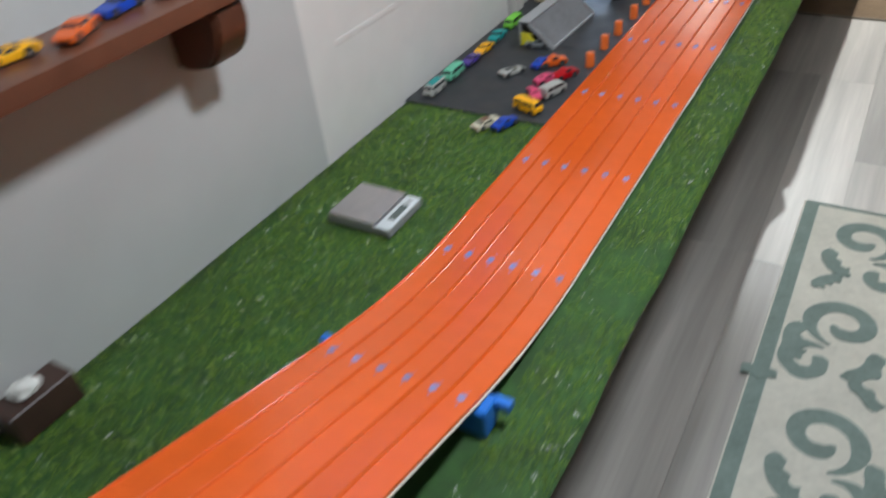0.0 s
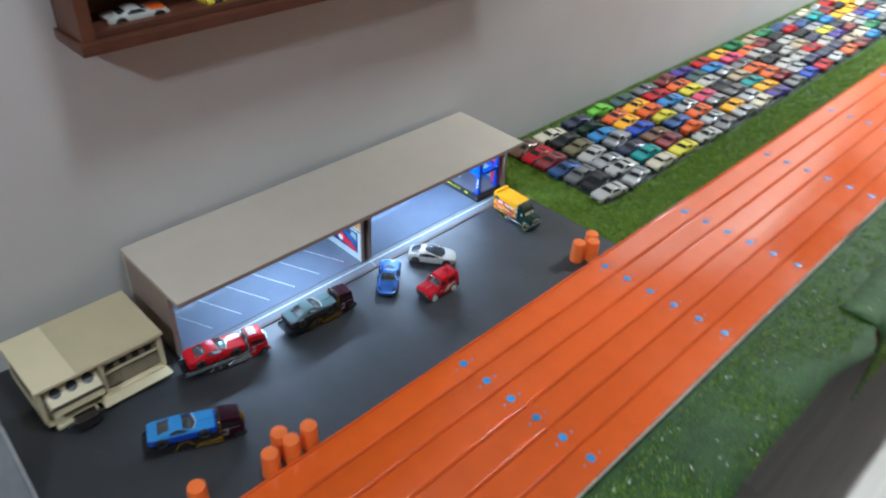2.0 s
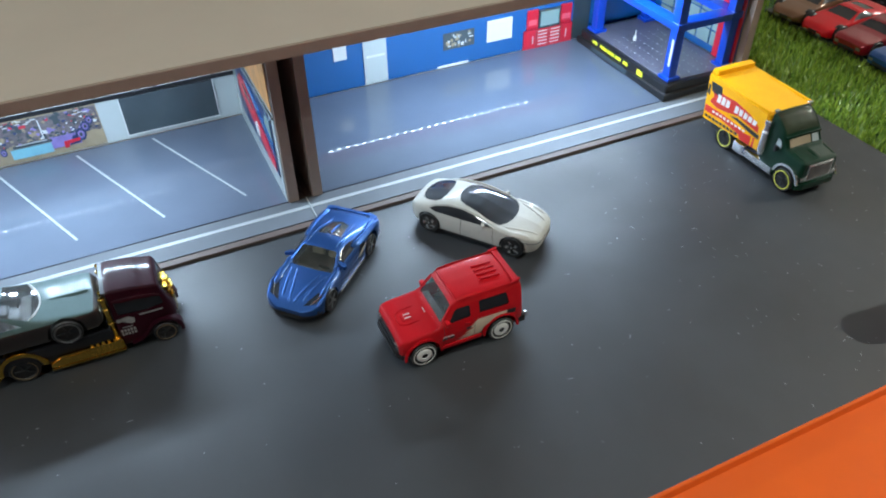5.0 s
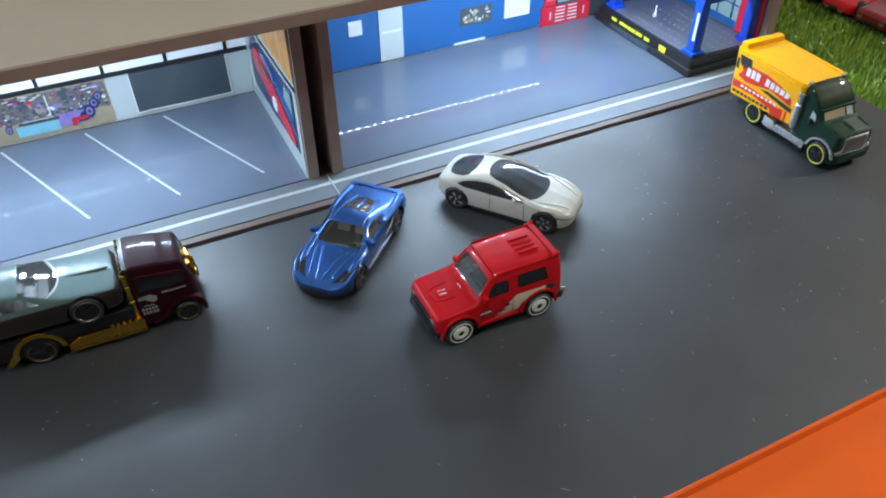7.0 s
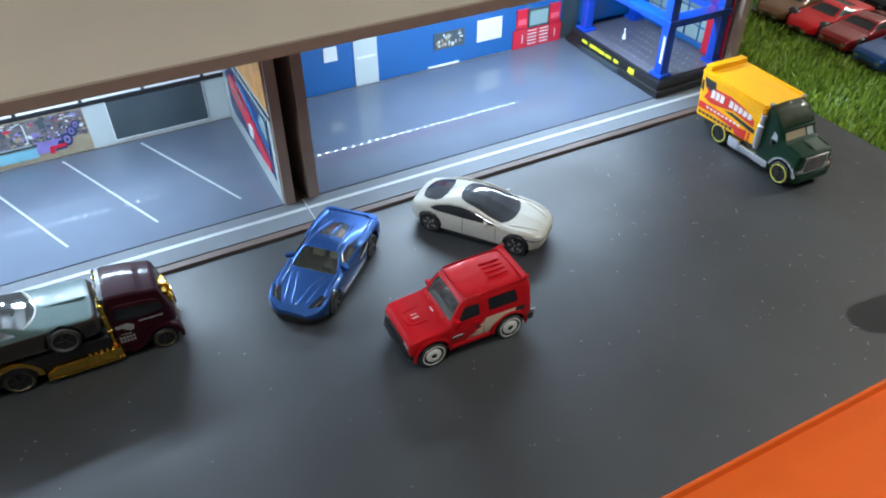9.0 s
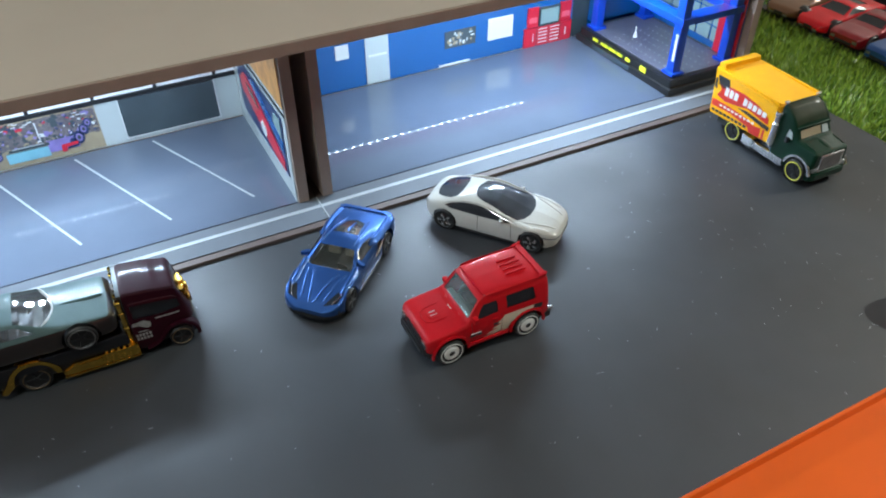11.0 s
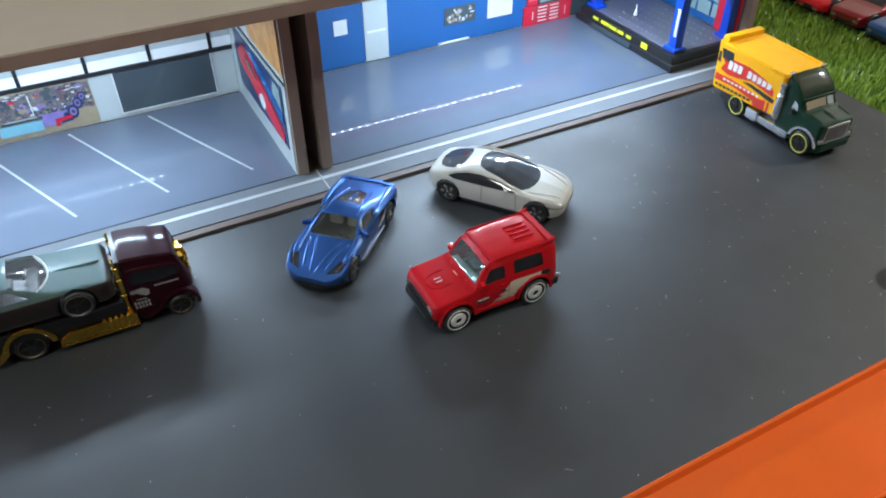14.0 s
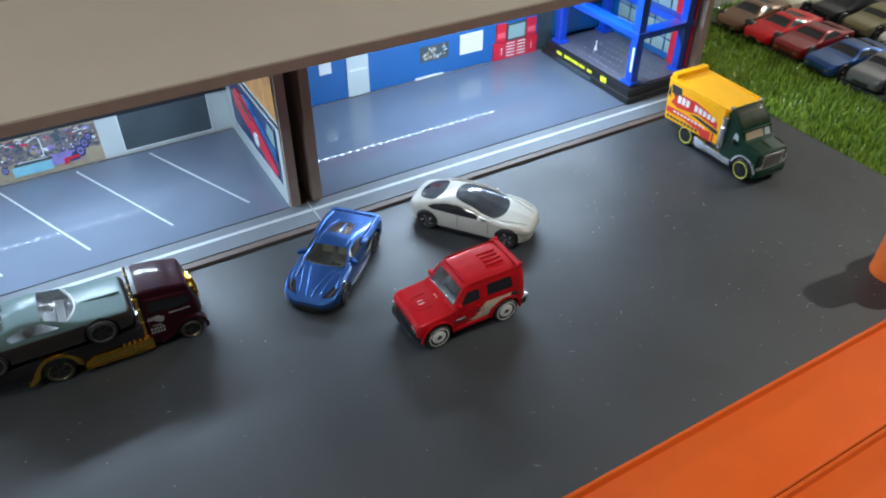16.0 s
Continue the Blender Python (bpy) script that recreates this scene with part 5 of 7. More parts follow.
# white electric saloon
white = thing("toy_saloon", pose(0.1844, 5.0352, 0, 0, 0, 38), "pearl white die-cast saloon with dark glass roof", "toy car")
st = [(35.6, 6, 6.5, 6.5, 8.4, 5.5, 9.0), (34.6, 4.6, 10.2, 9.9, 10.4, 8.4, 10.9), (31, 3.8, 13.2, 12.8, 12.0, 10.6, 12.8), (24, 3.5, 14.7, 14.2, 13.2, 12, 14.3), (16, 3.5, 14.9, 14.3, 13.8, 12.4, 15.2), (9, 3.5, 14.9, 14.3, 14.0, 11.6, 17.8), (2, 3.5, 14.8, 14.2, 14.1, 11.2, 20.0), (-5, 3.5, 14.8, 14.2, 14.2, 11.0, 20.9)]
st += [(-13, 3.5, 14.8, 14.2, 14.4, 11, 20.5), (-21, 3.5, 14.8, 14.3, 14.6, 11, 18.6), (-28, 3.8, 14.2, 13.8, 14.5, 10.8, 16.4), (-32.5, 4.6, 12.8, 12.4, 13.8, 10.2, 15.0), (-35, 6.5, 10.4, 10.2, 12.2, 8.8, 13.4)]
half_oval = [(19.4, 0), (18.9, 4.5), (17.4, 8.6), (14.8, 11.7), (9, 11.7), (2, 10.4), (-5, 9.2), (-8.6, 7.4), (-10.2, 3.6), (-10.6, 0)]
oval = half_oval + [(x, -y) for x, y in half_oval[-2:0:-1]]
half_back = [(-17.0, 0), (-17.3, 5), (-18.6, 9.0), (-21.5, 10.2), (-26, 9.6), (-29.6, 7.4), (-31.0, 3.6), (-31.4, 0)]
back = half_back + [(x, -y) for x, y in half_back[-2:0:-1]]
reg = [("glass_canopy", "z", oval, top, 0.2), ("rear_glass", "z", back, top, 0.2)]
reg += [("side_window", "y", [(12.6, 13.9), (8, 15.9), (2, 17.9), (-5, 18.9), (-12, 18.6), (-19, 16.9), (-23.4, 14.9), (-20, 14.0), (-4, 13.7)], lambda c, no: abs(no.y) > 0.3, 0.25)]
reg += [("door_seam", "y", [(-5.2, 4.6), (-4.9, 4.6), (-4.9, 14.6), (-5.2, 14.6)], side, 0.25), ("door_seam", "y", [(12.9, 5), (13.2, 5), (12.6, 13), (12.3, 13)], side, 0.25)]
reg += [("light_bar", "y", [(36.5, 8.8), (24, 11.6), (24, 10.8), (36.5, 8.1)], lambda c, no: True, 0.1)]
me = shell(st, 58, 2, [(23.2, 5.9, 6.9), (-23.2, 5.9, 6.9)], reg, True)
dress(white, me, (("body", PAINTS["white"]), ("glass_canopy", GLASS), ("rear_glass", GLASS), ("side_window", GLASS), ("door_seam", BLACK_DECAL), ("light_bar", CHROME)))
part("chassis", chassis(-31, 31, 11.4, 2, 9), BLACK_PLASTIC, white)
for s in (1, -1):
    part("wing_mirror", mm(prism([(7.5, s * 13.4), (9.0, s * 16.2), (7.6, s * 16.8), (6.0, s * 14.2)], 14.0, 15.8, bevel=0.35)), PAINTS["white"], white)
    part("sill", mm(box(-15, 15, s * 14.5 - 0.4, s * 14.5 + 0.4, 3.0, 4.2, 0.25)), BLACK_PLASTIC, white)
creases(white, "hood_crease", PAINTS["white"], st, [[(33.5, 5.5), (26, 8.6), (17.5, 11.4)]], 2.4, 0.45)
creases(white, "front_fender", PAINTS["white"], st, [[(31, 10.6), (23, 12.9), (14, 12.9)]], 4.0, 0.6)
for s in (1, -1):
    part("cant_rail", ridge([(x, s * y, z + 0.1) for x, y, z in ((13.5, 12.9, 14.6), (8, 12.7, 16.6), (1, 12.2, 18.6), (-6, 11.9, 19.5), (-13, 12.0, 19.1), (-20, 12.4, 17.3), (-24.5, 13.0, 15.2))], 1.1, 0.4), PAINTS["white"], white, smooth=50)
    part("lower_grille", mm(box(33.2, 34.8, s * 5.4 - 3.4, s * 5.4 + 3.4, 5.2, 6.6, 0.3)), BLACK_PLASTIC, white)
    part("tail_light", mm(box(-34.6, -33.6, s * 6.0 - 4.5, s * 6.0 + 4.5, 12.2, 12.9, 0.2)), BLACK_DECAL, white)
put_wheels(white, (23.2, -23.2), 14.9, 6.0, "turbine")

# yellow and green box truck
truck = thing("toy_box_truck", pose(0.1972, 5.2160, 0, 0, 0, -1.5), "yellow and dark green die-cast box truck with chrome trim", "toy truck")
boxy = [(-39, 9.6), (8.6, 12.5), (9.6, 37.2), (-36.5, 38.2), (-41.2, 39.2)]
part("cargo_box", mm(prism(boxy, -15.6, 15.6, "y", bevel=0.9)), PAINTS["yellow"], truck)
part("roof_lip", mm(box(-41.0, -36.0, -13.8, 13.8, 37, 41.4, 1.2)), PAINTS["yellow"], truck)
for s in (1, -1):
    part("roof_edge", mm(box(-35.8, 8.6, s * 14.4 - 0.8, s * 14.4 + 0.8, 36.6, 38.2, 0.5)), PAINTS["yellow"], truck)
    y0, y1 = (15.6, 15.8) if s > 0 else (-15.8, -15.6)
    z0, z1 = (15.8, 15.95) if s > 0 else (-15.95, -15.8)

    def uv(*pts):
        """Points on the box side: along from rear to front, and up, both 0 to 1."""
        return [(-38.6 + 46.8 * u - 1.6 * v * (1 - u), 10.4 + 2.2 * u + (26.6 - 1.8 * u) * v) for u, v in pts]

    part("red_print", mm(prism(uv((0.02, 0.18), (0.02, 0.34), (0.30, 0.34), (0.62, 0.30), (0.72, 0.22), (0.86, 0.26), (0.86, 0.02), (0.70, 0.02), (0.66, 0.12), (0.34, 0.20)), y0, y1, "y")), RED_DECAL, truck, "red flame-shaped print")
    part("red_print", mm(prism(uv((0.89, 0.02), (0.89, 0.26), (0.92, 0.27), (0.92, 0.02)), y0, y1, "y")), RED_DECAL, truck)
    flame = part("red_print", mm(prism(uv((0.08, 0.46), (0.14, 0.62), (0.10, 0.74), (0.20, 0.68), (0.26, 0.78), (0.52, 0.80), (0.76, 0.72), (0.93, 0.56), (0.94, 0.42), (0.80, 0.46), (0.60, 0.52), (0.38, 0.44), (0.22, 0.40)), y0, y1, "y")), RED_DECAL, truck, "red flame-shaped print")
    for i in range(9):
        if i == 3:
            continue
        u0 = 0.20 + 0.078 * i
        lo, hi = 0.52 + 0.03 * math.sin(3 * u0), 0.74 - 0.18 * max(0, u0 - 0.45)
        part("white_lettering_bar", mm(prism(uv((u0, lo), (u0 + 0.058, lo + 0.01), (u0 + 0.066, hi - 0.02), (u0 + 0.01, hi)), z0, z1, "y")), WHITE_DECAL, flame)
    part("black_print", mm(prism(uv((0.05, 0.92), (0.24, 0.92), (0.26, 0.74), (0.16, 0.66), (0.08, 0.72)), y0, y1, "y")), BLACK_DECAL, truck)
    part("black_print", mm(prism(uv((0.01, 0.62), (0.06, 0.58), (0.05, 0.82), (0.02, 0.84)), y0, y1, "y")), BLACK_DECAL, truck)
    part("black_print", mm(prism(uv((0.46, 0.42), (0.58, 0.46), (0.97, 0.38), (0.97, 0.28), (0.86, 0.30), (0.62, 0.38)), y0, y1, "y")), BLACK_DECAL, truck)
    for i in range(9):
        u0 = 0.04 + 0.068 * i
        part("lettering_bar", mm(prism(uv((u0, 0.06), (u0 + 0.05, 0.06), (u0 + 0.05, 0.12), (u0, 0.12)), y0, y1, "y")), BLACK_DECAL, truck)
        part("white_lettering_bar", mm(prism(uv((u0 + 0.12, 0.25), (u0 + 0.16, 0.25), (u0 + 0.16, 0.295), (u0 + 0.12, 0.295)), z0, z1, "y")), WHITE_DECAL, truck)
st = [(38.4, 6, 11.2, 10.8, 19.0, 10.0, 19.8), (37.4, 5, 12.6, 12.2, 20.0, 11, 20.8), (27, 4.5, 13.8, 13.2, 21.0, 11.8, 22.2), (25, 4.5, 13.8, 13.2, 21.2, 12.0, 23.0), (22.6, 4.5, 13.8, 13.2, 21, 12.0, 27.6), (22.0, 4.5, 13.8, 13.2, 21, 12.8, 28.6), (19.4, 4.5, 13.8, 13.2, 21, 13.2, 32.4), (14, 4.5, 13.8, 13.2, 21, 13.4, 37.0), (10.4, 4.5, 13.8, 13.2, 21, 13.4, 38.4), (9.8, 5, 13.6, 13, 21, 13.2, 38)]
reg = [("windshield", "z", [(25.0, -10.4), (25.0, 4.6), (22.8, 4.6), (22.8, -10.2)], lambda c, no: no.x > 0.3 and no.z > 0.1, 0.3), ("pale_windshield", "z", [(25.0, 5.2), (25.0, 10.4), (22.8, 10.2), (22.8, 5.2)], lambda c, no: no.x > 0.3 and no.z > 0.1, 0.3), ("side_window", "y", [(21.6, 21.2), (20.4, 25.2), (17.8, 26.6), (17.0, 21.6)], side, 0.3), ("roof_visor", "z", [(21.2, -11.4), (21.2, 11.4), (11, 11.8), (11, -11.8)], lambda c, no: no.z > 0.3, 0.25)]
me = shell(st, 44, 2, [(30, 6.6, 8.0)], reg)
PALE_WINDOW = mat("pale_window", (0.42, 0.48, 0.48), 0.12, coat=0.5)
# the visor's olive base colour stands in for the warm wall reflected in dark green
dress(truck, me, (("body", PAINTS["dark_green"]), ("windshield", mat("amber_window", (0.36, 0.30, 0.20), 0.12, coat=0.5)), ("side_window", PALE_WINDOW), ("pale_windshield", PALE_WINDOW), ("roof_visor", mat("visor_olive_reflection", (0.022, 0.032, 0.016), 0.5, var=0.4, scale=160, coat=1.0, spec=0.1))), {"body": "cab", "pale_windshield": "windshield"})
part("chassis", chassis(-36, 36, 10, 3, 11), BLACK_PLASTIC, truck)
part("front_bumper", mm(prism([(33, 13.8), (38, 13.8), (40.2, 11), (40.2, -11), (38, -13.8), (33, -13.8)], 4, 9, bevel=0.8)), PAINTS["dark_green"], truck)
part("grille", mm(box(37.8, 39.2, -8.6, 8.6, 8.8, 19.4, 0.6)), CHROME, truck)
part("grille_mesh", mm(box(39.0, 39.25, -7.6, 7.6, 10.2, 18.6, 0.1)), mat("grey_grille", (0.20, 0.19, 0.18), 0.4, 0.6, var=0.3, scale=500), truck, "grey ribbed grille face")
bars("grille_bar", truck, CHROME, [(39.2, 39.4, y - 0.12, y + 0.12, 10.2, 18.6) for y in (-6, -4, -2, 0, 2, 4, 6)])
for s in (1, -1):
    part("exhaust", rod((0.0098, s * 0.0142, 0.012), (0.0098, s * 0.0142, 0.0335), 0.0017), CHROME, truck)
    part("fuel_tank", mm(box(-10, -1.6, s * 13 - 2.4, s * 13 + 2.4, 3.6, 9.8, 0.8)), CHROME, truck)
    part("step", mm(box(-0.8, 20.5, s * 12.6 - 2.2, s * 12.6 + 2.2, 4, 8.4, 0.6)), CHROME, truck)
    arc = [(30 + 8.0 * math.cos(a), 6.6 + 8.0 * math.sin(a)) for a in np.linspace(0.15, math.pi - 0.15, 10)] + [(30 + 9.4 * math.cos(a), 6.6 + 9.4 * math.sin(a)) for a in np.linspace(math.pi - 0.15, 0.15, 10)]
    part("arch_trim", mm(prism(arc, s * 13.2, s * 14.5, "y")), CHROME, truck)
    part("headlight", mm(box(37.0, 39.0, s * 10.4 - 1.8, s * 10.4 + 1.8, 9.4, 12, 0.5)), CHROME, truck)
    part("door_mirror", mm(box(18.4, 20.2, s * 14.6 - 1.0, s * 14.6 + 1.0, 19.4, 22.4, 0.4)), BLACK_PLASTIC, truck)
part("hood_edge", ridge([(x, 0, skin(st, x, 0) - 0.2) for x in np.linspace(36.5, 27, 5)], 7.0, 0.6), PAINTS["dark_green"], truck)
creases(truck, "hood_edge", PAINTS["dark_green"], st, [[(36.5, 10.4), (27, 10.6)]], 1.6, 0.6)
part("wind_deflector_rim", mm(box(21.0, 22.8, -12.2, 12.2, 27.4, 28.6, 0.4)), PAINTS["dark_green"], truck)
for s in (1, -1):
    for k in range(8):
        part("step_tread", mm(box(-0.6 + 2.4 * k, 0.7 + 2.4 * k, s * 14.9 - 0.3, s * 14.9 + 0.3, 4.6, 8.0, 0.25)), CHROME, truck)
    part("exhaust_guard", turned([(0.0017, 0), (0.0024, 0.0008), (0.0024, 0.0125), (0.0017, 0.0135), (0.0017, 0.017), (0.0022, 0.0176), (0.0022, 0.0195), (0.0014, 0.0200)], 14, pose(0.0098, s * 0.0144, 0.0135)), CHROME, truck)
    part("roof_marker", mm(box(9.4, 11.4, s * 11.6 - 1.4, s * 11.6 + 1.4, 37.6, 39.4, 0.5)), CHROME, truck)
put_wheels(truck, (29.8, -18), 15.2, 6.6, "yellow")

# ---- plainer die-cast shapes for the many other cars ----
KINDS = {}


def kind(name, st, windshield, sides, rear, arches, n=20, r=6.2, lower=None, rounds=1):
    reg = []
    rim = None
    if windshield:
        x0, x1, y0, y1 = windshield[:4]
        outline = [(x0, -y0), (x0, y0), (x1, y1), (x1, -y1)]
        if len(windshield) > 4:
            bow = [(x0 + windshield[4] * (1 - (k / 6) ** 2), y0 * k / 6) for k in range(-6, 7)]
            outline = bow + [(x1, y1), (x1, -y1)]
            rim = mesh_of("rim", ridge([(x + 0.3, y, skin(st, x, y) - 0.1) for x, y in bow], 1.3, 0.55), LIGHT_PLASTIC, 50)
        reg.append(("windshield", "z", outline, lambda c, no: no.z > 0.12 and no.x > 0.1, 0.25))
    for q in sides:
        reg.append(("side_window", "y", q, side, 0.25))
    if rear:
        x0, x1, y0, y1 = rear
        reg.append(("rear_window", "z", [(x0, -y0), (x0, y0), (x1, y1), (x1, -y1)], lambda c, no: no.z > 0.12 and no.x < 0.1, 0.25))
    if lower:
        reg.append(("lower_body", "y", [(-60, -5), (60, -5), (60, lower), (-60, lower)], lambda c, no: True, 0.0))
    me = shell(st, n, rounds, [(x, r, r + 1.3) for x in arches], reg)
    half = max(s[2] for s in st)
    base = mesh_of("chassis", chassis(st[-1][0] + 4, st[0][0] - 4, half - 3, 2.2, 9), BLACK_PLASTIC, 0)
    rows = sorted(st)
    extra = [("windshield_rim", rim)] if rim else []
    for (x, zb, ws, wb, ze, wr, zr), end, lamp, way in ((rows[-2], rows[-1], DARK_ALLOY, 1), (rows[1], rows[0], RED_DECAL, -1)):
        tip = end[0] + 0.12 * way
        for s in (1, -1):
            y = s * (end[3] - 1.9)
            extra.append(("headlight" if way > 0 else "tail_light", mesh_of("lamp", mm(box(min(x, tip), max(x, tip), y - 1.9, y + 1.9, end[4] - 2.9, end[4] - 0.9, 0.3)), lamp, 0)))
        tip += 0.1 * way
        extra.append(("grille" if way > 0 else "rear_bumper", mesh_of("grille", mm(box(min(x, tip), max(x, tip), -end[3] + 4.2, end[3] - 4.2, end[1] + 0.2, end[1] + 2.4, 0.3)), BLACK_PLASTIC, 0)))
    KINDS[name] = (me, base, arches, half, r, extra)


kind("coupe", [(36, 5, 11.5, 11.2, 10, 10, 10.6), (34.4, 4, 14, 13.6, 12, 12.2, 12.4), (12, 3.5, 14.8, 14.4, 13.2, 12.8, 13.8), (3, 3.5, 14.8, 14.4, 13.4, 10.4, 18.8), (-8, 3.5, 14.8, 14.4, 13.6, 10.4, 19.2), (-13, 3.5, 14.8, 14.4, 13.6, 10.6, 18.4), (-23, 3.5, 14.8, 14.4, 13.8, 11.8, 14.6), (-34, 4, 14, 13.8, 13, 12, 13.6), (-36, 5, 12.5, 12.2, 12, 11, 12.4)], (11.4, 3.8, 11.2, 9.6), [[(8.5, 14.3), (2.6, 17.8), (-8, 18.2), (-14, 15.6), (-12, 14.4)]], (-13.6, -22, 9.4, 10.4), (22, -22))
kind("sports", [(35, 4.5, 8, 8, 6.4, 7, 6.9), (33, 3.6, 13, 12.6, 8.8, 11, 9.2), (22, 3, 15.4, 15, 11.8, 12.6, 11.4), (12, 3, 15, 14.4, 12, 12, 12.4), (0, 3, 14.6, 14, 12.4, 9.2, 17.4), (-7, 3, 14.8, 14.2, 12.8, 9.2, 17.6), (-22, 3, 15.8, 15.4, 13.8, 10.8, 14.8), (-32, 4, 15.4, 15, 13.4, 12.4, 14), (-35, 6, 14, 13.8, 12.4, 12, 12.8)], (11.2, 1, 11, 8.6), [[(8, 13), (0.8, 16.2), (-7, 16.6), (-12, 14.6), (-9, 13.2)]], (-8, -19, 8, 8), (22, -21))
kind("saloon", [(36, 6, 11, 10.6, 10, 9.6, 10.4), (34, 4, 13.6, 13.2, 12.6, 12, 13), (15, 3.5, 14.4, 14, 14, 12.4, 14.6), (7, 3.5, 14.4, 14, 14.2, 10.8, 20.2), (-12, 3.5, 14.4, 14, 14.4, 10.8, 20.6), (-15, 3.5, 14.4, 14, 14.4, 10.8, 20), (-23, 3.5, 14.4, 14, 14.4, 11.8, 15.4), (-34, 4, 13.8, 13.4, 14, 11.8, 14.4), (-36, 6, 12, 11.8, 12.4, 11, 12.8)], (14.2, 8, 11, 9.8), [[(11.4, 15), (6.6, 19), (-2, 19.3), (-2, 15)], [(-3.4, 15), (-3.4, 19.3), (-13, 19.2), (-18, 15.2)]], (-15.6, -22, 9.8, 10.4), (22, -21))
kind("van", [(35, 6, 12.4, 12, 14, 11.6, 15), (33, 4, 14.4, 14, 17, 12.6, 18.6), (26, 3.5, 14.8, 14.4, 18, 12.2, 27), (23, 3.5, 14.8, 14.4, 18, 12.4, 29), (-33, 3.5, 14.8, 14.4, 18, 12.6, 29.4), (-35, 5, 14, 13.8, 17.6, 12, 28.4)], (32.2, 26.6, 11.6, 10.6), [[(26.6, 18.8), (22.6, 26), (12, 26.4), (12, 18.8)], [(10.4, 18.8), (10.4, 26.4), (-8, 26.4), (-8, 18.8)], [(-10, 18.8), (-10, 26.4), (-30, 26.4), (-30, 18.8)]], None, (21, -20))
kind("pickup", [(36, 6, 12, 11.6, 13, 11, 14), (34, 4, 14.4, 14, 15.4, 12.8, 16), (17, 3.5, 14.8, 14.4, 17, 13, 17.6), (10, 3.5, 14.8, 14.4, 17.2, 11.4, 26), (-3, 3.5, 14.8, 14.4, 17.2, 11.4, 26.4), (-5, 3.5, 14.8, 14.4, 17, 11.8, 25), (-5.8, 3.5, 14.8, 14.4, 16.6, 13, 17), (-34, 4, 14.6, 14.2, 16.4, 13, 16.8), (-36, 6, 13.6, 13.2, 15.6, 12.4, 16)], (16.4, 10.8, 11.6, 10.4), [[(13.4, 18), (9.6, 24.6), (-2.6, 24.8), (-3.2, 18)]], None, (22, -21), r=7.2)
kind("hot_rod", [(34, 5, 7, 7, 11, 6.4, 12), (32, 4, 9, 8.8, 14, 8, 15), (13, 3.5, 11.6, 11.2, 16, 9.4, 16.8), (9, 3.5, 13, 12.6, 16.4, 9.8, 22), (-8, 3.5, 13.6, 13.2, 16.4, 10, 22.6), (-13, 3.5, 13.6, 13.2, 16, 10.4, 20.6), (-26, 3.5, 13, 12.6, 14.4, 11, 15), (-33, 5, 11.6, 11.2, 12.4, 9.8, 13)], (12.6, 9.4, 9, 8.2), [[(9.2, 17.2), (7.6, 20.8), (-2, 21.2), (-2, 17.2)], [(-3.6, 17.2), (-3.6, 21), (-10, 20.2), (-11, 17.2)]], (-13.6, -18, 7, 7), (22, -20))

kind("fastback", [(36, 5, 12, 11.6, 11, 10.4, 11.4), (34.4, 4, 14.2, 13.8, 12.6, 12.6, 13), (14.5, 3.5, 14.8, 14.2, 13.6, 13, 14.4), (0, 3.5, 14.8, 14.2, 13.8, 10.6, 19.6), (-6, 3.5, 14.8, 14.2, 14, 10.4, 19.9), (-12, 3.5, 14.8, 14.4, 14, 10.6, 19.2), (-27, 3.5, 14.8, 14.4, 14, 11.8, 14.8), (-34, 4, 14.2, 13.8, 13.4, 12, 14), (-36, 5, 13, 12.6, 12.4, 11.4, 12.8)], (9.8, 1.0, 12.0, 10.0, 4.4), [[(7.4, 14.6), (1.4, 18.0), (-6, 18.6), (-13, 16.4), (-12, 14.8)]], (-13, -25, 8.6, 9.2), (22, -22), 34, 6.2, 12.7, 2)


def toy_car(name, model, m, colour, label, group="", size=1.0, style="plain", glass=None, lower=None):
    me, base, axles, half, r, extra = KINDS[model]
    car = thing(name, m @ Matrix.Diagonal((size, size, size, 1)), label, "toy car", group)
    for k in me:
        for piece in me[k]:
            pane = k not in ("body", "lower_body") and glass is CLEAR
            part_ = part(k, piece, None, car)
            part_.visible_shadow = not pane
            coloured(part_, PAINTS[colour] if k == "body" else PAINTS[lower or colour] if k == "lower_body" else glass or GLASS)
    part("chassis", base, None, car)
    for k, piece in extra:
        part(k, piece, None, car)
    put_wheels(car, axles, half + 0.3, r, style)
    return car


# ---- car transporters ----
SILVER_PRINT = mat("silver_print", (0.30, 0.30, 0.29), 0.4, 0.3, var=0.5, scale=700)


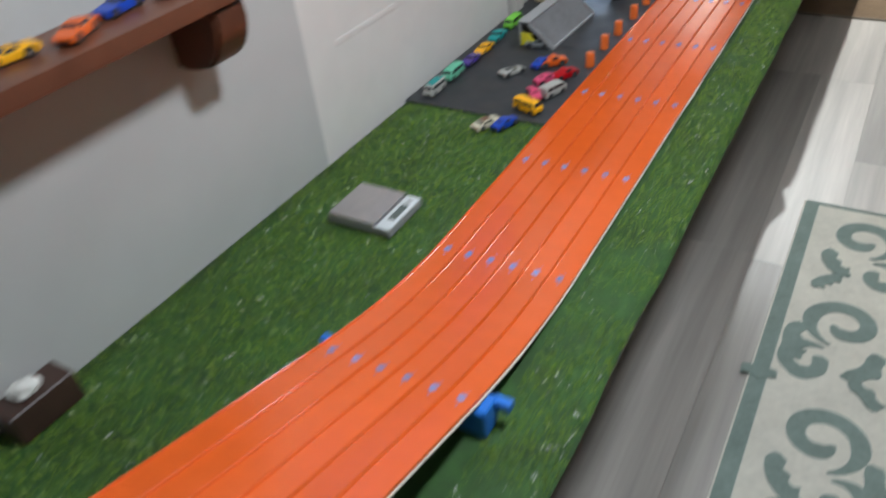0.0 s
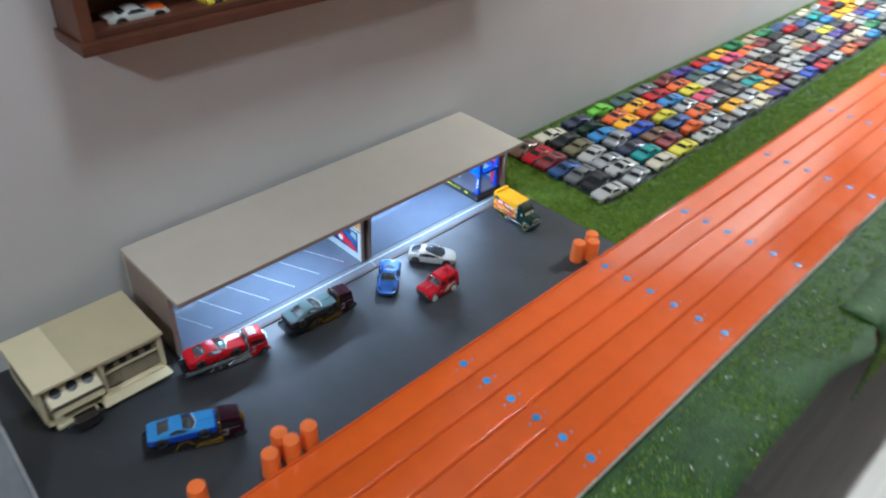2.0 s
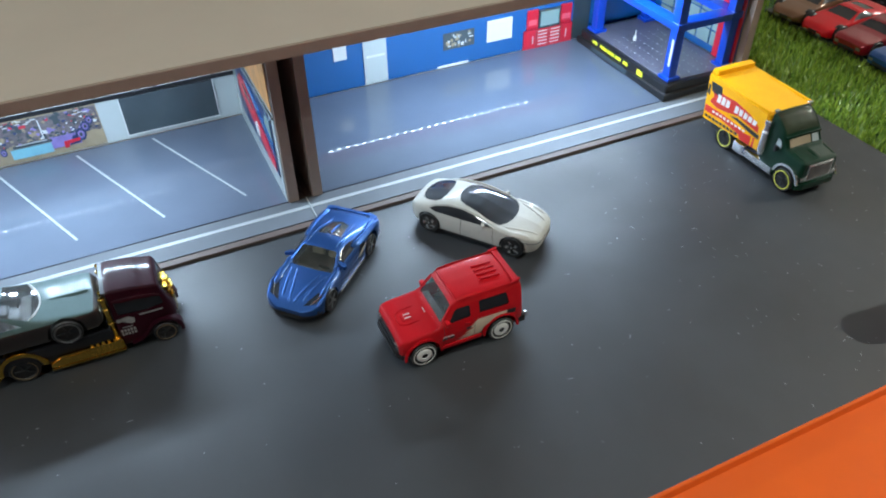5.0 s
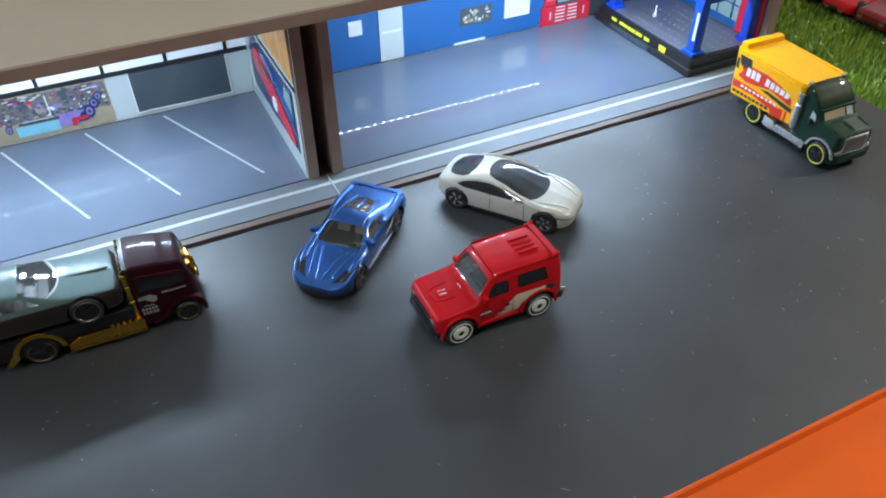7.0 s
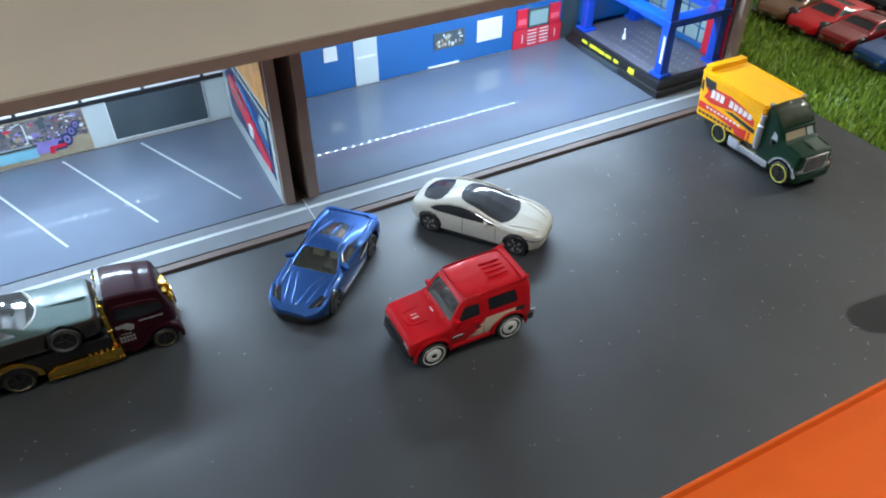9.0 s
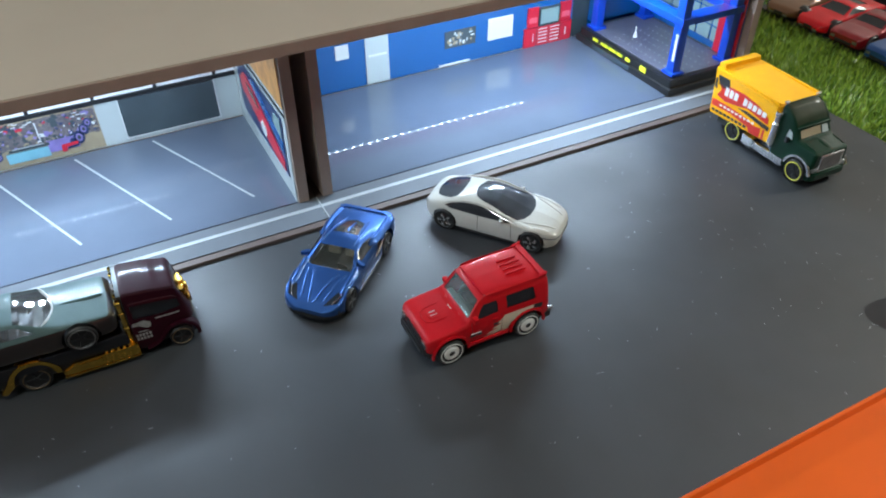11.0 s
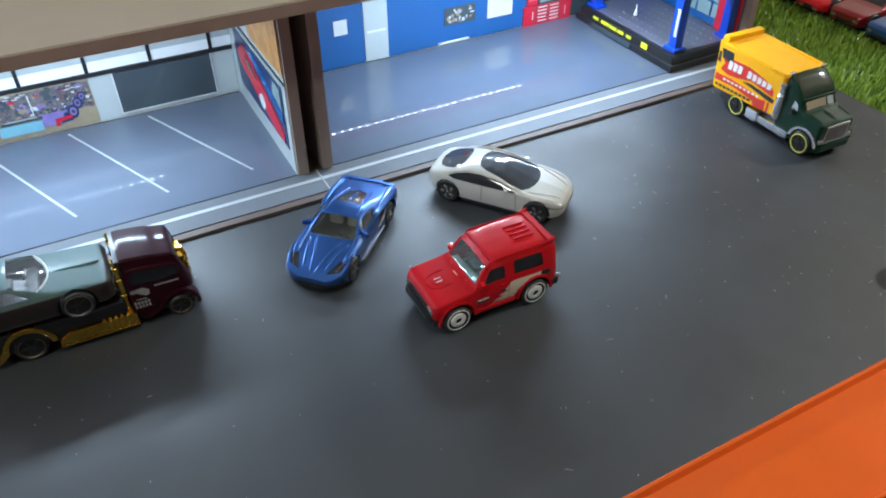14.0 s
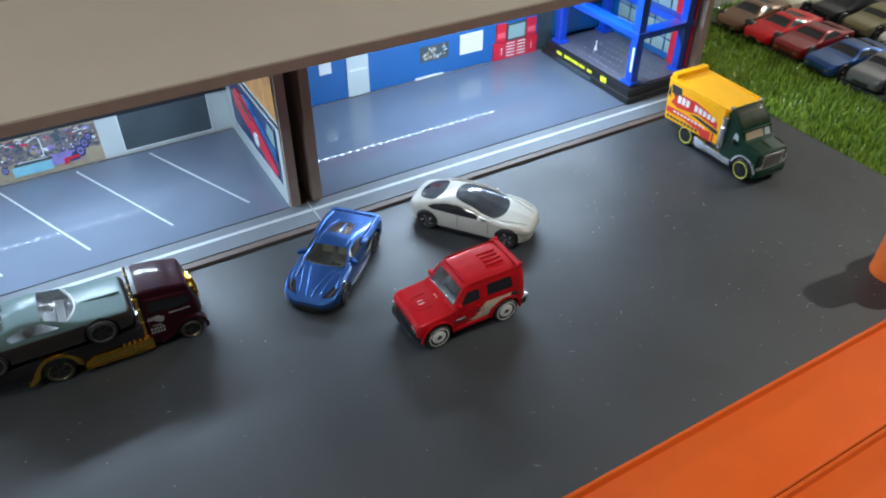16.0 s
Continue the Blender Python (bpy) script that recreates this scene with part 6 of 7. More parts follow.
def transporter(m, cab_paint, car_paint, trim, label, car_label, stripes=False, lower=None):
    t = thing("toy_transporter", m, label, "toy truck", "toy car transporters")
    st = [(35.6, 11.4, 7.4, 7.0, 13.4, 6, 14.2), (34.8, 11, 9.4, 9.0, 16, 7.8, 18.2), (33.4, 11, 10.8, 10.4, 18.8, 9.4, 22), (32.0, 11.4, 11.4, 11.0, 20.4, 10.6, 29.4), (31.2, 11.6, 11.8, 11.4, 20.8, 11.0, 31.4), (26, 11.6, 12.2, 11.8, 21.6, 11.2, 32.2), (23.4, 7.6, 12.4, 12.0, 22, 11.4, 33), (20.4, 4.2, 12.6, 12.2, 22.2, 11.4, 33.6), (12.0, 3.4, 12.6, 12.2, 22.6, 11.5, 34.4), (10.6, 3.6, 12.2, 11.8, 22.4, 11.3, 34.0)]
    reg = [("windshield", "z", [(33.2, -8.6), (33.2, 8.6), (31.8, 9.0), (31.8, -9.0)], top, 0.2), ("side_window", "y", [(31.4, 20.6), (30.6, 25.4), (28, 26.6), (20, 27.8), (12.4, 28.6), (12.4, 21.2), (24, 20.2)], side, 0.35)]
    reg += [("silver_print", "y", [(18.4, 17.8), (16.0, 19.4), (11.2, 18.9), (11.0, 17.2), (13.4, 17.3), (16.4, 15.2), (18.0, 15.6)], side, 0.0), ("silver_print", "y", [(30.4, 18.6), (30.2, 17.9), (20.6, 18.4), (20.6, 19.2)], side, 0.0), *[("silver_print", "y", [(17.4 - 1.3 * i, z), (16.5 - 1.3 * i, z), (16.5 - 1.3 * i, z + 1.5), (17.4 - 1.3 * i, z + 1.5)], side, 0.0) for i in range(5) for z in (9.4, 11.4)], ("silver_print", "y", [(16.6, 13.6), (12.4, 13.8), (12.4, 14.3), (16.6, 14.1)], side, 0.0)]
    me = shell(st, 40, 1, [], reg)
    dress(t, me, (("body", cab_paint), ("windshield", GLASS), ("side_window", GLASS), ("silver_print", SILVER_PRINT)), {"body": "cab"})
    part("rear_panel", mm(box(8.8, 10.9, -10.8, 10.8, 16, 33.6, 0.6)), BLACK_PLASTIC, t)
    part("nose", mm(prism([(31.5, 6.0), (35.4, 4.6), (36.4, 0), (35.4, -4.6), (31.5, -6.0)], 7, 16.5, bevel=1.0)), trim, t)
    for k in range(3):
        for s in (1, -1):
            part("engine_head", mm(box(32.6 + 0.7 * k, 34.6 + 0.8 * k, s * 3.6 - 2.2, s * 3.6 + 2.2, 22.6 - 2.6 * k, 24.4 - 2.6 * k, 0.5)), trim, t)
        part("engine_spine", mm(box(32.4, 35.4 + 0.5 * k, -1.4, 1.4, 23.6 - 2.7 * k, 25.6 - 2.7 * k, 0.5)), trim, t)
    part("deck", mm(prism([(-72, 11), (-73, 14), (9, 15), (9, 7), (-40, 5), (-60, 7)], -13, 13, "y", bevel=0.6)), PAINTS["black"], t)
    for s in (1, -1):
        for y in (11.6, 7.2):
            stack = [(1.15, 0), (1.15, 8), (1.4, 8.3), (1.4, 9.4), (1.1, 9.8), (1.1, 16), (1.35, 16.3), (1.35, 17.4), (1.05, 17.8), (1.05, 21.6), (1.3, 22), (1.3, 23.4), (0.8, 23.6), (0.8, 21)]
            part("exhaust", turned([(r * 0.001, z * 0.001) for r, z in stack], 14, pose(0.0088, s * y * 0.001, 0.0085)), trim, t)
        arc = [(28.6 + 6.6 * math.cos(a), 5.2 + 6.6 * math.sin(a)) for a in np.linspace(-0.25, math.pi * 0.9, 14)] + [(18.6, 4.2), (14, 3.0), (14, 4.6), (19.4, 6.4)] + [(28.6 + 8.2 * math.cos(a), 5.4 + 8.2 * math.sin(a)) for a in np.linspace(math.pi * 0.86, -0.2, 14)]
        part("front_fender", mm(prism(arc, min(s * 8.6, s * 13.4), max(s * 8.6, s * 13.4), "y", bevel=0.45)), cab_paint, t)
        part("running_board", mm(prism([(11, 3.4), (-19, 3.4), (-19, 6), (-14, 9), (11, 9)], s * 11.4, s * 14.2, "y", bevel=0.5)), trim, t)
        arc = [(-29 + 7.8 * math.cos(a), 6.6 + 7.8 * math.sin(a)) for a in np.linspace(0, math.pi, 12)] + [(-38.4, 5), (-41, 2.6), (-42.6, 4)] + [(-29 + 10 * math.cos(a), 6.8 + 10 * math.sin(a)) for a in np.linspace(math.pi - 0.2, 0, 12)]
        part("fender", mm(prism(arc, s * 10.6, s * 14.2, "y", bevel=0.3)), trim, t)
        part("deck_rail", mm(box(-71, 8, s * 13.2 - 0.7, s * 13.2 + 0.7, 10.5, 16, 0.4)), trim if stripes else PAINTS["black"], t)
        for i in range(5):
            part("engine_pipe", rod((0.001 * (-2 + 2.3 * i), s * 0.0143, 0.0042), (0.001 * (-1.2 + 2.3 * i), s * 0.0134, 0.0104), 0.00075, 8), CHROME if stripes else trim, t)
        part("cab_roof_edge", ridge([(x, s * float(np.interp(x, [12, 22, 29, 31.4], [12.0, 11.9, 11.7, 11.2])), float(np.interp(x, [12, 22, 29, 31.4], [29.0, 28.2, 27.0, 25.4]))) for x in np.linspace(11.6, 31.2, 9)], 1.3, 0.7), cab_paint, t)
    if stripes:
        bars("roof_stripe", t, WHITE_DECAL, [(12.5, 22.5, y - 0.9, y + 0.9, 34.1, 34.9) for y in (-6, -2, 2, 6)])
    for s in (1, -1):
        part("board_edge", mm(box(-19, 11, s * 13.2 - 1.3, s * 13.2 + 1.3, 2.6, 3.5, 0.3)), trim, t)
        part("board_edge", mm(box(-14, 11, s * 14.3 - 0.3, s * 14.3 + 0.3, 8.7, 9.4, 0.2)), trim, t)
        part("tool_box", mm(box(-13, -3.4, s * 14.2 - 0.4, s * 14.2 + 0.4, 4.4, 8.2, 0.3)), trim, t)
    part("undertray", chassis(-42, 35, 9, 2, 8), BLACK_PLASTIC, t)
    put_wheels(t, (28.6,), 13.2, 5.2, "gold" if not stripes else "plain")
    put_wheels(t, (-29,), 13.6, 6.2, "gold" if not stripes else "plain")
    c = toy_car("toy_car", "fastback", m @ pose(-0.0295, 0, 0.0152), car_paint, car_label, "cars on the transporters", 1.0, "shadow", CLEAR, lower)
    cabin(c, 8.0, -5.0, 8.0, 14.0, 10.2, CABIN_DARK)
    part("hood_bulge", ridge([(x, 0, 14.1 + 0.02 * (34 - x)) for x in np.linspace(33, 15, 6)], 2.4, 0.3), PAINTS[car_paint], c)
    return t


transporter(pose(0.1805, 4.8445, 0, 0, 0, 88), PAINTS["burgundy"], "steel", GOLD, "burgundy and gold die-cast car transporter carrying a silver coupe", "silver-blue fastback coupe riding on a transporter", False, "umber")
transporter(pose(0.1695, 4.712, 0, 0, 0, 79), PAINTS["red"], "red", CHROME, "red die-cast car transporter with white roof stripes carrying a red coupe", "bright red coupe riding on a transporter", True)
transporter(pose(0.2580, 4.621, 0, 0, 0, 66), PAINTS["burgundy"], "light_blue", GOLD, "dark die-cast car transporter carrying a light blue coupe", "light blue coupe riding on a transporter", False, "royal")

# ---- camper playset ----
CREAM_PL = mat("cream_plastic", (0.66, 0.57, 0.36), 0.45, var=0.05, bump=0.04, bscale=300)
camper = thing("toy_camper", pose(0.005, -0.001, 0), "cream plastic fold-out toy camper van with an open kitchen side", "toy camper")
part("floor_pan", box(0.032, 0.128, 4.494, 4.634, 0.004, 0.009, 0.001), CREAM_PL, camper)
part("roof", box(0.026, 0.130, 4.490, 4.638, 0.058, 0.0625, 0.0015), CREAM_PL, camper)
part("roof_panel", box(0.027, 0.129, 4.536, 4.637, 0.0625, 0.0632, 0.0003), mat("tan_plastic", (0.50, 0.425, 0.26), 0.5, var=0.06), camper)
part("back_wall", box(0.028, 0.033, 4.492, 4.636, 0.009, 0.058), CREAM_PL, camper)
part("end_wall", box(0.033, 0.126, 4.492, 4.497, 0.009, 0.058), CREAM_PL, camper)
part("end_wall", box(0.033, 0.126, 4.631, 4.636, 0.009, 0.058), CREAM_PL, camper)
part("divider", box(0.060, 0.127, 4.560, 4.565, 0.009, 0.058), CREAM_PL, camper)
part("end_window", box(0.048, 0.104, 4.4915, 4.4921, 0.032, 0.050), PAINTS["brown"], camper)
TAUPE_PL = mat("taupe_plastic", (0.27, 0.225, 0.16), 0.55, var=0.15)
part("galley_panel", box(0.1175, 0.1205, 4.5655, 4.6305, 0.0105, 0.0545), TAUPE_PL, camper, "tan galley panel moulded with cupboards")
part("galley_frame", box(0.1255, 0.1285, 4.566, 4.630, 0.0545, 0.058, 0.0005), CREAM_PL, camper)
part("flap", box(0.1265, 0.142, 4.552, 4.636, 0.004, 0.0065, 0.0006), CREAM_PL, camper)
for i in range(4):
    part("cupboard_door", box(0.1206, 0.1214, 4.5675 + 0.0157 * i, 4.5815 + 0.0157 * i, 0.013, 0.031, 0.0003), TAUPE_PL, camper)
    part("utensil", box(0.1206, 0.1222, 4.570 + 0.0152 * i, 4.578 + 0.0152 * i, 0.039, 0.0455, 0.0006), PAINTS["umber"], camper)
part("shelf", box(0.1206, 0.1245, 4.566, 4.630, 0.0355, 0.0372, 0.0004), CREAM_PL, camper)
part("bay_back", box(0.092, 0.095, 4.4975, 4.5595, 0.009, 0.0575), CREAM_PL, camper)
worktop = part("worktop", prism([(0.108, 0.0565), (0.137, 0.036), (0.139, 0.024), (0.108, 0.024)], 4.500, 4.5575, "y", bevel=0.0008), CREAM_PL, camper, "cream counter with three round openings")
for i in range(3):
    part("opening", turned([(0, 0), (0.0064, 0), (0.0064, 0.0006), (0, 0.0006)], 16, pose(0.1245, 4.511 + 0.0180 * i, 0.0450, 0, 35.3, 0)), BLACK_PLASTIC, worktop)
part("worktop_edge", box(0.1365, 0.1392, 4.499, 4.5585, 0.0345, 0.0372, 0.0006), mat("dark_edge_plastic", (0.10, 0.08, 0.055), 0.5), camper, "dark front edge of the counter")
for y in (4.4988, 4.5575):
    part("worktop_cheek", prism([(0.108, 0.0580), (0.138, 0.0370), (0.140, 0.0235), (0.108, 0.0235)], y, y + 0.0012, "y"), TAUPE_PL, camper)
part("engine", box(0.139, 0.156, 4.516, 4.542, 0.004, 0.017, 0.004), PAINTS["umber"], camper)
part("engine_pipe", rod((0.146, 4.508, 0.010), (0.152, 4.548, 0.0165), 0.0022), BLACK_PLASTIC, camper)
part("bumper", box(0.126, 0.1385, 4.500, 4.546, 0.004, 0.009, 0.001), CREAM_PL, camper)
for x, y in ((0.05, 4.52), (0.112, 4.52), (0.05, 4.608), (0.112, 4.608)):
    part("wheel", turned([(0, 0), (0.008, 0), (0.009, 0.001), (0.009, 0.005), (0.008, 0.006), (0, 0.006)], 18, pose(x, y, 0.009, 90, 0, 90)), TYRE, camper)

# ---- grey display ramp ----
RAMP_GREY = mat("grey_ramp_plastic", (0.33, 0.33, 0.33), 0.5, var=0.06)
RAMP_DARK = mat("grey_ramp_face", (0.16, 0.16, 0.165), 0.6, var=0.25, scale=60, bump=0.2, bscale=400)
ramp = thing("toy_trailer_ramp", pose(0.209, 4.324, 0, 0, 0, -2.5), "grey plastic toy loading ramp with a sloped face and raised back", "toy ramp")
part("top_rail", box(-0.087, -0.055, -0.124, 0.124, 0.0585, 0.0625, 0.0008), RAMP_GREY, ramp)
part("sloped_face", prism([(-0.056, 0.058), (0.008, 0.004), (0.008, 0.0005), (-0.059, 0.055)], -0.121, 0.121, "y"), RAMP_DARK, ramp)
part("back_board", box(-0.086, -0.083, -0.122, 0.122, 0.0, 0.0585), RAMP_GREY, ramp)
part("front_lip", box(0.006, 0.011, -0.124, 0.124, 0.0, 0.006, 0.0006), RAMP_GREY, ramp)
for y in (-0.124, 0.1215):
    part("end_gusset", prism([(-0.056, 0.062), (0.011, 0.008), (0.011, 0.0), (0.002, 0.0), (-0.060, 0.052)], y, y + 0.0025, "y"), RAMP_GREY, ramp)
part("end_panel", prism([(-0.080, 0.002), (-0.03, 0.002), (-0.058, 0.034), (-0.080, 0.034)], -0.1235, -0.121, "y"), PAINTS["lemon"], ramp)

# ---- cars parked on the mat near the door ----
for model, x, y, rz, colour, label in (
    ("van", 0.046, 3.898, -90, "white", "white toy coach with teal roof parked along the wall"),
    ("van", 0.046, 3.985, -90, "mint", "mint green toy van parked along the wall"),
    ("coupe", 0.048, 4.072, -90, "purple", "purple toy coupe parked along the wall"),
    ("saloon", 0.048, 4.143, -92, "yellow", "yellow toy taxi parked along the wall"),
    ("pickup", 0.046, 4.222, -90, "teal", "teal toy pickup parked along the wall"),
    ("van", 0.044, 4.318, -90, "lime", "lime green toy van parked along the wall"),
    ("sports", 0.172, 4.045, 62, "white", "white wedge-shaped toy car with black roof stripe"),
    ("hot_rod", 0.222, 4.105, 75, "royal", "blue toy hot rod in front of an orange truck"),
    ("pickup", 0.243, 4.118, 40, "orange", "orange toy pickup on the black mat"),
    ("hot_rod", 0.268, 4.028, 55, "pink", "bright pink-red toy racer on the black mat"),
    ("pickup", 0.296, 4.062, 60, "red", "bright red toy truck on the black mat"),
    ("hot_rod", 0.270, 3.950, 130, "pink", "pink toy hot rod beside a white truck"),
    ("van", 0.304, 3.975, 70, "white", "white toy truck on the black mat"),
    ("van", 0.286, 3.886, -18, "yellow", "yellow toy school van on the black mat"),
    ("sports", 0.165, 4.212, 10, "silver", "silver toy sports car beside the grey ramp"),
    ("saloon", 0.232, 3.794, 68, "cream", "cream toy station wagon with a brown roof on the turf"),
    ("hot_rod", 0.270, 3.806, 70, "royal", "small blue toy car on the turf"),
):
    c = toy_car("toy_car", model, pose(x + 0.003, y - 0.001, 0 if y > 3.85 else -0.001, 0, 0, rz), colour, label, "toy cars on the mat", 0.92)
    if "teal roof" in label:
        part("teal_roof", mm(box(-30, 21, -9.5, 9.5, 28.9, 30.2, 0.5)), PAINTS["teal"], c)
    if "brown roof" in label:
        part("brown_roof", mm(box(-13, 7, -8, 8, 20.0, 21.4, 0.5)), PAINTS["brown"], c)
    if "black roof" in label:
        part("roof_stripe", mm(box(-6, 0, -6, 6, 17.2, 18.2, 0.3)), BLACK_DECAL, c)

# ---- the parking field: rows of cars, noses towards the garage ----
FIRST = [["brown", "red", "dark_red", "blue", "grey", "black", "white"], ["cream", "black", "camo", "white", "silver", "white", "silver"], ["navy", "dark_green", "light_blue", "silver", "navy", "teal", "cream"], ["lime", "orange", "yellow", "royal", "brown", "dark_red", "lemon"]]
rnd = random.Random(11)
palette = ["red", "dark_red", "dark_red", "blue", "royal", "light_blue", "navy", "white", "white", "white", "cream", "silver", "silver", "silver", "grey", "grey", "black", "black", "green", "teal", "yellow", "lemon", "orange", "orange", "purple", "pink", "tan", "red", "white", "brown", "steel"]
for row in range(21):
    for col in range(7):
        colour = FIRST[row][col] if row < len(FIRST) else rnd.choice(palette)
        model = rnd.choice(["coupe", "coupe", "sports", "saloon", "sports", "pickup", "hot_rod", "saloon"]) if row else ["sports", "sports", "coupe", "coupe", "saloon", "saloon", "coupe"][col]
        x, y = 0.056 + 0.0330 * col + rnd.uniform(-0.002, 0.002), 5.398 + 0.0825 * row + rnd.uniform(-0.004, 0.004) - 0.006 * (col == 6)
        toy_car("toy_car", model, pose(x, y, 0.0005, 0, 0, -90 + rnd.uniform(-8, 8)), colour, f"{colour.replace('_', ' ')} die-cast toy car parked in rows on a black mat", "cars in the parking field", 0.98)

# three cars and a gate on the far end of the track
for x, y, rz, colour in ((0.404, 6.66, -75, "black"), (0.521, 6.66, -60, "grey"), (0.573, 6.70, -95, "white")):
    toy_car("toy_car", "sports", pose(x, y, 0.0056, 0, 0, rz), colour, f"{colour} toy race car standing on the orange track", "cars on the track")
gate = thing("start_gate_post", pose(0.335, 7.02, -0.003), "black plastic start gate post beside the track", "gate post")
part("post", box(-0.012, 0.012, -0.015, 0.015, 0, 0.10, 0.002), BLACK_PLASTIC, gate)
part("foot", box(-0.018, 0.018, -0.022, 0.022, 0, 0.012, 0.002), BLACK_PLASTIC, gate)

# ---- wall display case with cars ----
case = thing("display_case", pose(0.0, 4.652, 0.383), "dark wooden wall display case holding toy cars", "display case")
part("back_panel", box(0.001, 0.005, 0.0, 0.588, 0.0, 0.42), WOOD, case)
part("side_panel", box(0.005, 0.062, 0.0, 0.014, 0.0, 0.42, 0.0015), WOOD_RED, case)
part("side_panel", box(0.005, 0.062, 0.574, 0.588, 0.0, 0.42, 0.0015), WOOD_RED, case)
for i in range(7):
    part("shelf", box(0.005, 0.058, 0.0142, 0.5738, 0.004 + 0.066 * i, 0.012 + 0.066 * i, 0.001), WOOD, case)
part("base_moulding", box(0.0, 0.068, -0.004, 0.592, -0.008, 0.004, 0.002), WOOD, case)
for z, colours in ((0.3870, ["white", "lemon", "red", "silver", "navy"]), (0.4530, ["silver", "teal", "dark_red", "grey", "royal"]), (0.5190, ["white", "green", "lime", "black", "orange"])):
    for i, colour in enumerate(colours):
        model = ["coupe", "sports", "saloon", "coupe", "hot_rod"][i]
        c = toy_car("toy_car", model, pose(0.034, 4.722 + 0.108 * i, z, 0, 0, 96 if i % 2 else 90), colour, f"{colour.replace('_', ' ')} toy car in the wooden display case", "cars in the display case", 0.95)
        if colour == "white":
            part("hood_panel", mm(prism([(33, 8), (14, 10), (14, -10), (33, -8)], 11.2, 14.2, bevel=0.4)), PAINTS["orange"], c)

# ---- shelf on the near wall ----
shelf = thing("wall_shelf", pose(0.006, 3.32, 0.42), "red-brown wooden wall shelf with a turned corbel, holding toy cars", "shelf")
part("board", box(0.0, 0.115, -0.75, 0.015, 0.0, 0.026, 0.004), WOOD_RED, shelf)
part("corbel", prism([(0.0, 0.0), (0.105, 0.0), (0.108, -0.03), (0.098, -0.062), (0.075, -0.088), (0.03, -0.1), (0.0, -0.1)], -0.055, 0.012, "y", bevel=0.006), WOOD, shelf)
for i, colour in enumerate(["white", "royal", "orange", "yellow", "dark_red", "silver"]):
    toy_car("toy_car", ["sports", "coupe", "saloon"][i % 3], pose(0.072 - 0.02 * (i % 2), 3.255 - 0.082 * i, 0.4462, 0, 0, -100 + 18 * (i % 3)), colour, f"{colour.replace('_', ' ')} toy car on the wooden wall shelf", "cars on the wall shelf")

# ---- kitchen scale on the turf ----
scale_ = thing("kitchen_scale", pose(0.134, 3.376, 0.0005), "flat digital kitchen scale with a steel plate and grey display", "kitchen scale")
part("scale_body", box(0.0, 0.130, 0.0, 0.108, 0.0, 0.014, 0.003), GREY_PLASTIC, scale_)
part("weighing_plate", box(0.001, 0.098, 0.001, 0.107, 0.0145, 0.021, 0.002), STEEL_PLATE, scale_)
panel = part("control_panel", box(0.101, 0.1295, 0.001, 0.107, 0.0142, 0.0165, 0.001), LIGHT_PLASTIC, scale_)
part("display", box(0.108, 0.122, 0.030, 0.078, 0.0165, 0.0170, 0.0002), SCREEN, panel)
part("button", box(0.110, 0.120, 0.086, 0.094, 0.0165, 0.0172, 0.0002), GREY_PLASTIC, panel)

# ---- small things at the near end ----
pot = thing("wooden_box", pose(0.012, 2.80, -0.003), "small dark brown wooden box against the wall", "box")
part("box_body", box(0.0, 0.05, 0.0, 0.10, 0.0, 0.05, 0.006, seg=3), mat("dark_walnut", (0.05, 0.025, 0.018), 0.5, var=0.25, scale=60), pot)
bm = bmesh.new()
bmesh.ops.create_icosphere(bm, subdivisions=3, radius=0.018)
for v in bm.verts:
    v.co *= 1 + 0.45 * noise.noise(v.co * 90)
    v.co.z *= 0.6
tagged(new("crumpled_tissue", mesh_of("crumpled_tissue", bm, mat("white_tissue", (0.75, 0.73, 0.68), 0.9, var=0.1), 60)), "crumpled white tissue lying on the wooden box", "tissue").matrix_basis = pose(0.038, 2.845, 0.055)
scrap = mesh_of("paper_scrap", box(-0.004, 0.004, -0.0010, 0.0010, 0, 0.0005), WHITE_DECAL, 0)
for x, y, a in ((0.155, 2.862, 70), (0.205, 3.045, 60), (0.16, 3.16, 30), (0.27, 4.02, 10), (0.66, 4.30, 20)):
    tagged(new("paper_scrap", scrap), "tiny white paper scrap lying on the turf", "scrap", "paper scraps").matrix_basis = pose(x, y, 0.0022, 0, 0, a)

# ---- dust and lint on the black mat ----
rng = np.random.default_rng(21)
k = 330
cx, cy = rng.uniform(0.15, 0.35, k), np.concatenate([rng.uniform(4.62, 5.28, 190), rng.uniform(5.10, 5.27, 140)])
ang, long, wide = rng.uniform(0, math.pi, k), rng.uniform(0.00015, 0.0005, k) * rng.choice([1, 1, 1, 1, 2.2, 3.2], k), rng.uniform(0.00008, 0.0002, k)
ax, ay = np.stack([np.cos(ang), np.sin(ang)], 1) * long[:, None], np.stack([-np.sin(ang), np.cos(ang)], 1) * wide[:, None]
v = np.zeros((k, 4, 3))
for i, (sa, sb) in enumerate(((-1, -1), (1, -1), (1, 1), (-1, 1))):
    v[:, i, :2] = np.stack([cx, cy], 1) + sa * ax + sb * ay
v[:, :, 2] = 0.0004
me = bpy.data.meshes.new("mat_dust")
me.from_pydata(v.reshape(-1, 3).tolist(), [], np.arange(4 * k).reshape(-1, 4).tolist())
me.materials.append(mat("grey_lint", (0.26, 0.27, 0.29), 0.9, var=0.4, scale=300))
tagged(new("mat_dust", me), "specks of pale dust and lint on the black mat", "dust", kind="stuff")

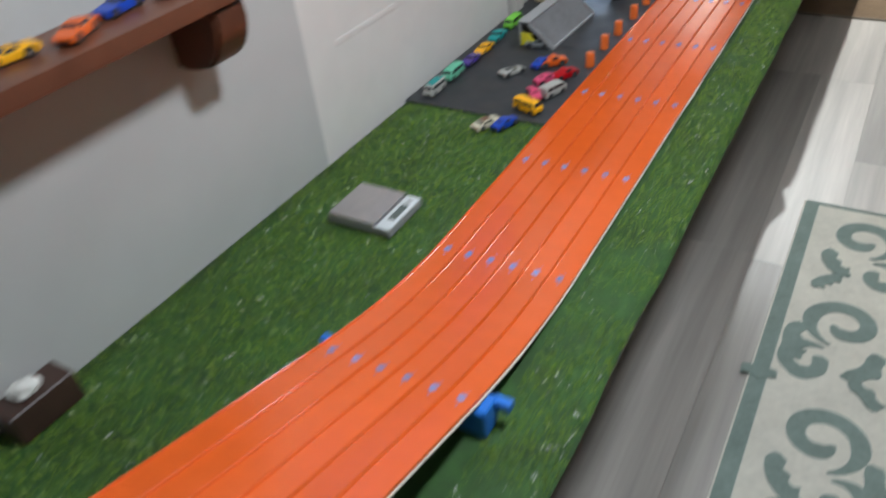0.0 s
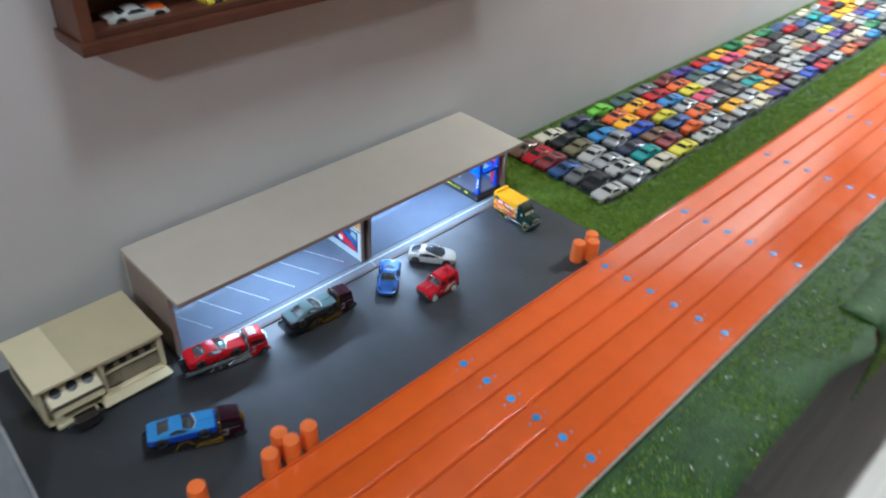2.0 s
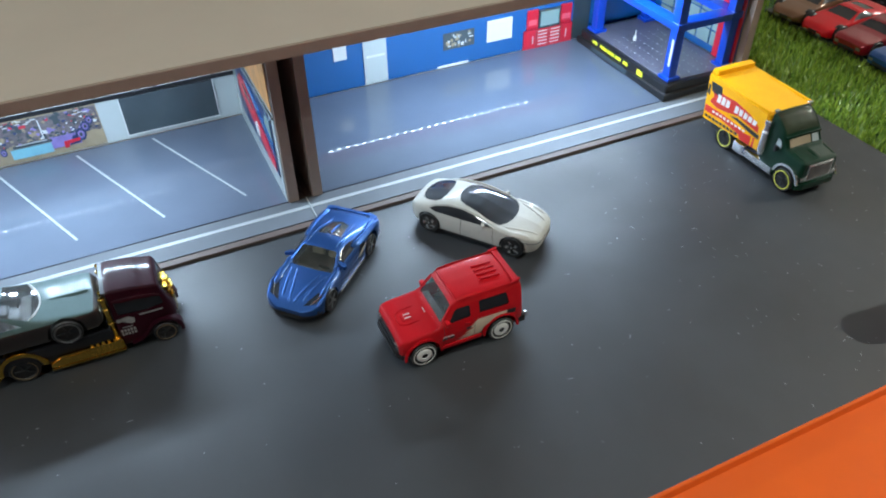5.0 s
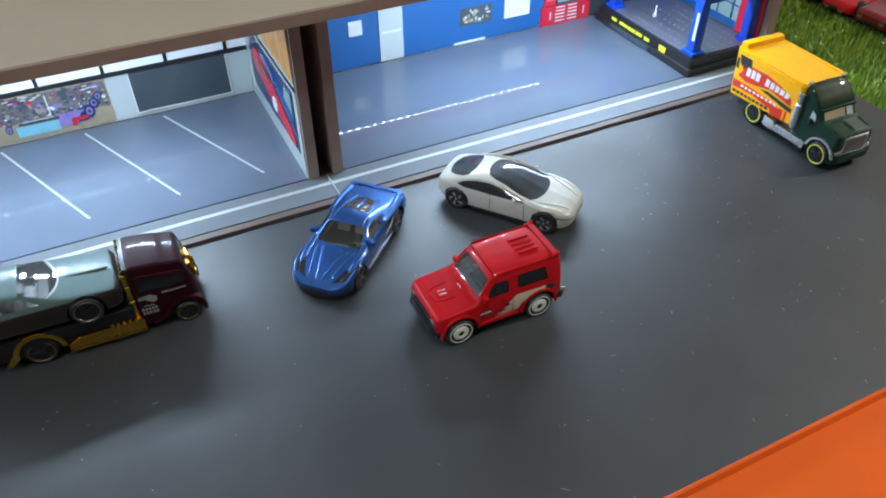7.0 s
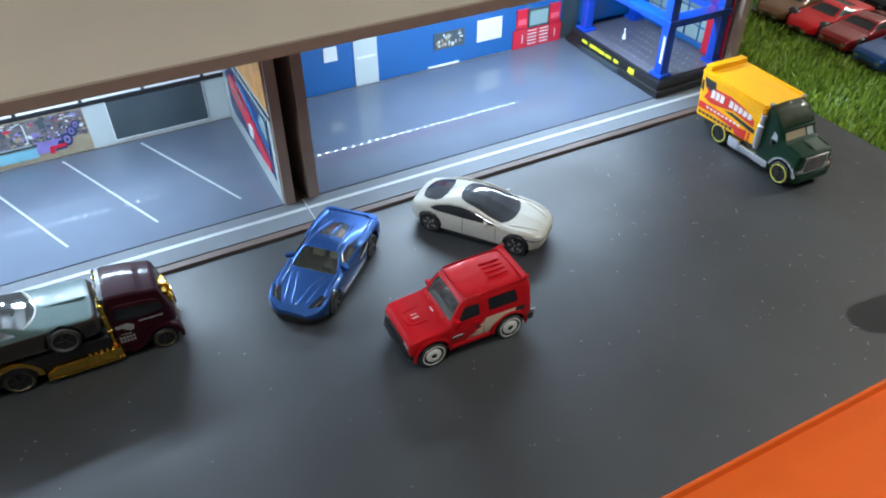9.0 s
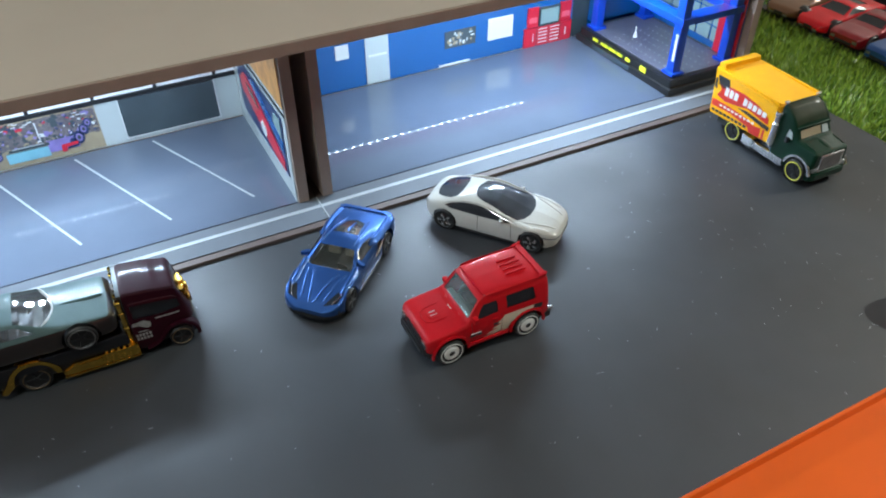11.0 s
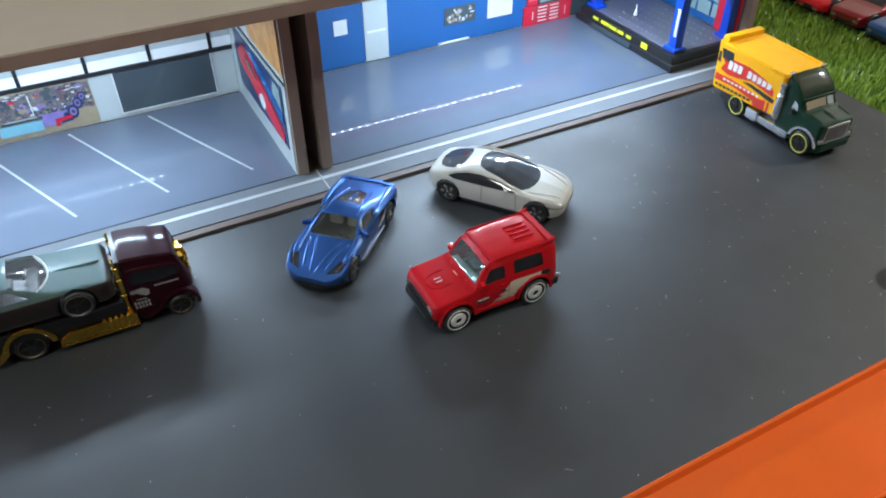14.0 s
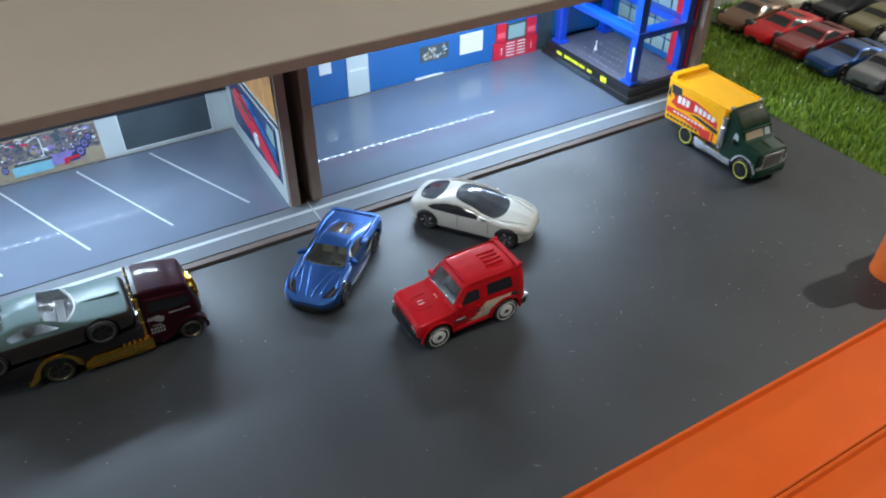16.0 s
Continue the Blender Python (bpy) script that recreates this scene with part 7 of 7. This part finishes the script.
# white specks on the turf by the track: lint, and glints put in as white flakes
k = 260
cx = np.concatenate([rng.uniform(0.605, 0.70, 200), rng.uniform(0.02, 0.34, 60)])
cy = np.concatenate([rng.uniform(2.6, 5.6, 200), rng.uniform(2.7, 3.8, 60)])
ang, long, wide = rng.uniform(0, math.pi, k), rng.uniform(0.0006, 0.0022, k), rng.uniform(0.0004, 0.0008, k)
ax, ay = np.stack([np.cos(ang), np.sin(ang)], 1) * long[:, None], np.stack([-np.sin(ang), np.cos(ang)], 1) * wide[:, None]
v = np.zeros((k, 4, 3))
for i, (sa, sb) in enumerate(((-1, -1), (1, -1), (1, 1), (-1, 1))):
    v[:, i, :2] = np.stack([cx, cy], 1) + sa * ax + sb * ay
    v[:, i, 2] = 0.0045 + 0.0008 * sa
me = bpy.data.meshes.new("turf_lint")
me.from_pydata(v.reshape(-1, 3).tolist(), [], np.arange(4 * k).reshape(-1, 4).tolist())
me.materials.append(WHITE_DECAL)
tagged(new("turf_lint", me), "small white specks of lint and painted glints in the turf", "lint", kind="stuff")

# ---- rugs on the floor ----
rug = thing("scroll_rug", pose(0.824, 4.646, FLOOR_Z), "cream rug with raised sage green scrollwork and border", "rug")
part("rug_base", box(0.0, 1.55, -2.35, 0.0, 0.0, 0.007, 0.002), CREAM_RUG, rug)
part("border", box(0.004, 1.546, -0.016, -0.004, 0.0072, 0.0085), GREEN_RUG, rug, smooth=0)
part("border", box(0.004, 0.040, -2.34, -0.0162, 0.0072, 0.0085), GREEN_RUG, rug, smooth=0)


def ribbon(path, width, lift, lobes=0.0):
    """A raised band of pile along points (x, y), thin at its ends and lobed along its outer side."""
    bm = bmesh.new()
    lo, hi = [], []
    k = len(path) - 1
    for i, p in enumerate(path):
        a, b = path[max(i - 1, 0)], path[min(i + 1, k)]
        d = Vector((b[0] - a[0], b[1] - a[1]))
        d.normalize()
        f = i / k
        w = width * min(1.0, 0.3 + 5 * f, 0.15 + 5 * (1 - f))
        outer = w * (1 + lobes * max(0.0, math.sin(f * 17)))
        for dst, q in ((lo, -w), (hi, outer)):
            dst.append([bm.verts.new((p[0] - d.y * q, p[1] + d.x * q, h)) for h in (0.0071, 0.0086 + 0.0004 * lift)])
    for i in range(k):
        bm.faces.new((lo[i][1], hi[i][1], hi[i + 1][1], lo[i + 1][1]))
        bm.faces.new((hi[i][0], hi[i][1], hi[i + 1][1], hi[i + 1][0]))
        bm.faces.new((lo[i][0], lo[i][1], lo[i + 1][1], lo[i + 1][0]))
    bmesh.ops.recalc_face_normals(bm, faces=bm.faces[:])
    part("scroll", bm, GREEN_RUG, rug, smooth=0)


def volute(cx, cy, r, start, turns, flip, width, lift, lobes=0.0):
    """A scroll that winds from a bud at its centre outwards."""
    k = int(30 * turns) + 4
    ribbon([(cx + r * (0.30 + 0.70 * i / k) * math.cos(start + flip * 2 * math.pi * turns * i / k), cy + r * (0.30 + 0.70 * i / k) * math.sin(start + flip * 2 * math.pi * turns * i / k)) for i in range(k + 1)], width, lift, lobes)


def leaf(x, y, length, way, bend, width, lift):
    """A curved, pointed leaf."""
    path, px, py, a = [], x, y, way
    for i in range(13):
        path.append((px, py))
        px, py, a = px + length / 12 * math.cos(a), py + length / 12 * math.sin(a), a + bend / 12
    ribbon(path, width, lift, 0.7)


def motif(at, turn, flip):
    """One repeat of the scrollwork, about 0.36 m long and 0.25 m wide."""
    def put(u, v):
        v = v * flip
        return at[0] + u * math.cos(turn) - v * math.sin(turn), at[1] + u * math.sin(turn) + v * math.cos(turn)

    volute(*put(0.080, 0.0), 0.086, turn + flip * 1.2, 1.15, -flip, 0.019, 0)
    volute(*put(0.235, 0.060), 0.062, turn + flip * 3.6, 1.0, flip, 0.017, 1, 0.4)
    leaf(*put(0.110, 0.092), 0.14, turn + flip * 0.5, -flip * 1.4, 0.018, 2)
    leaf(*put(0.155, -0.070), 0.13, turn - flip * 0.2, flip * 1.6, 0.018, 3)
    leaf(*put(0.270, -0.030), 0.09, turn - flip * 1.2, flip * 1.0, 0.015, 4)
    leaf(*put(0.300, 0.115), 0.08, turn + flip * 0.9, flip * 1.4, 0.014, 6)


for j in range(6):
    motif((0.170, -0.07 - 0.37 * j), -math.pi / 2, 1 if j % 2 == 0 else -1)
for j in range(3):
    motif((0.330 + 0.38 * j, -0.160), 0.0, -1 if j % 2 == 0 else 1)
part("frame_bar", box(0.315, 0.352, -2.34, -0.300, 0.0072, 0.0100), GREEN_RUG, rug, smooth=0)
part("frame_bar", box(0.3525, 1.546, -0.335, -0.300, 0.0072, 0.0100), GREEN_RUG, rug, smooth=0)
tan = thing("tan_rug", pose(0.35, 6.155, FLOOR_Z), "flat woven tan rug along the end wall", "rug")
part("rug_weave", box(0.0, 1.75, 0.0, 1.58, 0.0, 0.006, 0.002), TAN_RUG, tan)
part("binding", box(0.0, 1.75, -0.006, 0.004, 0.0, 0.0072, 0.002), BROWN_RUG, tan)

# ---- floor planks ----
floor = bpy.data.objects["floor"]
plank_mesh = mesh_of("plank", box(0.0002, 0.1848, 0.0002, 1.1998, -0.004, 0.0, 0.0003, seg=1), PLANK, 0)
rnd = random.Random(3)
for i in range(18):
    y = 0.2 - rnd.uniform(0, 1.1)
    while y < 7.9:
        p = part("plank", plank_mesh, None, floor)
        p.matrix_basis = pose(0.185 * i, y, FLOOR_Z)
        y += 1.2
